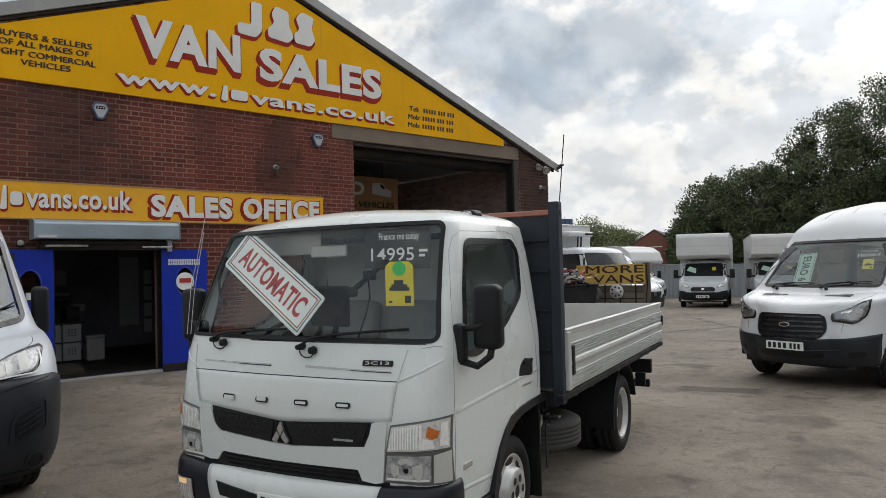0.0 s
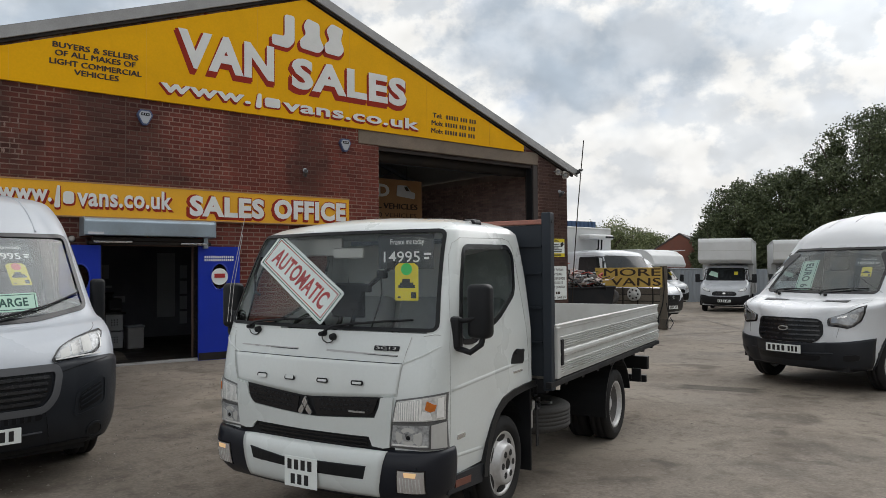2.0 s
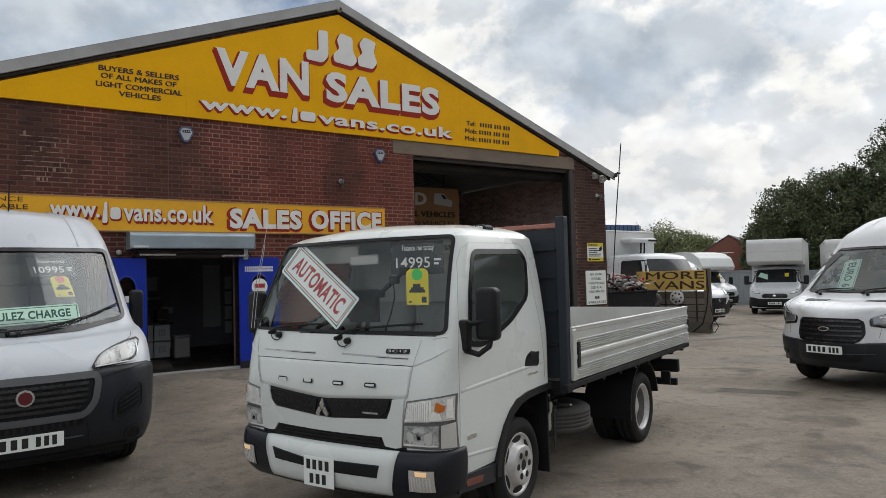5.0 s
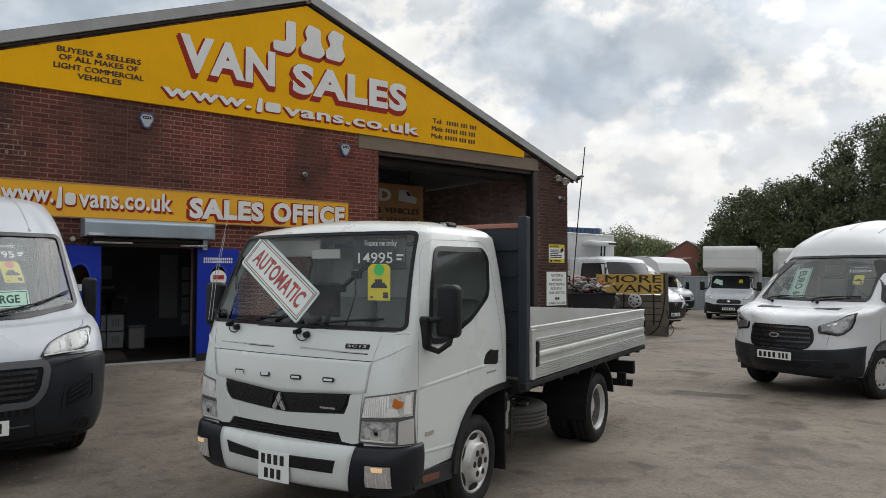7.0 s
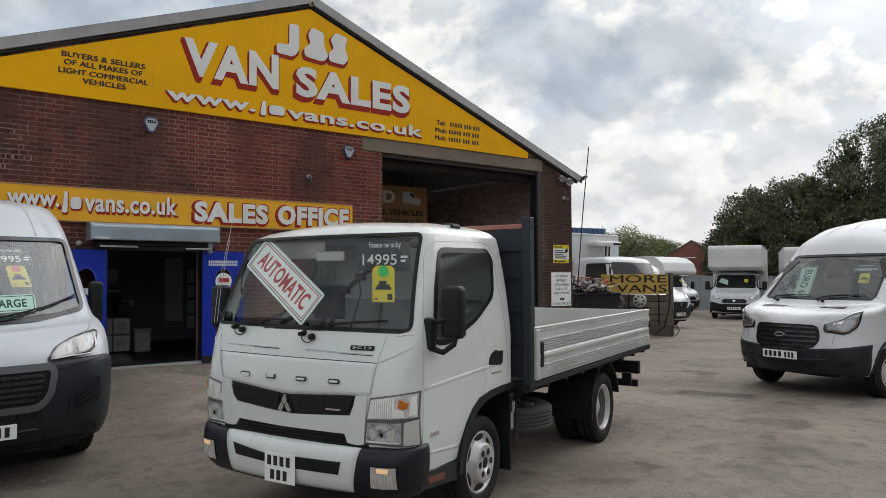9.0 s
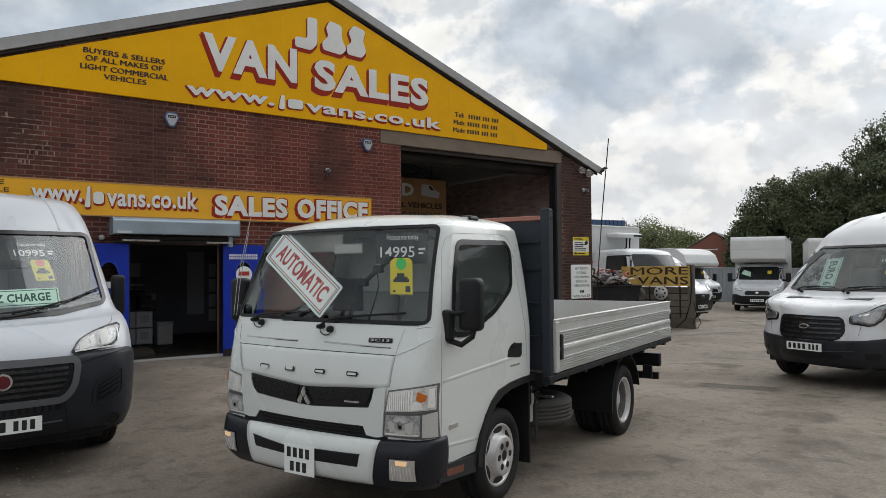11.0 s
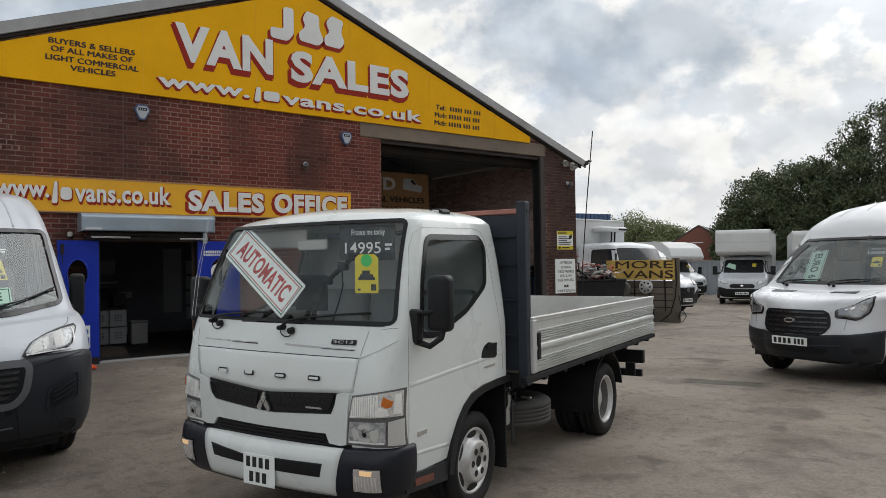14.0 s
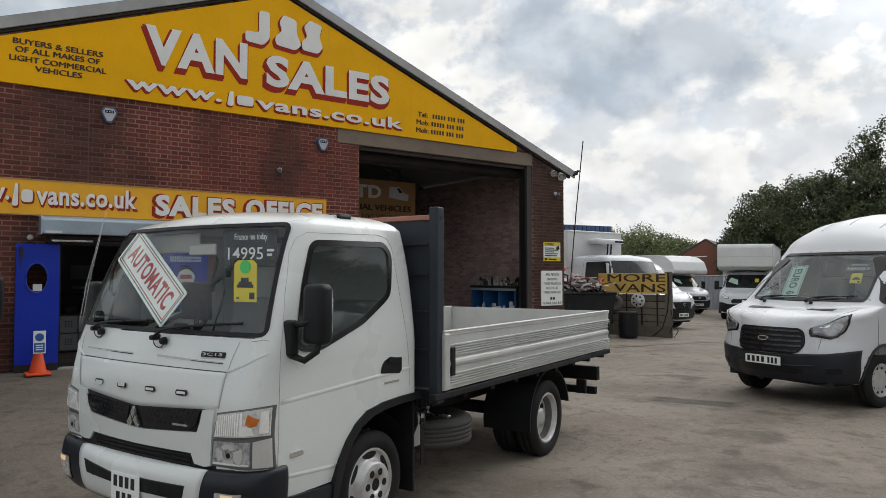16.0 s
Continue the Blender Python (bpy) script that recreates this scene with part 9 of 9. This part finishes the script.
def tree(x, y, h, r, leaf, name, label, n=9000, size=0.16, trunk=0.25, low=0.25):
    """Trunk, limbs and a ragged crown of many small leaves in clumps."""
    z0 = slope(x, y)
    ob = empty(name, pose(x, y, z0), label, "tree", "trees behind the yard")
    part("trunk", tube([(0, 0, -0.2), (0.1, 0.05, h * 0.25), (-0.05, 0.1, h * 0.5), (0.05, 0, h * 0.8)], trunk, 8), "bark", ob)
    for k in range(6):
        a = random.uniform(0, 6.28)
        part("limb", tube([(0, 0, h * random.uniform(0.25, 0.5)), (math.cos(a) * r * 0.4, math.sin(a) * r * 0.4, h * 0.6), (math.cos(a) * r * 0.75, math.sin(a) * r * 0.75, h * random.uniform(0.65, 0.85))], trunk * 0.4, 6), "bark", ob)
    rng = np.random.default_rng(int(abs(x * 13 + y * 7)))
    nc = 90
    cl = []
    while len(cl) < nc:
        p = rng.uniform(-1, 1, 3)
        if 0.35 < np.linalg.norm(p) < 1.0:
            cl.append(p * (r, r, h * (1 - low) / 2) + (0, 0, h * (low + (1 - low) / 2)))
    cl = np.array(cl)
    cr = rng.uniform(0.18, 0.33, nc) * r
    idx = rng.integers(0, nc, n)
    off = rng.normal(0, 1, (n, 3))
    off = off / np.linalg.norm(off, axis=1)[:, None] * (rng.uniform(0.3, 1.0, n) ** 0.5)[:, None]
    c = cl[idx] + off * cr[idx][:, None] * (1, 1, 0.8)
    c += rng.normal(0, 0.12, (n, 3))
    d1 = rng.normal(0, 1, (n, 3))
    d1 /= np.linalg.norm(d1, axis=1)[:, None]
    d2 = np.cross(d1, rng.normal(0, 1, (n, 3)))
    d2 /= np.linalg.norm(d2, axis=1)[:, None]
    s = (rng.uniform(0.6, 1.3, n) * size)[:, None]
    vs = np.concatenate([c - d1 * s, c + d2 * s * 0.5, c + d1 * s, c - d2 * s * 0.5], 1).reshape(-1, 3)
    fs = np.arange(4 * n).reshape(-1, 4)
    part("crown", (vs.tolist(), fs.tolist()), leaf, ob)


def polar(az, d):
    return -0.11 + d * math.cos(radians(az)), -1.0 + d * math.sin(radians(az))


for az, d, h, r in ((29.9, 51, 5.6, 1.6), (28.1, 51, 8.0, 2.4), (25.2, 52, 8.6, 2.8), (22.8, 52, 9.5, 3.0), (20.3, 51, 12.2, 3.3), (17.0, 51, 13.2, 3.4), (12.4, 48, 12.4, 3.7), (6.5, 48, 11.5, 4.0), (0.5, 49, 11.0, 4.0), (-6, 48, 10.5, 4.0), (-12, 48, 10.5, 4.0), (-18, 47, 10.0, 4.0)):
    tree(*polar(az, d), h, r, "leaf_dark", "hawthorn_tree", "dark green hedgerow tree behind the fence", 44000, 0.088, 0.11, 0.06)
for az, d, h, r in ((43.5, 75, 6.4, 4.2), (41.2, 72, 6.3, 4.0), (38.6, 74, 6.6, 4.4), (36.4, 76, 6.3, 4.0), (34.4, 78, 5.6, 3.5)):
    tree(*polar(az, d), h, r, "leaf_pale", "distant_tree", "pale green distant tree", 30000, 0.095, 0.2, 0.12)

# unseen trees and a wall added behind the camera, for darker reflections and less low light
for x, y, h, r in ((-14, -34, 8, 4.5), (-6, -35, 9, 4.5), (2, -34, 8, 4.2), (10, -35, 9, 4.6), (18, -34, 8.5, 4.4), (26, -33, 8, 4.2)):
    tree(x, y, h, r, "leaf_dark", "hawthorn_tree", "unseen dark green hedgerow tree across the yard", 7000, 0.2, 0.2, 0.06)

# nearer growth and one more van of the row, seen only in the truck's side window
for x, y, h, r in ((25.0, -8.5, 15.0, 4.6), (22.5, -14.5, 14.0, 4.6), (18.5, -19.0, 15.0, 4.8), (13.5, -22.0, 13.5, 4.4)):
    tree(x, y, h, r, "leaf_dark", "hawthorn_tree", "dark green tall tree beside the yard", 24000, 0.16, 0.2, 0.06)
copy_thing(transit, pose(11.0, -1.5, 0, 0, 0, 172))
tagged(part("wall_opposite", boxes((-40, 40, -30, -29.6, -1, 2.2)), "house_brick"), "plain unseen brick wall added across the yard", "wall", kind="structure")

# ---- face bricks, last: those of one stretch singly, the rest joined ----
STRETCH = (4.6, 7.6, 3.05, 4.45)
single = [b for b in WALL_BRICKS if STRETCH[0] < b[0] < STRETCH[1] and STRETCH[2] < b[1] < STRETCH[3]]
rest = [b for b in WALL_BRICKS if b not in set(single)]
meshes = {}
for k, (x, z, w) in enumerate(single[:300]):
    key = round(w, 3)
    if key not in meshes:
        meshes[key] = brick_mesh(w)
    ob = new("brick", meshes[key])
    ob.parent = wall_front
    ob.location = (x, YF + random.uniform(-0.003, 0.003), z)
rest += single[300:]


def joined_bricks(items, name, parent, turn=None, material="brick_many"):
    vs, fs = [], []
    for x, z, w in items:
        k = len(vs)
        y0 = YF + random.uniform(-0.003, 0.003)
        a, b, c, d, e = x - w / 2, x + w / 2, z - BH / 2, z + BH / 2, 0.003
        quad = [(a + e, y0, c + e), (b - e, y0, c + e), (b - e, y0, d - e), (a + e, y0, d - e), (a, YF + 0.014, c), (b, YF + 0.014, c), (b, YF + 0.014, d), (a, YF + 0.014, d)]
        vs += [turn(p) for p in quad] if turn else quad
        fs += [tuple(k + i for i in f) for f in ((0, 1, 2, 3), (4, 5, 1, 0), (5, 6, 2, 1), (6, 7, 3, 2), (7, 4, 0, 3))]
    ob = part(name, (vs, fs), material, parent)
    ob["kind"] = "stuff"


joined_bricks([b for b in rest if b[0] < 12], "bricks", wall_front)
joined_bricks([b for b in rest if b[0] >= 12], "bricks", wall_front, None, "pier_brick")
# the workshop's inner side wall: its plane stands at x = 12.85 and faces west
joined_bricks(courses(-22.0, -(YF + 0.3), 0.0, 4.1), "bricks", hall, lambda p: (12.85 - 0.012 + (p[1] - YF), -p[0], p[2]), "brick_inner")
